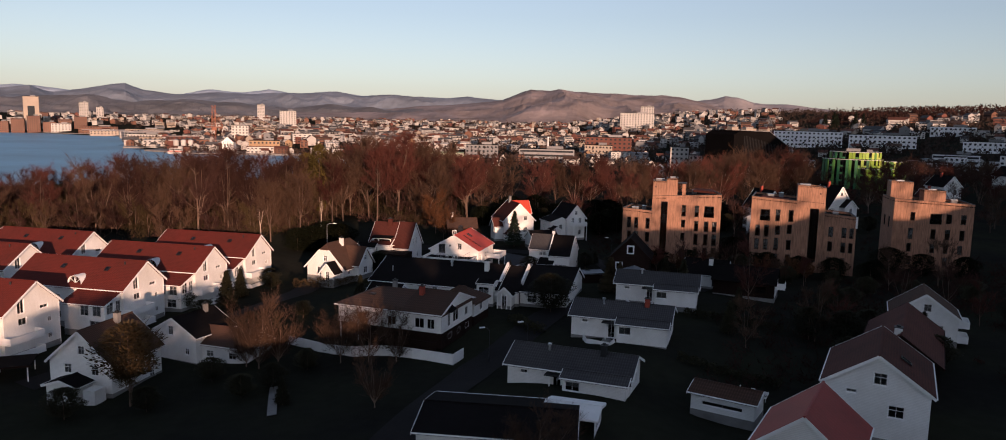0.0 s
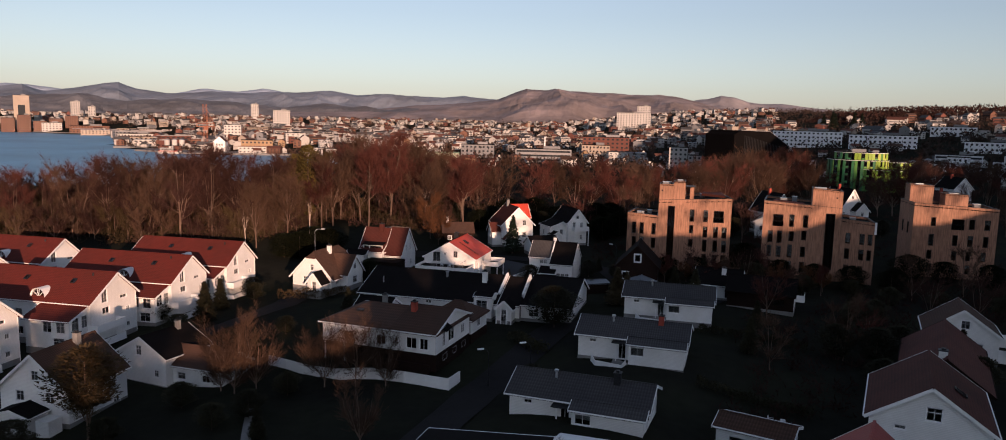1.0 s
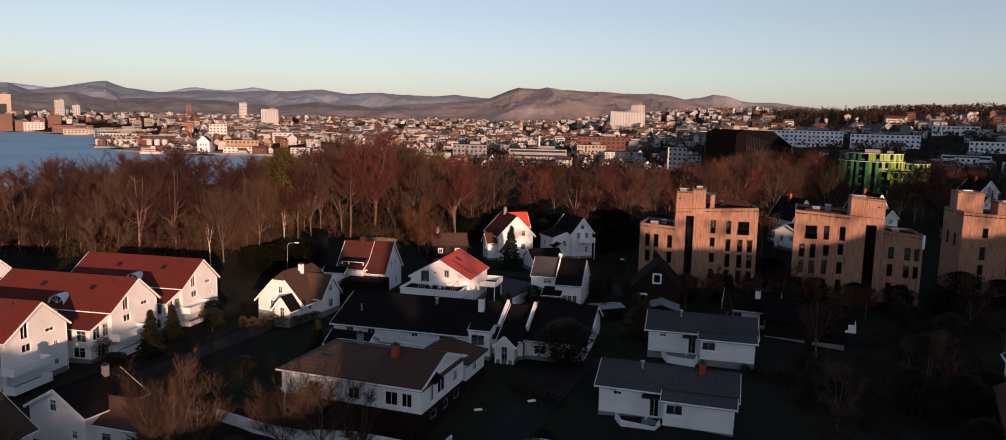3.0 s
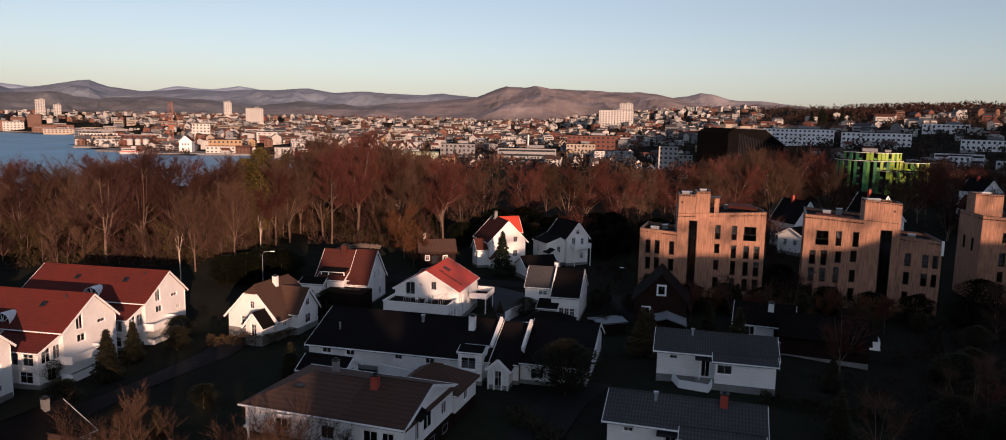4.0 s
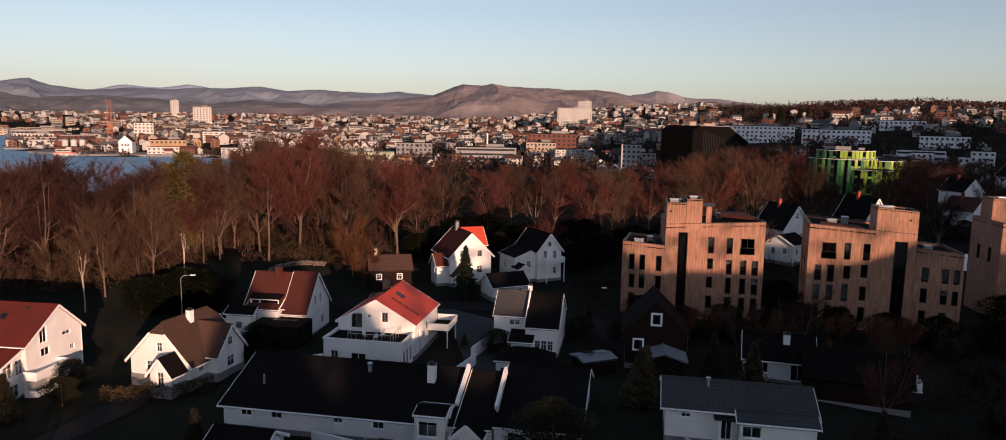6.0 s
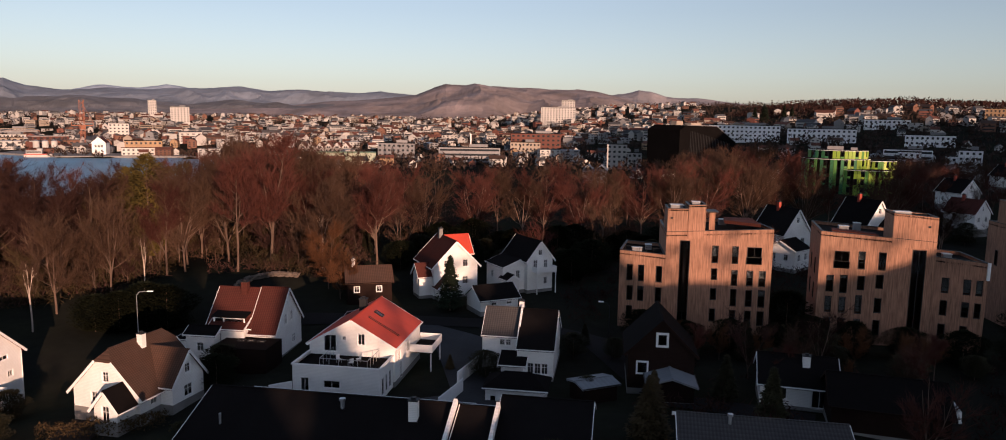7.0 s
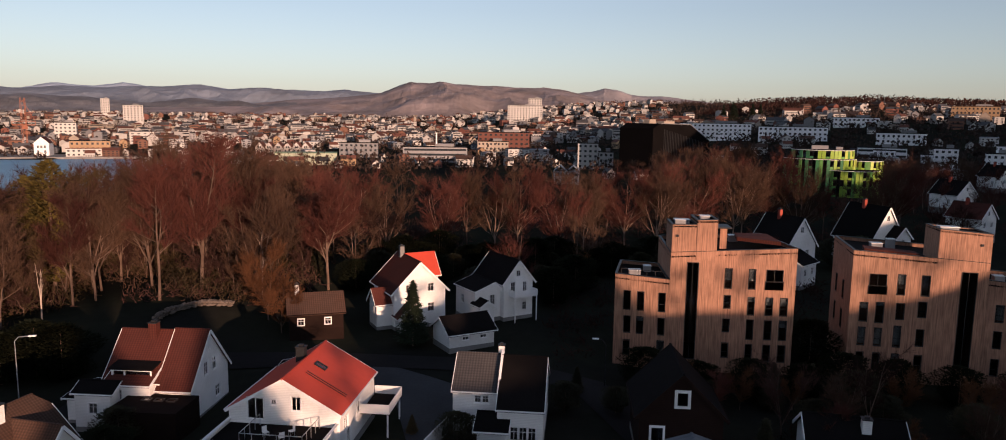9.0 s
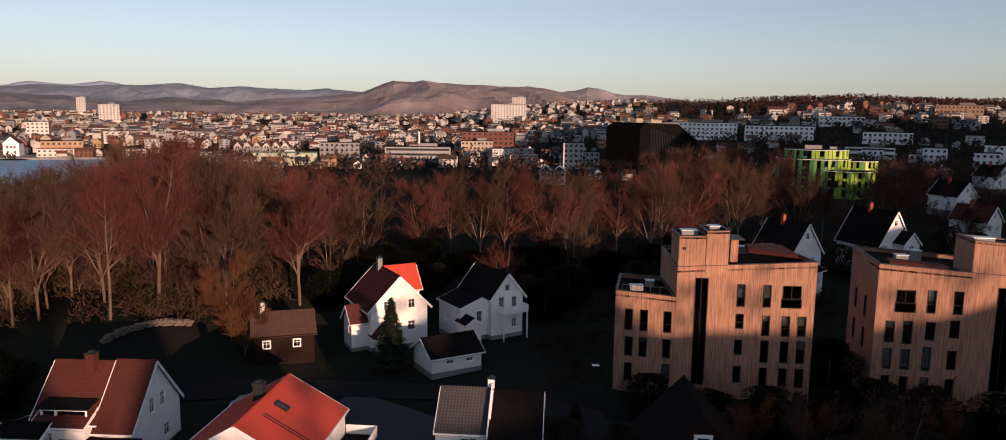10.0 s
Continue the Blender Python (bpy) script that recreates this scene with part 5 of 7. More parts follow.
DOME = [bare_tree(37, 13, 6.4, 40, 10, 32, PALE_BARK, TWIG_B, fork=0.16, up=0.5, leaders=6), bare_tree(38, 13, 6.0, 40, 10, 32, PALE_BARK, TWIG, fork=0.16, up=0.5, leaders=5), bare_tree(39, 13, 5.6, 38, 10, 32, PALE_BARK, TWIG_B, fork=0.2, up=0.6, leaders=6)]
SAPLING = [bare_tree(42, 8, 3.4, 15, 6, 20, BARK, TWIG_O, fork=0.03, up=0.7, size=1.0, fine=0.026), bare_tree(43, 8, 3.2, 15, 6, 20, BARK, TWIG_D, fork=0.03, up=0.6, size=1.0, fine=0.026), bare_tree(44, 8, 3.0, 14, 6, 20, BARK, TWIG_B, fork=0.03, up=0.8, size=1.0, fine=0.026)]
THIN = bare_tree(45, 13, 1.9, 16, 5, 14, BIRCH, TWIG_B, fork=0.45, up=0.9, lean=0.07)
rng = random.Random(5)
placed = []
def spaced(x, y, gap):
    if any((x - a) ** 2 + (y - b) ** 2 < gap * gap for a, b in placed):
        return False
    placed.append((x, y))
    return True


# how high the tree tops stand against the town, by bearing from the middle of the street: slope below the eye of 31.8 m
TOPS_AT = [-60, -42, -40.8, -39.5, -37.7, -35.5, -33.2, -30.2, -28.5, -26, -23, -19.5, -17, -15, -12.5, -10.5, -8.5, -6, -3.5, 0, 3, 6, 8, 10, 11.5, 14, 16.2, 17.8, 20, 22, 23.5, 24.8, 26.2, 28, 30, 31.6, 34, 38, 50]
TOPS = [0.16, 0.141, 0.120, 0.105, 0.091, 0.079, 0.073, 0.060, 0.048, 0.050, 0.058, 0.056, 0.050, 0.045, 0.018, 0.012, 0.020, 0.040, 0.051, 0.053, 0.050, 0.049, 0.052, 0.064, 0.058, 0.054, 0.051, 0.042, 0.031, 0.027, 0.027, 0.040, 0.060, 0.090, 0.060, 0.033, 0.040, 0.046, 0.05]
def tree_size(kind, x, y, low, lo, hi):
    """Scale of a tree whose top stays under the skyline of its bearing."""
    d = math.hypot(x, y - 45)
    b = math.degrees(math.atan2(x, y - 45))
    depth = d * math.cos(radians(b - 2.8))
    top = 31.8 - np.interp(b, TOPS_AT, TOPS) * depth
    return max(lo, min(hi, (top - ground_z(x, y)) / (kind[2] * 0.97))) * low


for x, y, s in ((-35.7, 210.7, 1.35), (-48.6, 211.5, 1.15), (-45.8, 213, 1.2), (-29.1, 230, 1.5), (-33.3, 230, 1.45), (-25.4, 230, 1.5), (-20.1, 241, 1.6), (-56, 205, 1.1), (-62, 198, 1.1), (-40, 222, 1.4)):
    placed.append((x, y))
    kind = KINDS[rng.randrange(4)]
    plant(kind, x, y, rng.uniform(0, 360), min(s, tree_size(kind, x, y, 1.0, 0.7, 2.0)), "tall bare deciduous tree with red-brown twigs at the wood's edge", "bare trees of the wood")
count = 0
for _ in range(5000):
    x, y = rng.uniform(-235, -10), rng.uniform(186, 330)
    if y < 206 - 0.10 * (x + 40) * (x > -60) or (x > -52 and y < 214) or (x < -60 and y < 190) or (x < -85 and y > 262) or in_water(np.array([x]), np.array([y + 18]))[0]:
        continue
    deep = y > 250
    if not spaced(x, y, 7.3 if not deep else 9.5):
        continue
    b = math.degrees(math.atan2(x, y - 45))
    near = y < 240 and x > -110
    red = -14 < b
    k = rng.choice((0, 0, 2, 1, 3) if red else (5, 4, 1, 0, 5, 4, 3)) if near else rng.choice((0, 0, 1) if red else (2, 1, 2, 0))
    kind = (KINDS if near else LIGHT)[k]
    plant(kind, x, y, rng.uniform(0, 360), tree_size(kind, x, y, rng.uniform(0.76, 1.0), 0.6, 1.95), "bare deciduous tree with red-brown twigs in the shore wood", "bare trees of the wood", wide=rng.uniform(0.8, 1.2))
    count += 1
    if count > 158:
        break
for _ in range(2500):
    x, y = rng.uniform(-210, -14) if count % 3 == 0 else rng.uniform(-150, -50), rng.uniform(184, 262)
    if y < 202 - 0.10 * (x + 40) * (x > -60) or (x > -52 and y < 211) or (x < -60 and y < 184) or not spaced(x, y, 3.0):
        continue
    plant(SAPLING[rng.randrange(3)], x, y, rng.uniform(0, 360), rng.uniform(0.7, 1.6), "young bare tree in the undergrowth of the wood", "young trees of the wood", name="young_tree")
    count += 1
    if count > 430:
        break
for x, y, s in ((-62, 190, 0.9), (-50, 204, 0.8), (-21, 216, 0.95)):
    plant(THIN, x, y, rng.uniform(0, 360), s, "thin leaning birch with a white trunk at the wood's edge", "thin birches", name="birch")
def brush(seed, n, area, keep, material, label, tall):
    """Tangles of brush strewn over an area (x0, x1, y0, y1) where keep(x, y) holds."""
    s, r2 = Shape(), random.Random(seed)
    spots = [(x, y) for x, y in ((r2.uniform(*area[:2]), r2.uniform(*area[2:])) for _ in range(n)) if keep(x, y) and noise.noise((x * 0.06, y * 0.06, seed)) > -0.15]
    zs = ground_height(np.array([p[0] for p in spots]), np.array([p[1] for p in spots]))
    for (x, y), z in zip(spots, zs.tolist()):
        R = r2.uniform(0.35, 1.0) * tall
        for k in range(44):
            p = Vector((x + r2.gauss(0, R * 0.5), y + r2.gauss(0, R * 0.5), z + abs(r2.gauss(0, R * 0.5))))
            e = p + Vector((r2.uniform(-1, 1), r2.uniform(-1, 1), r2.uniform(-0.2, 1.3))) * R * 0.45
            q = (e - p).cross(Vector((r2.uniform(-1, 1), r2.uniform(-1, 1), r2.uniform(-1, 1)))).normalized() * 0.08
            m = len(s.v)
            s.v += [tuple(p - q), tuple(p + q), tuple(e)]
            s.f.append((m, m + 1, m + 2))
    tagged(new("undergrowth", s.mesh("undergrowth", material)), label, "undergrowth", kind="stuff")


def wood_floor(x, y):
    return not (y < 201 - 0.10 * (x + 40) * (x > -60) or (x > -52 and y < 209) or (x < -60 and y < 184))


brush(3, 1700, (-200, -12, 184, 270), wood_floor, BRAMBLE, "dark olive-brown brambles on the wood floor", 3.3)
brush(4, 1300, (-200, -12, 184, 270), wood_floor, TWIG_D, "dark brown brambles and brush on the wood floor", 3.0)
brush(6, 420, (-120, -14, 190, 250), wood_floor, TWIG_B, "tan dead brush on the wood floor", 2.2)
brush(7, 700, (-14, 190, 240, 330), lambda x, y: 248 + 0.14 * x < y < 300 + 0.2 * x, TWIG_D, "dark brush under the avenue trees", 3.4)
# the avenue beyond the houses
for i in range(26):
    x = -14 + i * 6.6 + rng.uniform(-1.5, 1.5)
    y = 260 + 0.14 * x + rng.uniform(-7, 10)
    if spaced(x, y, 5.6):
        kind = DOME[rng.randrange(3)] if i % 5 else KINDS[rng.choice((0, 1, 2))]
        plant(kind, x, y, rng.uniform(0, 360), tree_size(kind, x, y, rng.uniform(0.84, 1.03), 0.7, 1.6), "bare round-crowned tree in the avenue", "bare avenue trees", name="avenue_tree")
for _ in range(900):
    x, y = rng.uniform(-10, 290), rng.uniform(283, 470)
    if (x - 169) ** 2 + (y - 354) ** 2 < 24 ** 2 or (abs(x - 0.543 * (y - 45)) < 16 and 250 < y < 350) or y < 292 + 0.1 * x or not spaced(x, y, 10.5) or (x < 40 and y > 350) or (x < 110 and rng.random() < 0.5):
        continue
    kind = FAR[rng.randrange(3)]
    plant(kind, x, y, rng.uniform(0, 360), tree_size(kind, x, y, rng.uniform(0.78, 1.02), 0.6, 1.7), "bare tree in the park beyond the avenue", "bare trees of the park", name="park_tree")
    count += 1
    if count > 590:
        break
# garden trees
GARDEN = [bare_tree(51, 8, 3.6, 40, 10, 20, PALE_BARK, TWIG_B, fork=0.03, up=0.9, size=0.7, leaders=8), bare_tree(52, 8, 4.4, 44, 10, 22, PALE_BARK, TWIG_B, fork=0.08, up=0.5, size=0.75, leaders=6)]
for k, x, y, turn, size in ((0, -34.6, 104.0, 20, 1.15), (0, -32.2, 105.4, 120, 1.0), (0, -37.0, 105.6, 200, 0.95)):
    plant(GARDEN[k], x, y, turn, size, "multi-stemmed bare garden tree with pale stems", name="garden_tree")
for k, x, y, turn, size in ((1, -18.6, 102.6, 40, 0.95), (1, -23.0, 104.5, 70, 0.9), (0, -14.5, 101.5, 10, 0.7)):
    plant(GARDEN[k], x, y, turn, size, "wide bare garden tree over the white fence", name="garden_tree")
plant(GARDEN[0], -14.5, 84, 70, 0.75, "small bare tree in a dark garden", name="garden_tree")
plant(GARDEN[1], 3.5, 62.5, 70, 0.8, "bare shrub with pale tips behind the low house", name="garden_tree")
for x, y, s in ((40, 150, 0.45), (34, 162, 0.45), (46, 158, 0.5), (56, 150, 0.45), (64, 156, 0.4)):
    plant(KINDS[rng.randrange(4)], x, y, rng.uniform(0, 360), s, "small bare garden tree in deep shade", name="garden_tree")


def leafy(seed, height, radius, count, material, shape="cone", leaf=0.35, low=0.12):
    """Crown of many small leaf clumps round a tapered trunk."""
    rng = random.Random(seed)
    trunk = Shape().bar((0, 0, -0.3), (0, 0, height * 0.9), height * 0.03, sides=6, taper=0.2)
    c = Shape()
    for i in range(count):
        f = rng.random() ** (0.7 if shape == "cone" else 1.0)
        t = rng.uniform(0, 2 * math.pi)
        if shape == "cone":
            z = height * (1 - f * 0.94)
            lay = 0.82 + 0.18 * math.sin(z * 7.0)
            r = radius * f * lay * rng.uniform(0.45, 1.05)
        else:
            z = height * (low + (1 - low) * f)
            r = radius * math.sqrt(max(0.03, 1 - (2 * f - 1) ** 2)) * rng.uniform(0.5, 1.1) * (1 + 0.25 * math.sin(3 * t + f * 9))
        p = Vector((r * math.cos(t), r * math.sin(t), z))
        d = Vector((math.cos(t), math.sin(t), rng.uniform(-0.6, 0.5) if shape == "cone" else rng.uniform(-0.2, 0.9))) * leaf * rng.uniform(0.7, 1.7)
        sd = Vector((-math.sin(t), math.cos(t), rng.uniform(-0.5, 0.5))) * leaf * 0.45
        k = len(c.v)
        c.v += [tuple(p - sd), tuple(p + sd), tuple(p + d)]
        c.f.append((k, k + 1, k + 2))
    return trunk.mesh("trunk", BARK), c.mesh("crown", material)


SPRUCE = leafy(1, 9, 2.6, 4200, CONIFER)
CYPRESS = leafy(2, 6, 1.9, 3000, OLIVE, leaf=0.3)
BUSHY = leafy(3, 5, 2.6, 6000, OLIVE, "round", 0.2)
DARKBUSH = leafy(7, 7, 4.0, 6500, DARK_LEAF, "round", 0.3, 0.02)
RUSTY = bare_tree(41, 9, 3.6, 28, 11, 34, BARK, RUST, fork=0.1, up=0.6, size=0.85)
plant(SPRUCE, 3.0, 194.5, 0, 1.05, "dark green spruce before a white house", name="spruce")
GOLDEN = leafy(12, 6, 2.3, 4200, GOLD_LEAF, leaf=0.28)
for x, y, s in ((20.4, 138.2, 1.1), (23.5, 146.5, 0.8)):
    plant(GOLDEN, x, y, 50, s, "dense golden-brown cypress in a garden", name="cypress")
plant(GOLDEN, 1.8, 164.4, 20, 0.33, "small golden conifer beside the paved yard", name="conifer_shrub", category="shrub")
for x, y, s in ((8.4, 124, 1.3), (6.1, 160.2, 0.72), (-28, 168, 0.8), (-60.5, 139.8, 0.7), (-47, 150, 0.7), (-50.5, 160, 0.75), (4, 100, 0.5), (16, 175, 0.5), (52, 110, 1.0), (60, 100, 0.9), (48, 100, 0.8), (58, 128, 0.9), (-33, 92, 0.6)):
    plant(BUSHY, x, y, rng.uniform(0, 360), s, "dark evergreen garden shrub", name="shrub", category="shrub")
# evergreens strewn through the shaded gardens, added to darken them, clear of the houses
CLEAR = ((27.4, 129, 11), (18.2, 108.6, 11), (8.8, 89, 11), (46.6, 140.4, 9), (41.6, 149.6, 7), (43, 81, 12), (53, 98, 10), (72, 116, 10), (27.6, 157.6, 9), (42, 185, 15), (68, 180, 14), (78, 172, 9), (100, 178, 14), (86, 238, 9), (106, 241, 9), (30, 176, 8),
         (27.6, 82, 7), (30, 63, 9), (3, 208, 8), (17, 208, 9), (10, 194, 6), (-55, 101, 8), (-48, 114, 10), (-36, 104, 5), (-34, 157, 9), (-15.8, 115.6, 13), (0, 110, 7))
r3 = random.Random(12)
spots = []
for x0, x1, y0, y1, n, small, large in ((32, 104, 86, 176, 30, 0.6, 1.0), (-16, 72, 212, 246, 16, 0.9, 1.25), (-54, -20, 78, 138, 11, 0.5, 0.9), (16, 42, 150, 176, 5, 0.5, 0.7)):
    while n:
        x, y = r3.uniform(x0, x1), r3.uniform(y0, y1)
        if y > 58 + 0.42 * x and not any((x - a) ** 2 + (y - b) ** 2 < r * r for a, b, r in CLEAR) and not any((x - a) ** 2 + (y - b) ** 2 < 20 for a, b in spots):
            spots.append((x, y))
            plant(BUSHY if n % 3 else CYPRESS, x, y, r3.uniform(0, 360), r3.uniform(small, large), "dark evergreen garden shrub in deep shade", name="shrub", category="shrub")
            n -= 1
for x0, x1, y0, y1, n, small, large in ((32, 100, 96, 172, 14, 0.45, 0.7), (-8, 76, 216, 242, 8, 0.75, 0.9), (116, 182, 214, 292, 10, 0.75, 0.95)):
    while n:
        x, y = r3.uniform(x0, x1), r3.uniform(y0, y1)
        if y > 58 + 0.42 * x and not any((x - a) ** 2 + (y - b) ** 2 < r * r for a, b, r in CLEAR):
            plant(FAR[n % 3], x, y, r3.uniform(0, 360), r3.uniform(small, large), "bare garden tree in deep shade", name="garden_tree")
            n -= 1
for x, y, s in ((98, 231, 1.3), (101, 235, 1.4), (95, 236, 1.3), (80, 231, 1.2), (82, 227, 1.0), (78, 236, 1.3), (112, 228, 1.0), (144, 254, 1.2), (141, 260, 1.3)):
    plant(BUSHY, x, y, rng.uniform(0, 360), s, "dark evergreen shrub beside a white house", name="shrub", category="shrub")
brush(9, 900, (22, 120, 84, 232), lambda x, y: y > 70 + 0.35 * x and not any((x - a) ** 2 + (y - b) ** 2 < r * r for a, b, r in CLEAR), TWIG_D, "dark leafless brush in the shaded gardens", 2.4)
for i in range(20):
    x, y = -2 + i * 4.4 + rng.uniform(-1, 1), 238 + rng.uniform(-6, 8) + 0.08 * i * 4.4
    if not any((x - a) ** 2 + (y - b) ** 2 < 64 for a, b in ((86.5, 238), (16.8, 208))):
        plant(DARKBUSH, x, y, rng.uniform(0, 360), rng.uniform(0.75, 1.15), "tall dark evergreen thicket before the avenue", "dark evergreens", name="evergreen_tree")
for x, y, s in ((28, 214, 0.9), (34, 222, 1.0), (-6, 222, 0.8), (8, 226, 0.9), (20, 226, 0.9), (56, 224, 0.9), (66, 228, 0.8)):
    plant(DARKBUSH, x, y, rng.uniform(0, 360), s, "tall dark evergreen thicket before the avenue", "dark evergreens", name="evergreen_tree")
# First four are added for a round shadow on the ground; the last is a shrub.
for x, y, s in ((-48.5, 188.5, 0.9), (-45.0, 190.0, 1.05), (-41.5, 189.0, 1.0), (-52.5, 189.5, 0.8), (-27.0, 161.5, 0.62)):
    plant(DARKBUSH, x, y, rng.uniform(0, 360), s, "round dark evergreen near the white cottage, four of five added for shade", "dark evergreens", name="evergreen_tree")
# Added evergreens that hold skylight off the lower facades and deepen their shade.
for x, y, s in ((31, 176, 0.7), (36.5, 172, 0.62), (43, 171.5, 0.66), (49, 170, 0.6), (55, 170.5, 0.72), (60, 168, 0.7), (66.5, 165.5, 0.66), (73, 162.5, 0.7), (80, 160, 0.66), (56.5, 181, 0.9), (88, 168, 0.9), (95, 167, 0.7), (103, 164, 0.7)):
    plant(DARKBUSH, x, y, rng.uniform(0, 360), s, "dark evergreen added to darken the foot of the flats", "evergreens before the flats", name="shrub", category="shrub")
for x, y, s in ((33.5, 171, 0.5), (40, 168, 0.48), (46, 167, 0.42), (58, 164, 0.5), (62, 158, 0.55), (66, 160, 0.45)):
    plant(RUSTY, x, y, rng.uniform(0, 360), s, "rust-brown leafless bush before the flats", "rusty bushes", name="leafy_shrub", category="shrub")
# unseen trees added along the ridge behind the flight to dapple its shade
for i in range(89):
    u, v = (-90 + i * 5.2 if i < 74 else -64 + (i - 74) * 3.7) + rng.uniform(-2, 2), -175 + rng.uniform(-14, 10)
    c, sn = math.cos(radians(SUN_AZ)), math.sin(radians(SUN_AZ))
    if i < 74:
        plant(FAR[i % 3], u * c - v * sn, u * sn + v * c, rng.uniform(0, 360), rng.uniform(0.3, 0.62), "unseen bare tree added on the ridge to dapple the shade", "bare trees on the ridge", name="ridge_tree", sink=0.5)
    else:
        plant(DARKBUSH, u * c - v * sn, u * sn + v * c, rng.uniform(0, 360), rng.uniform(0.4, 1.45), "unseen evergreen added on the ridge for blotchy shade", "evergreens on the ridge", name="ridge_tree", sink=0.5)
YELLOW = leafy(9, 22, 3.6, 5200, YELLOW_LEAF, "round", 0.5)
plant(YELLOW, -54, 219, 0, 1.0, "tall yellow-olive leafy tree in the bare wood", name="evergreen_tree")
plant(YELLOW, -58.5, 222, 90, 0.9, "tall yellow-olive leafy tree in the bare wood", name="evergreen_tree")
plant(RUSTY, -18.5, 205, 0, 1.15, "rust-brown leafy tree beside a dark house", name="leafy_tree")
plant(RUSTY, -16.0, 200.5, 90, 0.8, "rust-brown leafy tree beside a dark house", name="leafy_tree")
LEAFY = leafy(8, 9.6, 3.1, 3800, FADED_LEAF, "round", 0.34, 0.36)
STEMS = bare_tree(61, 8.6, 2.6, 22, 8, 14, BARK, FADED_LEAF, fork=0.14, up=0.8, leaders=4)
plant(RUSTY, 48.5, 151, 30, 0.42, "rust-brown bush between the bungalows", name="leafy_shrub", category="shrub")
plant(STEMS, -47.3, 92.4, 40, 1.1, "several-stemmed garden tree with a few faded leaves", name="garden_tree")
plant(LEAFY, -47.2, 92.0, 0, 1.12, "garden tree with faded olive leaves before the white house", name="leafy_tree")
for x, y in ((-62, 246), (-66, 250), (150, 420), (158, 425)):
    plant(SPRUCE, x, y, rng.uniform(0, 360), 1.9, "dark conifer rising from the bare wood", name="spruce")
for x, y, k in ((-53, 149, 1.0), (-52.6, 140.4, 1.2)):
    plant(CYPRESS, x, y, 20, k, "dense dark cypress beside the row houses", name="cypress")
for x, y, k in ((393, 905, 2.7), (399, 912, 2.3), (386, 914, 2.4), (430, 930, 2.2), (437, 925, 2.0)):
    plant(SPRUCE, x, y, 40 * k, k, "tall dark conifer on the hill", name="spruce")

# ---------- hedges, fences, lamps, cars ----------
def hedge(x0, y0, x1, y1, h=1.5, w=1.2, material=OLIVE, label="clipped olive-green garden hedge"):
    rng = random.Random(int(x0 * 10 + y0))
    o = thing("hedge", x0, y0, ground_z(x0, y0), 0, label, "hedge")
    L = math.hypot(x1 - x0, y1 - y0)
    s = Shape()
    for i in range(int(L * 130)):
        f = rng.random()
        x, y = (x1 - x0) * f, (y1 - y0) * f
        z = ground_z(x0 + x, y0 + y) - ground_z(x0, y0)
        px, py = -(y1 - y0) / L, (x1 - x0) / L
        k = rng.uniform(-w / 2, w / 2)
        p = Vector((x + px * k, y + py * k, z + rng.random() ** 0.6 * h * (0.85 + 0.3 * noise.noise((x, y, 0)))))
        d = Vector((rng.uniform(-1, 1), rng.uniform(-1, 1), rng.uniform(0, 1.2))) * 0.28
        q = Vector((rng.uniform(-1, 1), rng.uniform(-1, 1), rng.uniform(-0.5, 0.5))) * 0.14
        n = len(s.v)
        s.v += [tuple(p - q), tuple(p + q), tuple(p + d)]
        s.f.append((n, n + 1, n + 2))
    part("foliage", s, material, o)


hedge(-42.5, 150.0, -29.5, 151.0, 2.0, 1.5, FADED_LEAF, "shaggy brown-green garden hedge")
hedge(2, 118, 6, 110, 1.4, 2.5)
hedge(-28, 148, -18, 144, 1.2)
hedge(30, 120, 44, 114, 1.3)
hedge(24, 98, 36, 92, 1.4)


def fence(pts, h, material, label, w=0.12, name="garden_wall"):
    o = thing(name, pts[0][0], pts[0][1], ground_z(*pts[0]), 0, label, "fence")
    for (x0, y0), (x1, y1) in zip(pts, pts[1:]):
        k = max(1, int(math.hypot(x1 - x0, y1 - y0) / 3))
        for i in range(k):
            a = (x0 + (x1 - x0) * i / k, y0 + (y1 - y0) * i / k)
            b = (x0 + (x1 - x0) * (i + 1) / k, y0 + (y1 - y0) * (i + 1) / k)
            za, zb = ground_z(*a) + h / 2 - 0.15, ground_z(*b) + h / 2 - 0.15
            z = o.location.z
            part("panel", Shape().bar((a[0] - pts[0][0], a[1] - pts[0][1], za - z), (b[0] - pts[0][0], b[1] - pts[0][1], zb - z), w, h + 0.3), material, o)
            part("post", Shape().bar((a[0] - pts[0][0], a[1] - pts[0][1], za - z - h / 2 - 0.3), (a[0] - pts[0][0], a[1] - pts[0][1], za - z + h / 2 + 0.15), w * 1.6), material, o)


fence([(-33, 113.5), (-21, 106), (-6.5, 100.2), (-5.2, 103)], 1.4, TRIM, "white painted garden fence of solid boards", name="garden_fence")
fence([(2.5, 158), (5.5, 164)], 1.8, TRIM, "white board fence beside the paved yard", name="garden_fence")
fence([(0, 150), (3, 156)], 1.6, TRIM, "white board fence beside the paved yard", name="garden_fence")


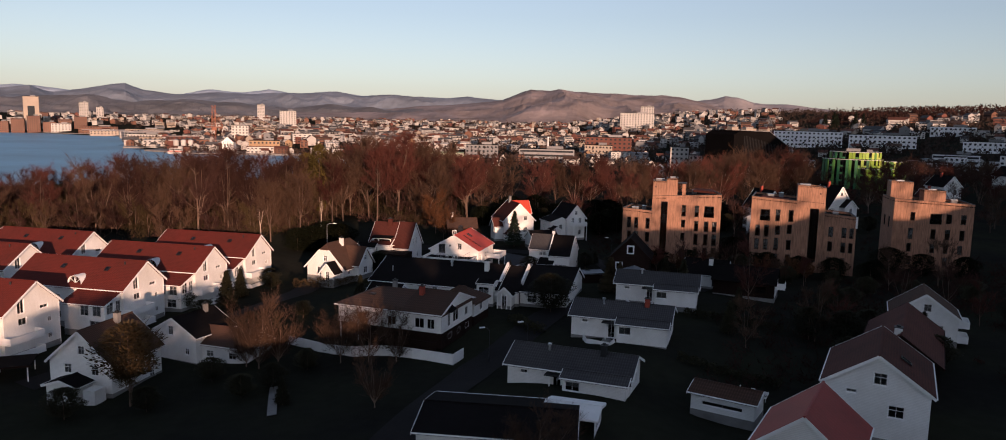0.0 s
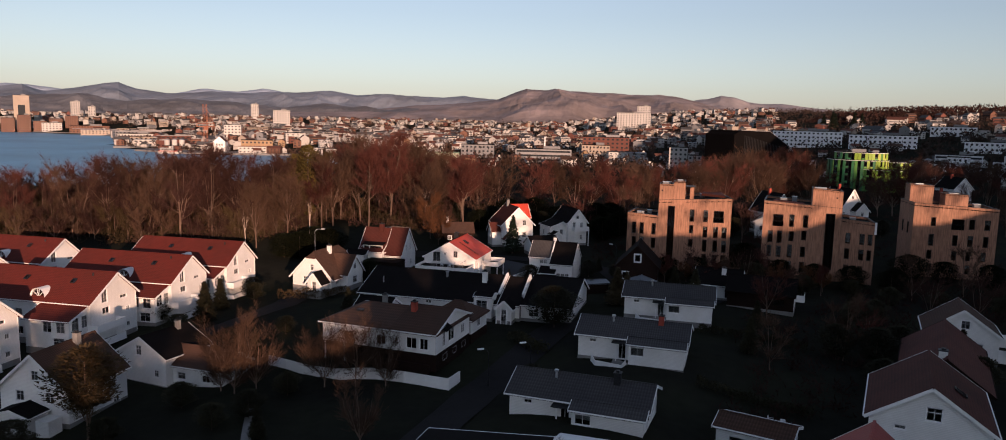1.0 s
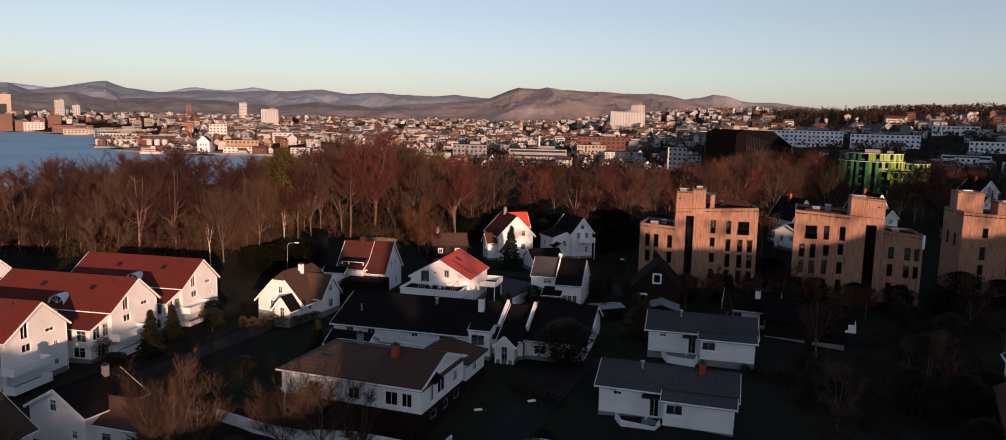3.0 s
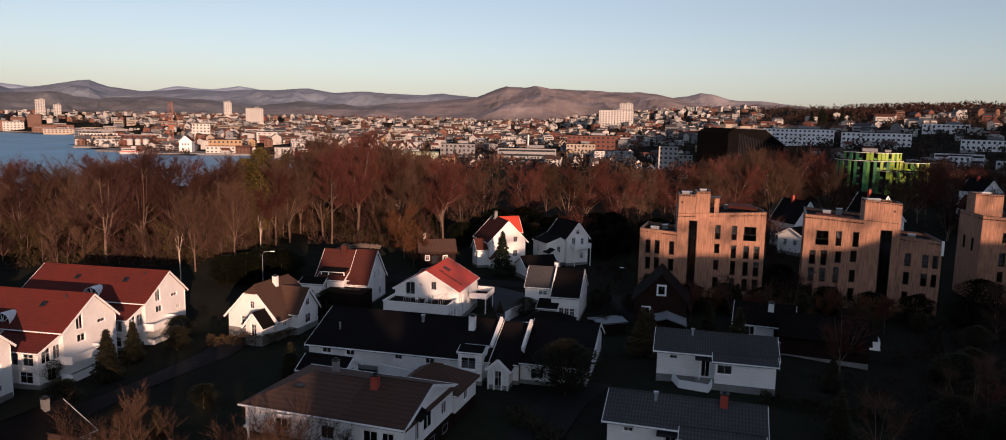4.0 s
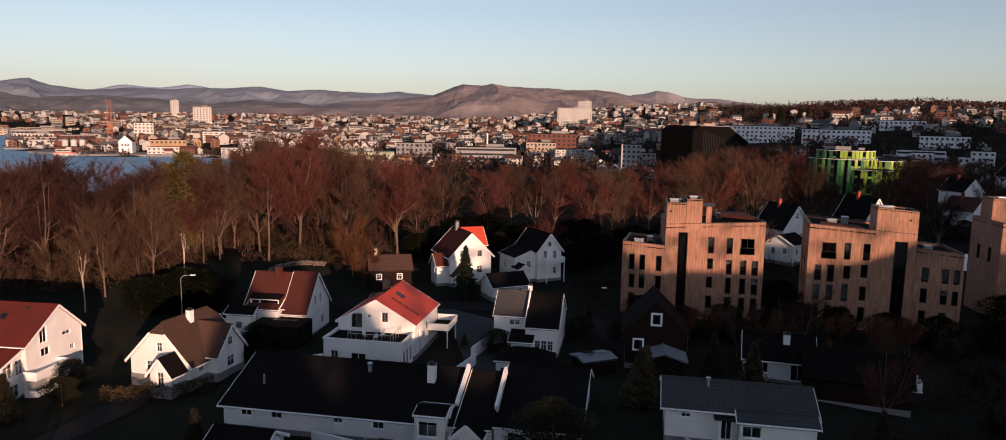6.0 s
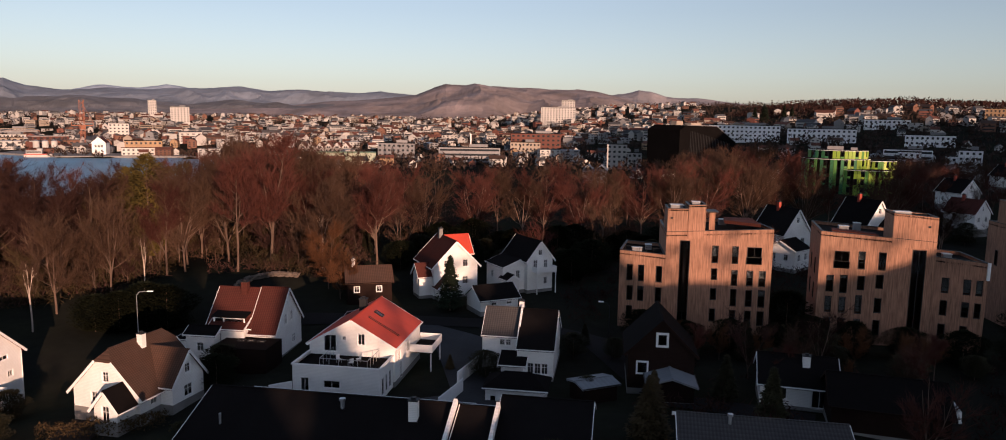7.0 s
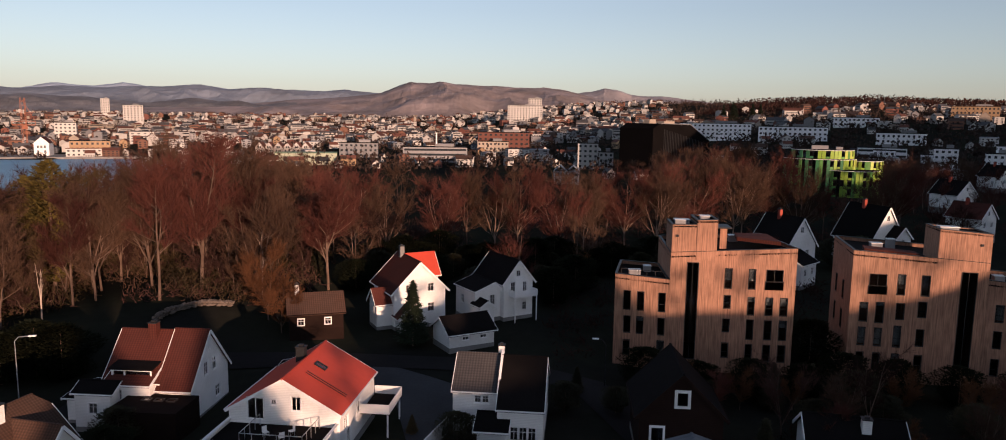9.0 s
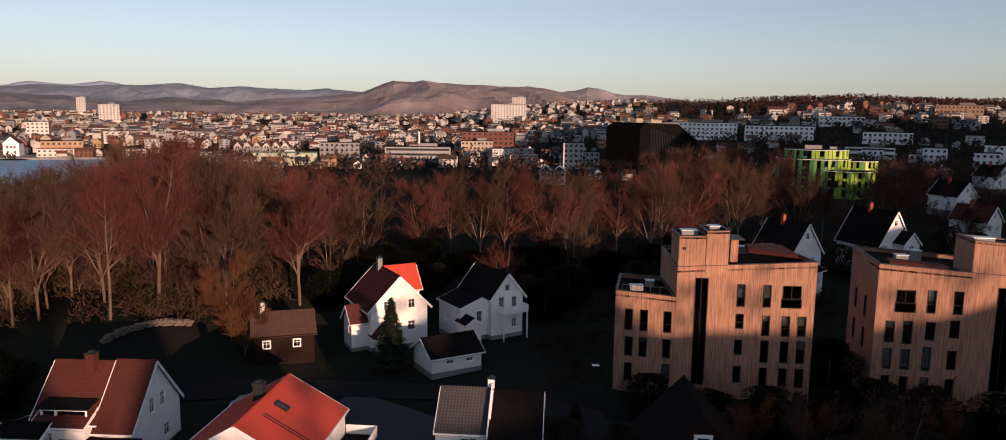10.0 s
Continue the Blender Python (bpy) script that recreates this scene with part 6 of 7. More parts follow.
def lamp(x, y, turn, h=8.0, reach=1.6, paint=BLACK_METAL):
    o = thing("street_lamp", x, y, ground_z(x, y), turn, "dark metal street lamp with a curved arm", "street lamp", "street lamps")
    part("pole", Shape().bar((0, 0, -0.2), (0, 0, h - 0.6), 0.14, sides=8, taper=0.6), paint, o)
    part("base", Shape().bar((0, 0, -0.2), (0, 0, 0.9), 0.22, sides=8), paint, o)
    part("arm", Shape().bar((0, 0, h - 0.6), (0.4, 0, h - 0.1), 0.09, sides=6).bar((0.4, 0, h - 0.1), (reach, 0, h), 0.09, sides=6), paint, o)
    part("lamp_head", Shape().box((reach + 0.3, 0, h), (0.8, 0.28, 0.14)), TRIM, o)


lamp(-42.6, 179.8, 0, 8.6, paint=METAL)
lamp(-12.5, 172, 10, 6.5, paint=METAL)
lamp(-1.5, 100.9, 200, 5.0, 0.8)
lamp(3.8, 101.5, 200, 5.0, 0.8)
lamp(26, 176, 160, 6.0, 1.0)

CAR_PAINT = mat("dark_car_paint", (0.0148, 0.0163, 0.0207), 0.25, 0.1, 1.0, 8.0, 0.0, spread=0.3)
SILVER = mat("silver_car_paint", (0.333, 0.34, 0.355), 0.3, 0.1, 1.0, 8.0, 0.0)
RUBBER = mat("tyre_rubber", (0.0148, 0.0148, 0.0148), 0.9, 0.2, 1.0, 8.0, 0.1)
def car(x, y, turn, paint, label):
    o = thing("car", x, y, ground_z(x, y) + 0.08, turn, label, "car", "parked cars")
    prof = [(-2.1, 0.3), (2.1, 0.3), (2.15, 0.75), (1.2, 0.95), (0.5, 1.42), (-1.0, 1.45), (-1.9, 0.98), (-2.15, 0.85)]
    s = Shape()
    for y0, y1, k in ((-0.88, 0.88, 1.0),):
        n = len(prof)
        s.v += [(a, y0 * (0.82 if b > 1.0 else 1), b) for a, b in prof] + [(a, y1 * (0.82 if b > 1.0 else 1), b) for a, b in prof]
        s.f += [tuple(range(n - 1, -1, -1)), tuple(range(n, 2 * n))] + [(i, (i + 1) % n, n + (i + 1) % n, n + i) for i in range(n)]
    part("body", s, paint, o)
    for sx in (0.86, -1.46):
        part("windscreen", Shape().poly([(sx + (0.28 if sx > 0 else -0.36), -0.68, 1.02), (sx + (0.28 if sx > 0 else -0.36), 0.68, 1.02), (sx + (-0.3 if sx > 0 else 0.4), 0.64, 1.40), (sx + (-0.3 if sx > 0 else 0.4), -0.64, 1.40)]), GLASS, o)
    for sy in (-0.80, 0.80):
        part("side_window", Shape().box((-0.25, sy, 1.17), (1.7, 0.06, 0.3)), GLASS, o)
        for wx in (-1.3, 1.3):
            w = part("wheel", Shape().bar((wx, sy - 0.02, 0.3), (wx, sy + 0.12 * (1 if sy > 0 else -1), 0.3), 0.62, sides=14), RUBBER, o)
            part("rim", Shape().bar((wx, sy, 0.3), (wx, sy + 0.14 * (1 if sy > 0 else -1), 0.3), 0.38, sides=10), METAL, w)


car(-20.5, 131.2, -20, CAR_PAINT, "dark parked car beside the long white house")
car(-13, 184, 15, SILVER, "silver car parked beside the red-roofed house")
car(11, 200.5, 25, CAR_PAINT, "dark car parked between the white houses")

# stone wall in the park
rng = random.Random(77)
o = thing("stone_wall", -34, 202, ground_z(-34, 202), 0, "low rough stone wall at the edge of the park", "wall")
STONES = []
for k in range(5):
    bm = bmesh.new()
    bmesh.ops.create_icosphere(bm, subdivisions=1, radius=0.5)
    for v in bm.verts:
        v.co = Vector((v.co.x * 1.25, v.co.y, v.co.z * 0.75)) * rng.uniform(0.8, 1.15)
    me = bpy.data.meshes.new("stone")
    bm.to_mesh(me)
    bm.free()
    me.materials.append(STONE)
    STONES.append(me)
for i in range(70):
    f = i / 70
    x, y = 9.5 * f, 6.5 * f - 2.2 * math.sin(math.pi * f) * -1
    for c in range(2):
        part("stone", STONES[rng.randrange(5)], None, o, m=pose(x + rng.uniform(-0.3, 0.3), y + rng.uniform(-0.4, 0.4), ground_z(-34 + x, 202 + y) - ground_z(-34, 202) + 0.15 + 0.42 * c, 0, 0, rng.uniform(0, 180)) @ Matrix.Scale(rng.uniform(0.6, 1.0), 4))

strip("garden_path", [(-30.5, 98), (-28.6, 91), (-26.6, 84)], 1.1, PLINTH, "pale straight garden path over a dark lawn", "path", 0.08)
# carport
o = thing("carport", -73.5, 101.5, -8.2, 22, "open carport with flat dark roof and white posts", "carport")
part("roof", Shape().box((0, 0, 2.75), (14, 5.6, 0.25)), BLACK_ROOF, o)
for x in (-6.6, -2.2, 2.2, 6.6):
    for y in (-2.5, 2.5):
        part("post", Shape().bar((x, y, -0.6), (x, y, 2.63), 0.14), TRIM, o)
part("fascia", Shape().box((0, -2.84, 2.72), (14.05, 0.06, 0.3)), DARK_TIMBER, o)
# garden furniture
def garden_chair(x, y, turn):
    o = thing("garden_chair", x, y, ground_z(x, y) + 0.05, turn, "white plastic garden chair on a dark lawn", "chair", "white garden chairs")
    part("seat", Shape().box((0, 0, 0.43), (0.5, 0.5, 0.05)), TRIM, o)
    part("backrest", Shape().box((0, 0.25, 0.72), (0.5, 0.05, 0.5), Matrix.Rotation(-0.15, 4, "X")), TRIM, o)
    for a in (-0.22, 0.22):
        part("armrest", Shape().box((a, 0, 0.66), (0.05, 0.5, 0.04)), TRIM, o)
        for b in (-0.22, 0.22):
            part("leg", Shape().bar((a, b, -0.06), (a, b, 0.42), 0.045), TRIM, o)


for x, y, t in ((30.2, 88.6, 20), (31.8, 90.2, 150), (32.4, 88.2, 250), (30.6, 90.6, 60)):
    garden_chair(x, y, t)
o = thing("garden_table", 31.2, 89.4, ground_z(31.2, 89.4) + 0.05, 15, "round white garden table among chairs", "table")
part("tabletop", Shape().bar((0, 0, 0.70), (0, 0, 0.74), 1.2, sides=18), TRIM, o)
part("leg", Shape().bar((0, 0, -0.06), (0, 0, 0.70), 0.1, sides=8), TRIM, o)
# terrace furniture on the house with the bright red roof: stands on the roof terrace
for dx, dy, turn in ((-8.6, 0.6, 40), (-9.4, -1.2, 200), (-8.0, -1.6, 300)):
    w = pose(-8.9, 165.3, -2.6, 0, 0, 75) @ Vector((dx, dy, 3.5))
    o = thing("terrace_chair", w.x, w.y, w.z, turn, "pale folding chair on the roof terrace", "chair", "terrace chairs")
    part("seat", Shape().box((0, 0, 0.43), (0.48, 0.48, 0.05)), TRIM, o)
    part("backrest", Shape().box((0, 0.24, 0.7), (0.48, 0.05, 0.5)), TRIM, o)
    for a in (-0.2, 0.2):
        for b in (-0.2, 0.2):
            part("leg", Shape().bar((a, b, 0), (a, b, 0.42), 0.04), METAL, o)

# ---------- the town beyond the water ----------
FACADES = [mat("town_white_render", (0.444, 0.429, 0.407), 0.8, 0.15, 0.05, 0.6, 0.0, spread=0.15), mat("town_cream_render", (0.326, 0.274, 0.222), 0.8, 0.15, 0.05, 0.6, 0.0, spread=0.15),
           mat("town_red_boards", (0.148, 0.0629, 0.0481), 0.8, 0.2, 0.05, 0.6, 0.0, spread=0.2), mat("town_grey_render", (0.222, 0.222, 0.229), 0.8, 0.15, 0.05, 0.6, 0.0, spread=0.2),
           mat("town_ochre_render", (0.296, 0.2, 0.118), 0.8, 0.15, 0.05, 0.6, 0.0, spread=0.15), mat("town_brown_brick", (0.163, 0.0851, 0.0592), 0.85, 0.2, 0.05, 0.6, 0.0, spread=0.2)]
ROOFS = [mat("town_red_tiles", (0.126, 0.0555, 0.0407), 0.85, 0.25, 0.05, 0.6, 0.0, spread=0.25), mat("town_grey_slates", (0.074, 0.074, 0.0777), 0.85, 0.25, 0.05, 0.6, 0.0, spread=0.25), mat("town_brown_tiles", (0.0888, 0.0555, 0.0429), 0.85, 0.25, 0.05, 0.6, 0.0, spread=0.25)]
DARK_WIN = mat("dark_far_glazing", (0.03, 0.035, 0.04), 0.15, 0.2, 0.5, 2.0, 0.0)


def slabs_windows(parent, L, W, z0, floors, fh, cols, material=DARK_WIN, band=False, sides="SNEW"):
    """Rows of windows on the faces of a box of length L and width W: one mesh a storey and face."""
    for f in range(floors):
        z = z0 + f * fh + fh * 0.52
        s = Shape()
        for key in sides:
            n = cols if key in "SN" else max(2, int(cols * W / L))
            span = L if key in "SN" else W
            for i in range(1 if band else n):
                u = 0 if band else -span / 2 + span * (i + 0.5) / n
                w = span * 0.96 if band else span / n * 0.45
                if key == "S":
                    s.box((u, -W / 2, z), (w, 0.14, fh * 0.42))
                elif key == "N":
                    s.box((u, W / 2, z), (w, 0.14, fh * 0.5))
                elif key == "E":
                    s.box((L / 2, u, z), (0.14, w, fh * 0.5))
                else:
                    s.box((-L / 2, u, z), (0.14, w, fh * 0.5))
        tagged(part("glazing", s, material, parent), kind="stuff")


def office(x, y, ang, L, W, H, wall, label, floors=None, band=False, z=None, flat=BLACK_ROOF, name="office_building", cols=None, plant_room=True):
    o = thing(name, x, y, ground_z(x, y) - 0.3 if z is None else z, ang, label, "building")
    part("wall", Shape().box((0, 0, H / 2 - 2), (L, W, H + 4)), wall, o)
    part("roof", Shape().box((0, 0, H + 0.15), (L + 0.5, W + 0.5, 0.5)), flat, o)
    if plant_room:
        part("roof_plant", Shape().box((L * 0.15, 0, H + 1.4), (L * 0.3, W * 0.4, 2.2)), FACADES[3], o)
    fl = floors or max(2, int(H / 3.3))
    slabs_windows(o, L, W, 0.4, fl, (H - 0.6) / fl, cols or max(3, int(L / 4)), band=band)
    return o


office(249, 1428, -12, 62, 22, 30, FACADES[0], "white hospital tower block with stepped wings", z=18, cols=12)
office(268, 1432, -12, 24, 20, 43, FACADES[0], "white high-rise of the hospital", z=18, cols=5)
office(-372, 1294, 18, 27, 16, 24, FACADES[0], "pale slab high-rise over the town", z=13)
office(-552, 1710, 18, 16, 14, 30, FACADES[0], "pale tower block on the horizon", z=22)
office(-925, 1660, 30, 18, 14, 30, FACADES[0], "pale tower block standing on the horizon", z=18)
office(-898, 1675, 30, 14, 14, 20, FACADES[0], "pale tower block on the horizon", z=18)
office(-58, 662, 4, 44, 16, 9, mat("pale_green_sheet_cladding", (0.37, 0.407, 0.311), 0.7, 0.15, 0.1, 0.6, 0.0), "low hall with pale green metal walls", floors=1, cols=2, flat=mat("green_roof_sheets", (0.148, 0.222, 0.141), 0.7, 0.15, 0.1, 0.6, 0.0), plant_room=False)
o = office(37, 662, -3, 48, 14, 11.5, FACADES[3], "glazed office building with long window bands", floors=3, band=True)
part("roof_mast", Shape().bar((1, 0, 11), (1, 0, 22), 1.2, sides=6), TRIM, o)
office(-21, 702, -2, 30, 12, 12, FACADES[3], "grey office building with window rows", cols=8)
office(101, 734, -9, 44, 16, 19, FACADES[2], "red brick town block with window rows", cols=10)
office(90, 722, -9, 26, 10, 12, FACADES[1], "cream town block with window rows", cols=8)
for k in range(6):
    o = thing("warehouse", -101 + k * 7.2, 732 + k * 1.0, ground_z(-90, 733), 85, "white gabled wooden warehouse in a row", "warehouse", "white gabled warehouses")
    part("wall", Shape().poly([(-6, -3.3, -3), (-6, 3.3, -3), (-6, 3.3, 7), (-6, 0, 11), (-6, -3.3, 7)][::-1]).box((0, 0, 2), (12, 6.6, 10)), FACADES[0], o)
    part("roof", Shape().slab([(-6.3, -3.7, 6.8), (6, -3.7, 6.8), (6, 0, 11.3), (-6.3, 0, 11.3)], 0.3).slab([(6, 3.7, 6.8), (-6.3, 3.7, 6.8), (-6.3, 0, 11.3), (6, 0, 11.3)], 0.3), ROOFS[0], o)
    s = Shape()
    for z in (1, 4, 7):
        for u in (-1.6, 1.6):
            s.box((-6.05, u * (1 if z < 7 else 0.5), z), (0.12, 1.0, 1.6))
    tagged(part("glazing", s, DARK_WIN, o), kind="stuff")

# big dark hall with slanted end
o = thing("dark_hall", 175, 552, ground_z(175, 552), 28, "big black-clad hall with slanted end wall", "hall")
BLACK_CLAD = mat("black_matt_cladding", (0.0074, 0.00666, 0.00666), 0.95, 0.2, 0.1, 0.6, 0.1, gloss=0.0)
s = Shape()
prof = [(-24, -4), (30, -4), (30, 21), (10, 31.5), (-18, 32), (-24, 29)]
n = len(prof)
s.v += [(a, -14, b) for a, b in prof] + [(a, 14, b) for a, b in prof]
s.f += [tuple(range(n)), tuple(range(2 * n - 1, n - 1, -1))] + [(j, i, n + i, n + j) for i in range(n) for j in ((i + 1) % n,)]
part("wall", s, BLACK_CLAD, o)
part("roof_edge", Shape().bar((-18, -14.2, 32.1), (10, -14.2, 31.6), 0.4).bar((10, -14.2, 31.6), (30, -14.2, 21.1), 0.3), FACADES[3], o)
s = Shape()
for i in range(26):
    s.box((-14 + i * 1.5, -14.05, 16 + 0.12 * (i % 3)), (0.35, 0.24, 25 - 0.65 * i))
tagged(part("facade_rib", s, BLACK_METAL, o), kind="stuff")
part("roof_plant", Shape().box((-12, 0, 33), (6, 5, 3.0)).box((6, 2, 32.4), (10, 5, 2)), FACADES[1], o)
office(140, 602, -14, 14, 12, 18, FACADES[0], "white stepped town house block", cols=4)
office(152, 598, -14, 10, 10, 12, FACADES[0], "white stepped town house block", cols=3)
for k in range(2):
    o = thing("town_house", 94 + k * 7, 490 - k * 2, ground_z(98, 488), 75, "blue-grey glazed gable house", "house")
    part("wall", Shape().box((0, 0, 2.5), (12, 6.4, 9)), FACADES[3], o)
    part("roof", Shape().slab([(-6.3, -3.5, 6.9), (6, -3.5, 6.9), (6, 0, 10), (-6.3, 0, 10)], 0.3).slab([(6, 3.5, 6.9), (-6.3, 3.5, 6.9), (-6.3, 0, 10), (6, 0, 10)], 0.3), GREY_ROOF, o)
    slabs_windows(o, 12, 6.4, 0.5, 2, 3, 3)
SLOPE_WHITE = mat("bright_white_render", (0.78, 0.78, 0.80), 0.7, 0.1, 0.05, 0.6, 0.0, spread=0.08)
office(296, 738, -25, 62, 14, 15, SLOPE_WHITE, "long pale grey slab building on the slope", cols=16)
office(350, 700, -28, 56, 12, 12, SLOPE_WHITE, "long pale grey slab building on the slope", cols=14)
office(333, 555, -34, 30, 12, 11, SLOPE_WHITE, "white terraced apartment house", cols=8, band=True)
for k in range(9):
    office(300 + k * 14 + (k % 3) * 6, 520 - k * 8 + (k % 2) * 22, -38, 13, 11, 9 + (k % 3) * 2.5, SLOPE_WHITE, "white stepped apartment house on the slope", cols=4, name="apartment_building", plant_room=k % 2 == 0)
office(594, 778, -40, 42, 14, 13, FACADES[4], "yellow ochre institution building on the hill", cols=12)
office(450, 760, -30, 40, 14, 9, SLOPE_WHITE, "long white building on the slope", cols=10)
office(410, 640, -35, 36, 12, 9, SLOPE_WHITE, "long grey building on the slope", cols=10)

# harbour
office(-850, 1356, 33, 24, 18, 62, FACADES[1], "tall pale concrete grain silo tower by the harbour", floors=1, z=-9, cols=1)
for k in range(6):
    office(-860 + k * 22, 1290 + k * 9, 25, 20, 14, 18 + (k % 3) * 5, FACADES[5], "brown brick harbour apartment block", z=-9, cols=6)
office(-770, 1310, 25, 30, 14, 16, FACADES[0], "white hall beside the harbour", z=-9, cols=6)
office(-700, 1300, 20, 60, 14, 12, FACADES[5], "long brown harbour warehouse", z=-8.5, cols=14)
office(-600, 1260, 15, 60, 14, 10, FACADES[1], "long pale harbour warehouse", z=-8.5, cols=14)
office(-480, 1010, 10, 46, 14, 9, FACADES[0], "low pale quay building", z=-8.5, cols=12)
office(-331, 944, 15, 20, 14, 22, FACADES[0], "pale block behind the shipyard", z=-6, cols=5)
office(-245, 768, 18, 30, 12, 13, FACADES[4], "orange quay building with flat roof", z=-9, cols=8)
office(-244, 757, 18, 30, 5, 7, FACADES[0], "low white quay building with red roof", z=-9, cols=8, flat=ROOFS[0], plant_room=False)
o = thing("boathouse", -282, 770, -9.2, 100, "white gabled boathouse with red roof on the quay", "boathouse")
volume(o, 16, 11, 0, 11, 16, DARK_RED, holes={"W": [(-2.5, 7, 1.6, 2.2), (0, 7, 1.6, 2.2), (2.5, 7, 1.6, 2.2), (-2.5, 3, 1.6, 2.2), (2.5, 3, 1.6, 2.2)]})
for k in range(3):
    o = thing("storage_tank", -340 + k * 6.5, 779 + k * 2.4, -9.0, 0, "pale steel storage tank on the quay", "tank", "quay tanks")
    part("tank_wall", Shape().bar((0, 0, -0.5), (0, 0, 11), 5.2, sides=16), FACADES[0], o)
    part("tank_roof", Shape().bar((0, 0, 11), (0, 0, 12.2), 5.2, sides=16, taper=0.2), GREY_ROOF, o)
office(-332, 772, 20, 18, 8, 5, ROOFS[0], "low red shed on the quay", z=-9, plant_room=False)
s = Shape()
s.slab([(x, y, -8.4) for x, y in ((-372, 776), (-300, 735), (-205, 752), (-150, 690), (-90, 640), (-90, 900), (-372, 860))], 3)
quay = new("quay", s.mesh("quay", PLINTH))
tagged(quay, "grey concrete quay at the water's edge", "quay", kind="structure")
for k, (x, y, L, mt) in enumerate(((-640, 1235, 70, 1), (-560, 1150, 50, 0), (-505, 1060, 60, 3), (-455, 960, 40, 0), (-430, 900, 36, 1), (-520, 1120, 40, 5), (-400, 866, 30, 0), (-345, 850, 40, 5), (-385, 900, 34, 2), (-690, 1290, 60, 5))):
    office(x, y, 25 + (k % 3) * 8, L, 13, 7 + (k % 3) * 2, FACADES[mt], "long low pale harbour shed", z=-8.6, cols=int(L / 5), name="harbour_shed", plant_room=False, flat=(GREY_ROOF, ROOFS[2], FACADES[0])[k % 3])
s = Shape()
s.slab([(x, y, -8.3) for x, y in ((-420, 828), (-560, 1128), (-640, 1236), (-930, 1364), (-900, 1420), (-620, 1290), (-520, 1130), (-380, 850))], 3)
tagged(new("quay", s.mesh("quay", PLINTH)), "long grey concrete quay on the far shore", "quay", kind="structure")
o = thing("ferry", -322, 741, -10, 12, "white ferry with a red band at the quay", "boat")
part("hull", Shape().slab([(-9, -2.4, 2.2), (8, -2.4, 2.2), (11.5, 0, 2.6), (8, 2.4, 2.2), (-9, 2.4, 2.2)], 3.0), FACADES[0], o)
part("red_band", Shape().box((-0.5, 0, 2.5), (17, 4.9, 0.7)), BRIGHT_RED, o)
part("deckhouse", Shape().box((-1.5, 0, 4.2), (12, 4.0, 2.8)).box((2.5, 0, 6.4), (4, 3.2, 1.8)), FACADES[0], o)
part("window_strip", Shape().box((-1.5, -2.02, 4.4), (11, 0.1, 0.9)), DARK_WIN, o)
CRANE = mat("orange_crane_paint", (0.311, 0.126, 0.074), 0.5, 0.2, 0.3, 2.0, 0.0)
o = thing("harbour_crane", -306, 793, -9, 40, "orange lattice harbour crane", "crane")
s = Shape()
for sx, sy in ((-1.6, -1.6), (1.6, -1.6), (1.6, 1.6), (-1.6, 1.6)):
    s.bar((sx, sy, 0), (sx, sy, 48), 0.26)
for z in range(0, 48, 4):
    s.bar((-1.6, -1.6, z), (1.6, -1.6, z + 4), 0.18)
    s.bar((1.6, 1.6, z), (1.6, -1.6, z + 4), 0.18)
part("mast", s, CRANE, o)
part("jib", Shape().bar((-9, 0, 25), (9, 0, 25), 0.8).bar((-9, 0, 28), (9, 0, 28), 0.4).bar((-9, 0, 25), (-9, 0, 28), 0.4).bar((9, 0, 25), (9, 0, 28), 0.4).bar((0, 0, 46), (9, 0, 28), 0.25), CRANE, o)
part("cab", Shape().box((0, 0, 23), (4.2, 4.2, 3)), CRANE, o)

# houses of the town
def town_house(L, W, H, R, wall, roof):
    o = thing("town_house", 0, 0, 0, 0, "small gabled town house with tiled roof", "house", "gabled town houses")
    s = Shape()
    hl, hw = L / 2, W / 2
    s.poly([(-hl, -hw, -3), (hl, -hw, -3), (hl, -hw, H), (-hl, -hw, H)]).poly([(hl, hw, -3), (-hl, hw, -3), (-hl, hw, H), (hl, hw, H)])
    s.poly([(hl, -hw, -3), (hl, hw, -3), (hl, hw, H), (hl, 0, R), (hl, -hw, H)]).poly([(-hl, hw, -3), (-hl, -hw, -3), (-hl, -hw, H), (-hl, 0, R), (-hl, hw, H)])
    part("wall", s, wall, o)
    part("roof", Shape().slab([(-hl - 0.3, -hw - 0.4, H - 0.1), (hl + 0.3, -hw - 0.4, H - 0.1), (hl + 0.3, 0, R + 0.25), (-hl - 0.3, 0, R + 0.25)], 0.25).slab([(hl + 0.3, hw + 0.4, H - 0.1), (-hl - 0.3, hw + 0.4, H - 0.1), (-hl - 0.3, 0, R + 0.25), (hl + 0.3, 0, R + 0.25)], 0.25), roof, o)
    slabs_windows(o, L, W, 0.2, max(1, int(H / 2.9)), 2.9, 4)
    return o


PROTO = [town_house(11, 8, 5.5, 8.8, FACADES[0], ROOFS[0]), town_house(9, 8, 5.8, 9.2, FACADES[0], ROOFS[1]), town_house(14, 9, 6, 9.5, FACADES[1], ROOFS[0]), town_house(12, 8, 5.5, 8.5, FACADES[2], ROOFS[1]),
         town_house(18, 11, 9, 12.5, FACADES[0], ROOFS[2]), town_house(22, 12, 12, 13.5, FACADES[3], ROOFS[1]), town_house(16, 10, 8.5, 12, FACADES[4], ROOFS[0]), town_house(20, 12, 9, 12, FACADES[5], ROOFS[0]), town_house(26, 14, 13, 13.4, FACADES[0], ROOFS[1]), town_house(18, 12, 10, 10.3, FACADES[0], GREY_ROOF), town_house(34, 13, 9, 9.4, FACADES[3], GREY_ROOF)]
rng = random.Random(21)
town = []
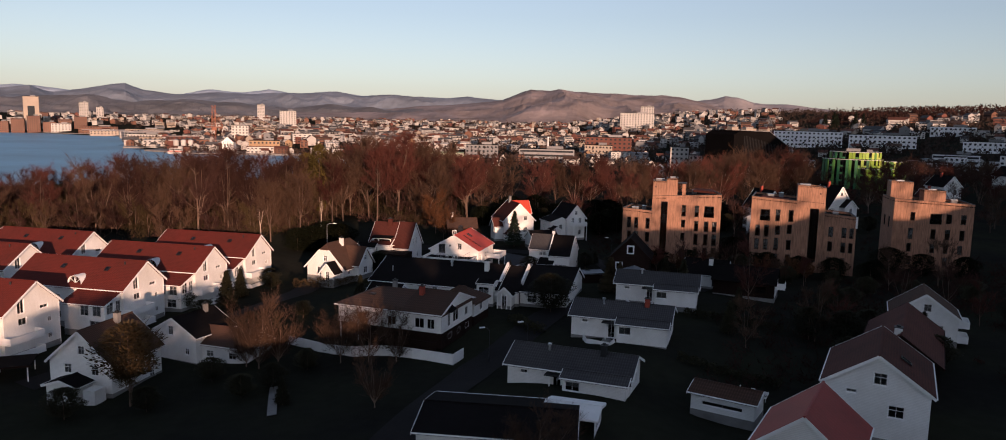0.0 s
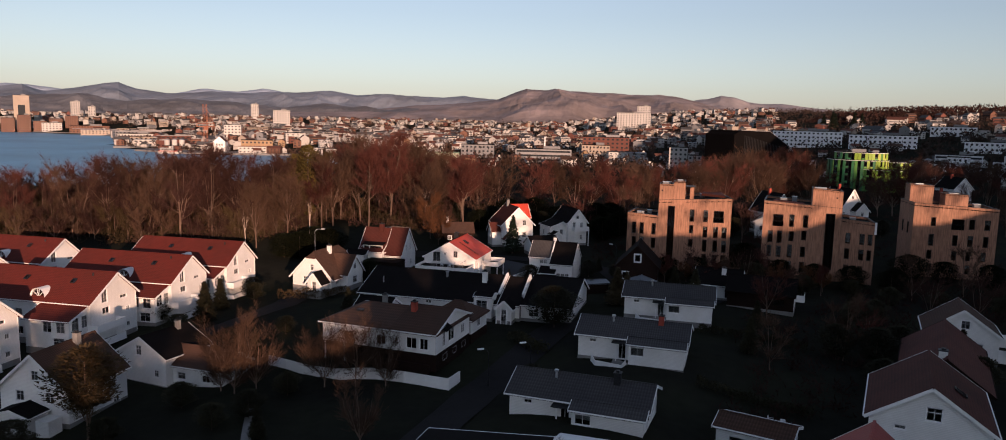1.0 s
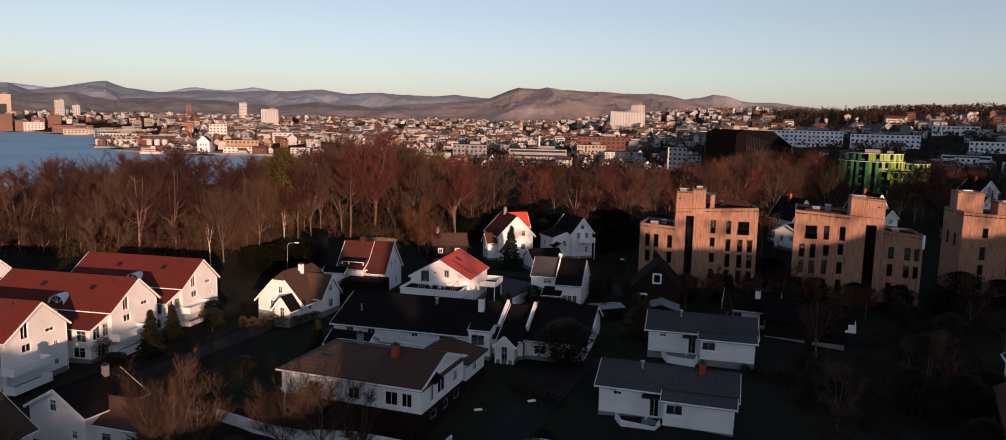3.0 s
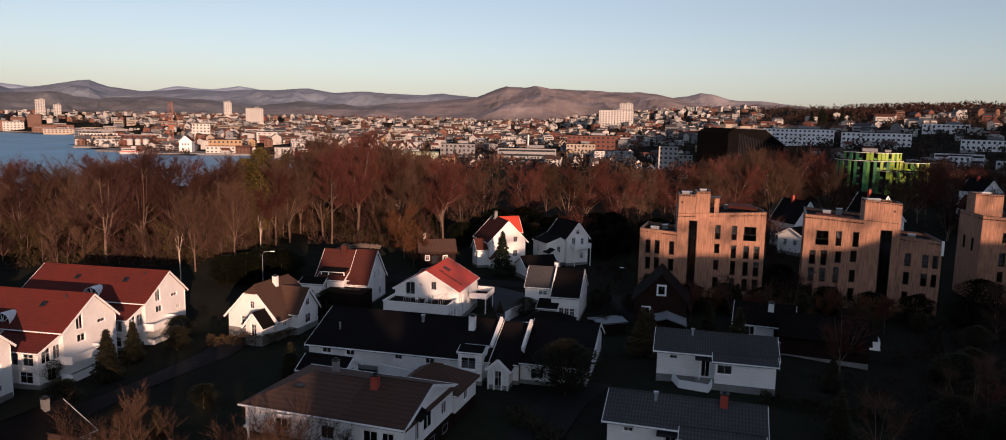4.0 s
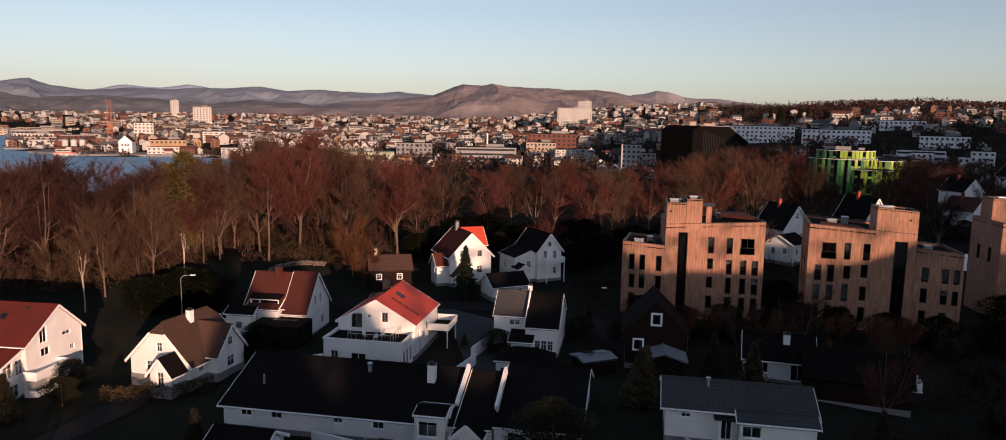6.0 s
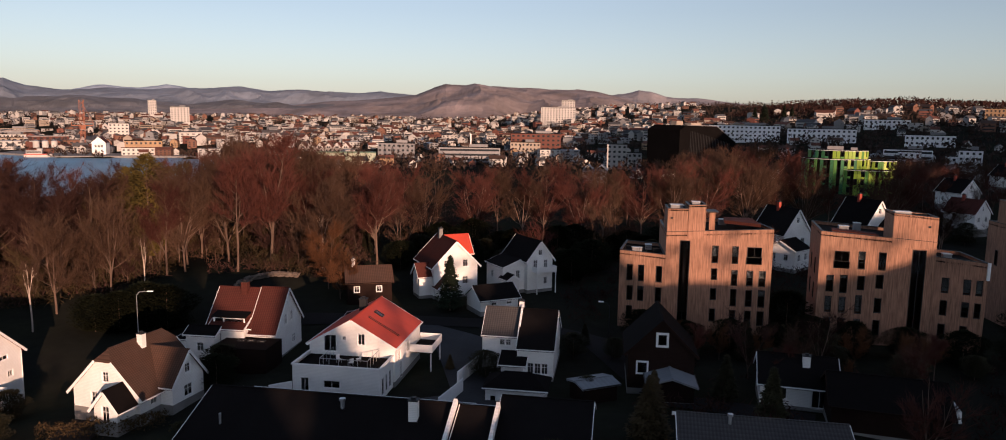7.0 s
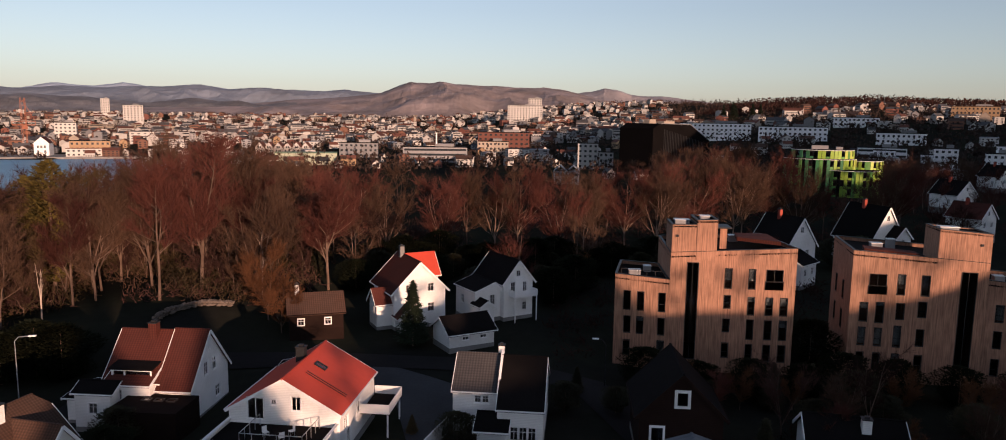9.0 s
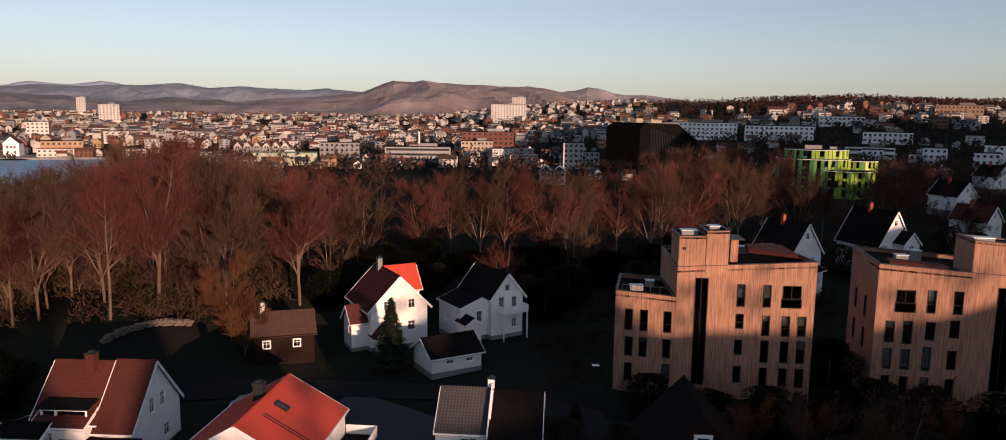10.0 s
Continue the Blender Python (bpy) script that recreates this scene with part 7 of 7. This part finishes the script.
def free(x, y, gap):
    if in_water(np.array([x]), np.array([y]))[0] or any((x - a) ** 2 + (y - b) ** 2 < gap * gap for a, b in town):
        return False
    town.append((x, y))
    return True


for a, b in ((-58, 662), (-40, 662), (-72, 662), (37, 662), (20, 662), (54, 662), (101, 734), (85, 730), (-80, 735), (-98, 735), (175, 552), (195, 545), (155, 560), (-21, 702), (143, 600), (296, 738), (333, 555), (-245, 765), (-306, 793)):
    town.append((a, b))
left = list(range(len(PROTO)))
made = 0
while made < 298:
    th, d = radians(rng.uniform(-36, 48)), rng.uniform(480, 1000)
    x, y = d * math.sin(th), 50 + d * math.cos(th)
    if d < 560 and x < 130 or not free(x, y, 13.5):
        continue
    k = rng.choice((0, 0, 0, 1, 1, 1, 2, 3, 4, 5, 6, 7, 8, 9, 9, 10)) if x < 230 else rng.choice((0, 0, 1, 1, 4, 9, 9))
    if x > 230 and rng.random() < 0.55:
        continue
    m = pose(x, y, ground_z(x, y), 0, 0, rng.choice((0, 90)) + 12 - 40 * smooth(0, 500, x) + rng.uniform(-12, 12))
    m = m @ Matrix.Diagonal((0.82, 0.82, 0.8, 1.0))
    if k in left:
        left.remove(k)
        PROTO[k].matrix_world = m
    else:
        copy_thing(PROTO[k], m)
    made += 1
# the farther town, joined by colour
for wi, ri, n in ((0, 0, 520), (0, 1, 640), (1, 0, 260), (2, 1, 170), (5, 2, 230), (3, 1, 320)):
    ws, rs, ds = Shape(), Shape(), Shape()
    for _ in range(n):
        th, d = radians(rng.uniform(-38, 48)), 800 * (2.4 / 0.8) ** rng.random()
        x, y = d * math.sin(th), 50 + d * math.cos(th)
        if in_water(np.array([x]), np.array([y]))[0] or (x > 0.36 * y and (y > 1080 or rng.random() < 0.4)):
            continue
        L, W, H = rng.uniform(7, 15) * (1.6 if rng.random() < 0.2 else 1), rng.uniform(6, 10), rng.choice((4, 5, 6, 7, 9))
        m = pose(x, y, ground_z(x, y), 0, 0, rng.uniform(0, 180))
        ws.box((0, 0, H / 2 - 2), (L, W, H + 4), m)
        R = H + (0.3 if rng.random() < 0.4 else rng.uniform(1.5, 3.5))
        for sg in (-1, 1):
            rs.poly([m @ Vector(p) for p in ((-L / 2 - 0.3, sg * (W / 2 + 0.4), H), (L / 2 + 0.3, sg * (W / 2 + 0.4), H), (L / 2 + 0.3, 0, R), (-L / 2 - 0.3, 0, R))])
            ws.poly([m @ Vector(p) for p in ((sg * L / 2, -W / 2, H), (sg * L / 2, W / 2, H), (sg * L / 2, 0, R))])
            for f in range(max(1, int(H / 3))):
                ds.box((0, sg * W / 2, 1.7 + f * 2.9), (L * 0.8, 0.2, 1.0), m)
    o = tagged(new("far_town_houses"), "crowded far gabled houses of the town", "houses", kind="stuff")
    part("wall", ws, FACADES[wi], o)
    part("roof", rs, ROOFS[ri], o)
    part("glazing", ds, DARK_WIN, o)

# woods between the far houses
s = Shape()
for i in range(3500):
    th, d = radians(rng.uniform(-34, 50) if i < 2700 else rng.uniform(21, 50)), 520 * (2300 / 520) ** rng.random()
    x, y = d * math.sin(th), 50 + d * math.cos(th)
    if in_water(np.array([x]), np.array([y]))[0]:
        continue
    z, R = ground_z(x, y), rng.uniform(4, 8)
    for k in range(26):
        p = Vector((x + rng.gauss(0, R * 0.6), y + rng.gauss(0, R * 0.6), z + abs(rng.gauss(0, R * 0.6))))
        q, t = Vector((rng.uniform(-1, 1), rng.uniform(-1, 1), rng.uniform(-1, 1))) * 1.5, Vector((rng.uniform(-1, 1), rng.uniform(-1, 1), rng.uniform(0, 1.5))) * 1.7
        n = len(s.v)
        s.v += [tuple(p - q), tuple(p + q), tuple(p + t)]
        s.f.append((n, n + 1, n + 2))
ob = new("far_town_trees", s.mesh("far_town_trees", DULL_TWIG))
tagged(ob, "bare brown trees between the far houses", "trees", kind="stuff")
# dark wooded crest on the right-hand hill
s = Shape()
for _ in range(20000):
    x = rng.uniform(440, 1150)
    y = 1090 + rng.uniform(-90, 60) - 0.15 * (x - 430)
    h = 13 * smooth(440, 540, x) + 5 * noise.noise((x * 0.02, 0, 5)) + 5 * noise.noise((x * 0.07, 3, 5))
    p = Vector((x, y, ground_z(x, y) + rng.random() * h))
    q, t = Vector((rng.uniform(-1, 1), rng.uniform(-1, 1), rng.uniform(-1, 1))) * 1.3, Vector((rng.uniform(-1, 1), rng.uniform(-1, 1), rng.uniform(0, 1.5))) * 2.2
    n = len(s.v)
    s.v += [tuple(p - q), tuple(p + q), tuple(p + t)]
    s.f.append((n, n + 1, n + 2))
ob = new("hill_wood", s.mesh("hill_wood", TWIG_D))
tagged(ob, "dark wood along the crest of the hill", "trees", kind="stuff")


# ---------- hills on the horizon ----------
def range_of_hills(name, R, tops, depth, material, label, seed, fine=1.0):
    """A line of hills round the eye: tops as (bearing in degrees, height above the eye in degrees)."""
    bs, es = [a for a, b in tops], [b for a, b in tops]
    s = Shape()
    cols, rows = 460, 34
    for i in range(cols + 1):
        b = bs[0] + (bs[-1] - bs[0]) * i / cols
        e = np.interp(b, bs, es)
        top = 30 + math.tan(radians(e)) * R
        for j in range(rows + 1):
            f = j / rows
            r = R - depth + depth * 1.25 * f
            hump = math.sin(min(1.0, f / 0.8) * math.pi / 2) ** 1.2 if f <= 0.8 else 1 - ((f - 0.8) / 0.2) * 0.7
            x, y = r * math.sin(radians(b)), r * math.cos(radians(b))
            q = noise.fractal((x * 0.0022 * fine, y * 0.0022 * fine, seed), 0.9, 2.1, 6)
            v = abs(noise.noise((x * 0.004 * fine, y * 0.0025 * fine, seed + 4)))
            rg = noise.hetero_terrain((x * 0.0035 * fine, y * 0.0035 * fine, seed + 9), 0.8, 2.2, 6, 0.6)
            z = top * hump * (1 + (0.5 * q - 0.9 * v) * (1 - hump) * 1.5) + 9 * q * hump + 14 * (rg - 0.6) * hump * (1.2 - hump)
            s.v.append((x, y, z - 12 * (f < 0.01)))
    w = rows + 1
    s.f = [(i * w + j, (i + 1) * w + j, (i + 1) * w + j + 1, i * w + j + 1) for i in range(cols) for j in range(rows)]
    o = new(name, s.mesh(name, material, False))
    return tagged(o, label, "hills", kind="structure")


# Haze over these hills lies only in their rock colours.
range_of_hills("far_peak", 4300, [(8, 0.3), (12.9, 1.45), (14.5, 1.71), (15.2, 1.81), (16.1, 2.05), (17.0, 1.93), (18.1, 1.62), (19.0, 1.59), (20.3, 1.56), (21.3, 1.4), (23.4, 1.16), (27, 0.8), (34, 0.5)], 700, PEAK_ROCK, "rounded peak with painted haze behind the brown mountain", 5.0, 1.2)
range_of_hills("near_hills", 4000, [(-16, 0.25), (-9.0, 0.55), (-4.3, 0.91), (-0.2, 1.38), (1.5, 2.04), (1.9, 2.14), (3.5, 2.13), (5.4, 2.21), (7.3, 2.11), (10.1, 2.01), (12.9, 1.82), (14.5, 1.55), (16, 1.2), (18, 0.9), (22, 0.5), (30, 0.3)], 1500, ROCK, "brown heather-covered mountain behind the town, paled for haze", 3.0)
range_of_hills("far_hills", 4650, [(-60, 1.2), (-38, 1.3), (-33.7, 1.25), (-32.1, 1.47), (-30.9, 1.11), (-29.1, 1.43), (-27.6, 1.66), (-26.6, 1.82), (-25.5, 1.44), (-23.7, 1.24), (-22.0, 1.3), (-20.7, 1.42), (-18.2, 1.5), (-17.3, 1.6), (-15.9, 1.55), (-12.5, 1.72), (-10.9, 1.5), (-8.3, 1.62), (-7.1, 1.46), (-4.3, 1.5), (-2.8, 1.68), (-1.9, 1.55), (2, 1.3), (24, 0.9), (60, 0.8)], 900, FAR_ROCK, "mountains on the horizon with blue-grey haze in their colour", 8.0, 1.4)
range_of_hills("farthest_peaks", 4850, [(-60, 1.0), (-36, 1.2), (-33, 1.5), (-31, 1.4), (-29, 1.2), (-23, 1.25), (-21.5, 1.6), (-19, 1.5), (-17.3, 1.72), (-15.5, 1.5), (-12, 1.62), (-8, 1.4), (-3, 1.4), (4, 1.1), (30, 0.8)], 300, HAZED_ROCK, "distant peaks behind the hills, paled to stand for haze", 15.0, 1.6)
range_of_hills("shore_hills", 3600, [(-60, 0.9), (-40, 0.9), (-33, 0.75), (-29, 0.95), (-26, 0.6), (-23, 0.9), (-20, 0.75), (-16, 0.5), (-13, 0.8), (-9, 0.55), (-5, 0.5), (0, 0.3), (6, 0.1)], 500, SHORE_ROCK, "low dark wooded hills behind the harbour, slightly tinted for haze", 21.0, 1.8)
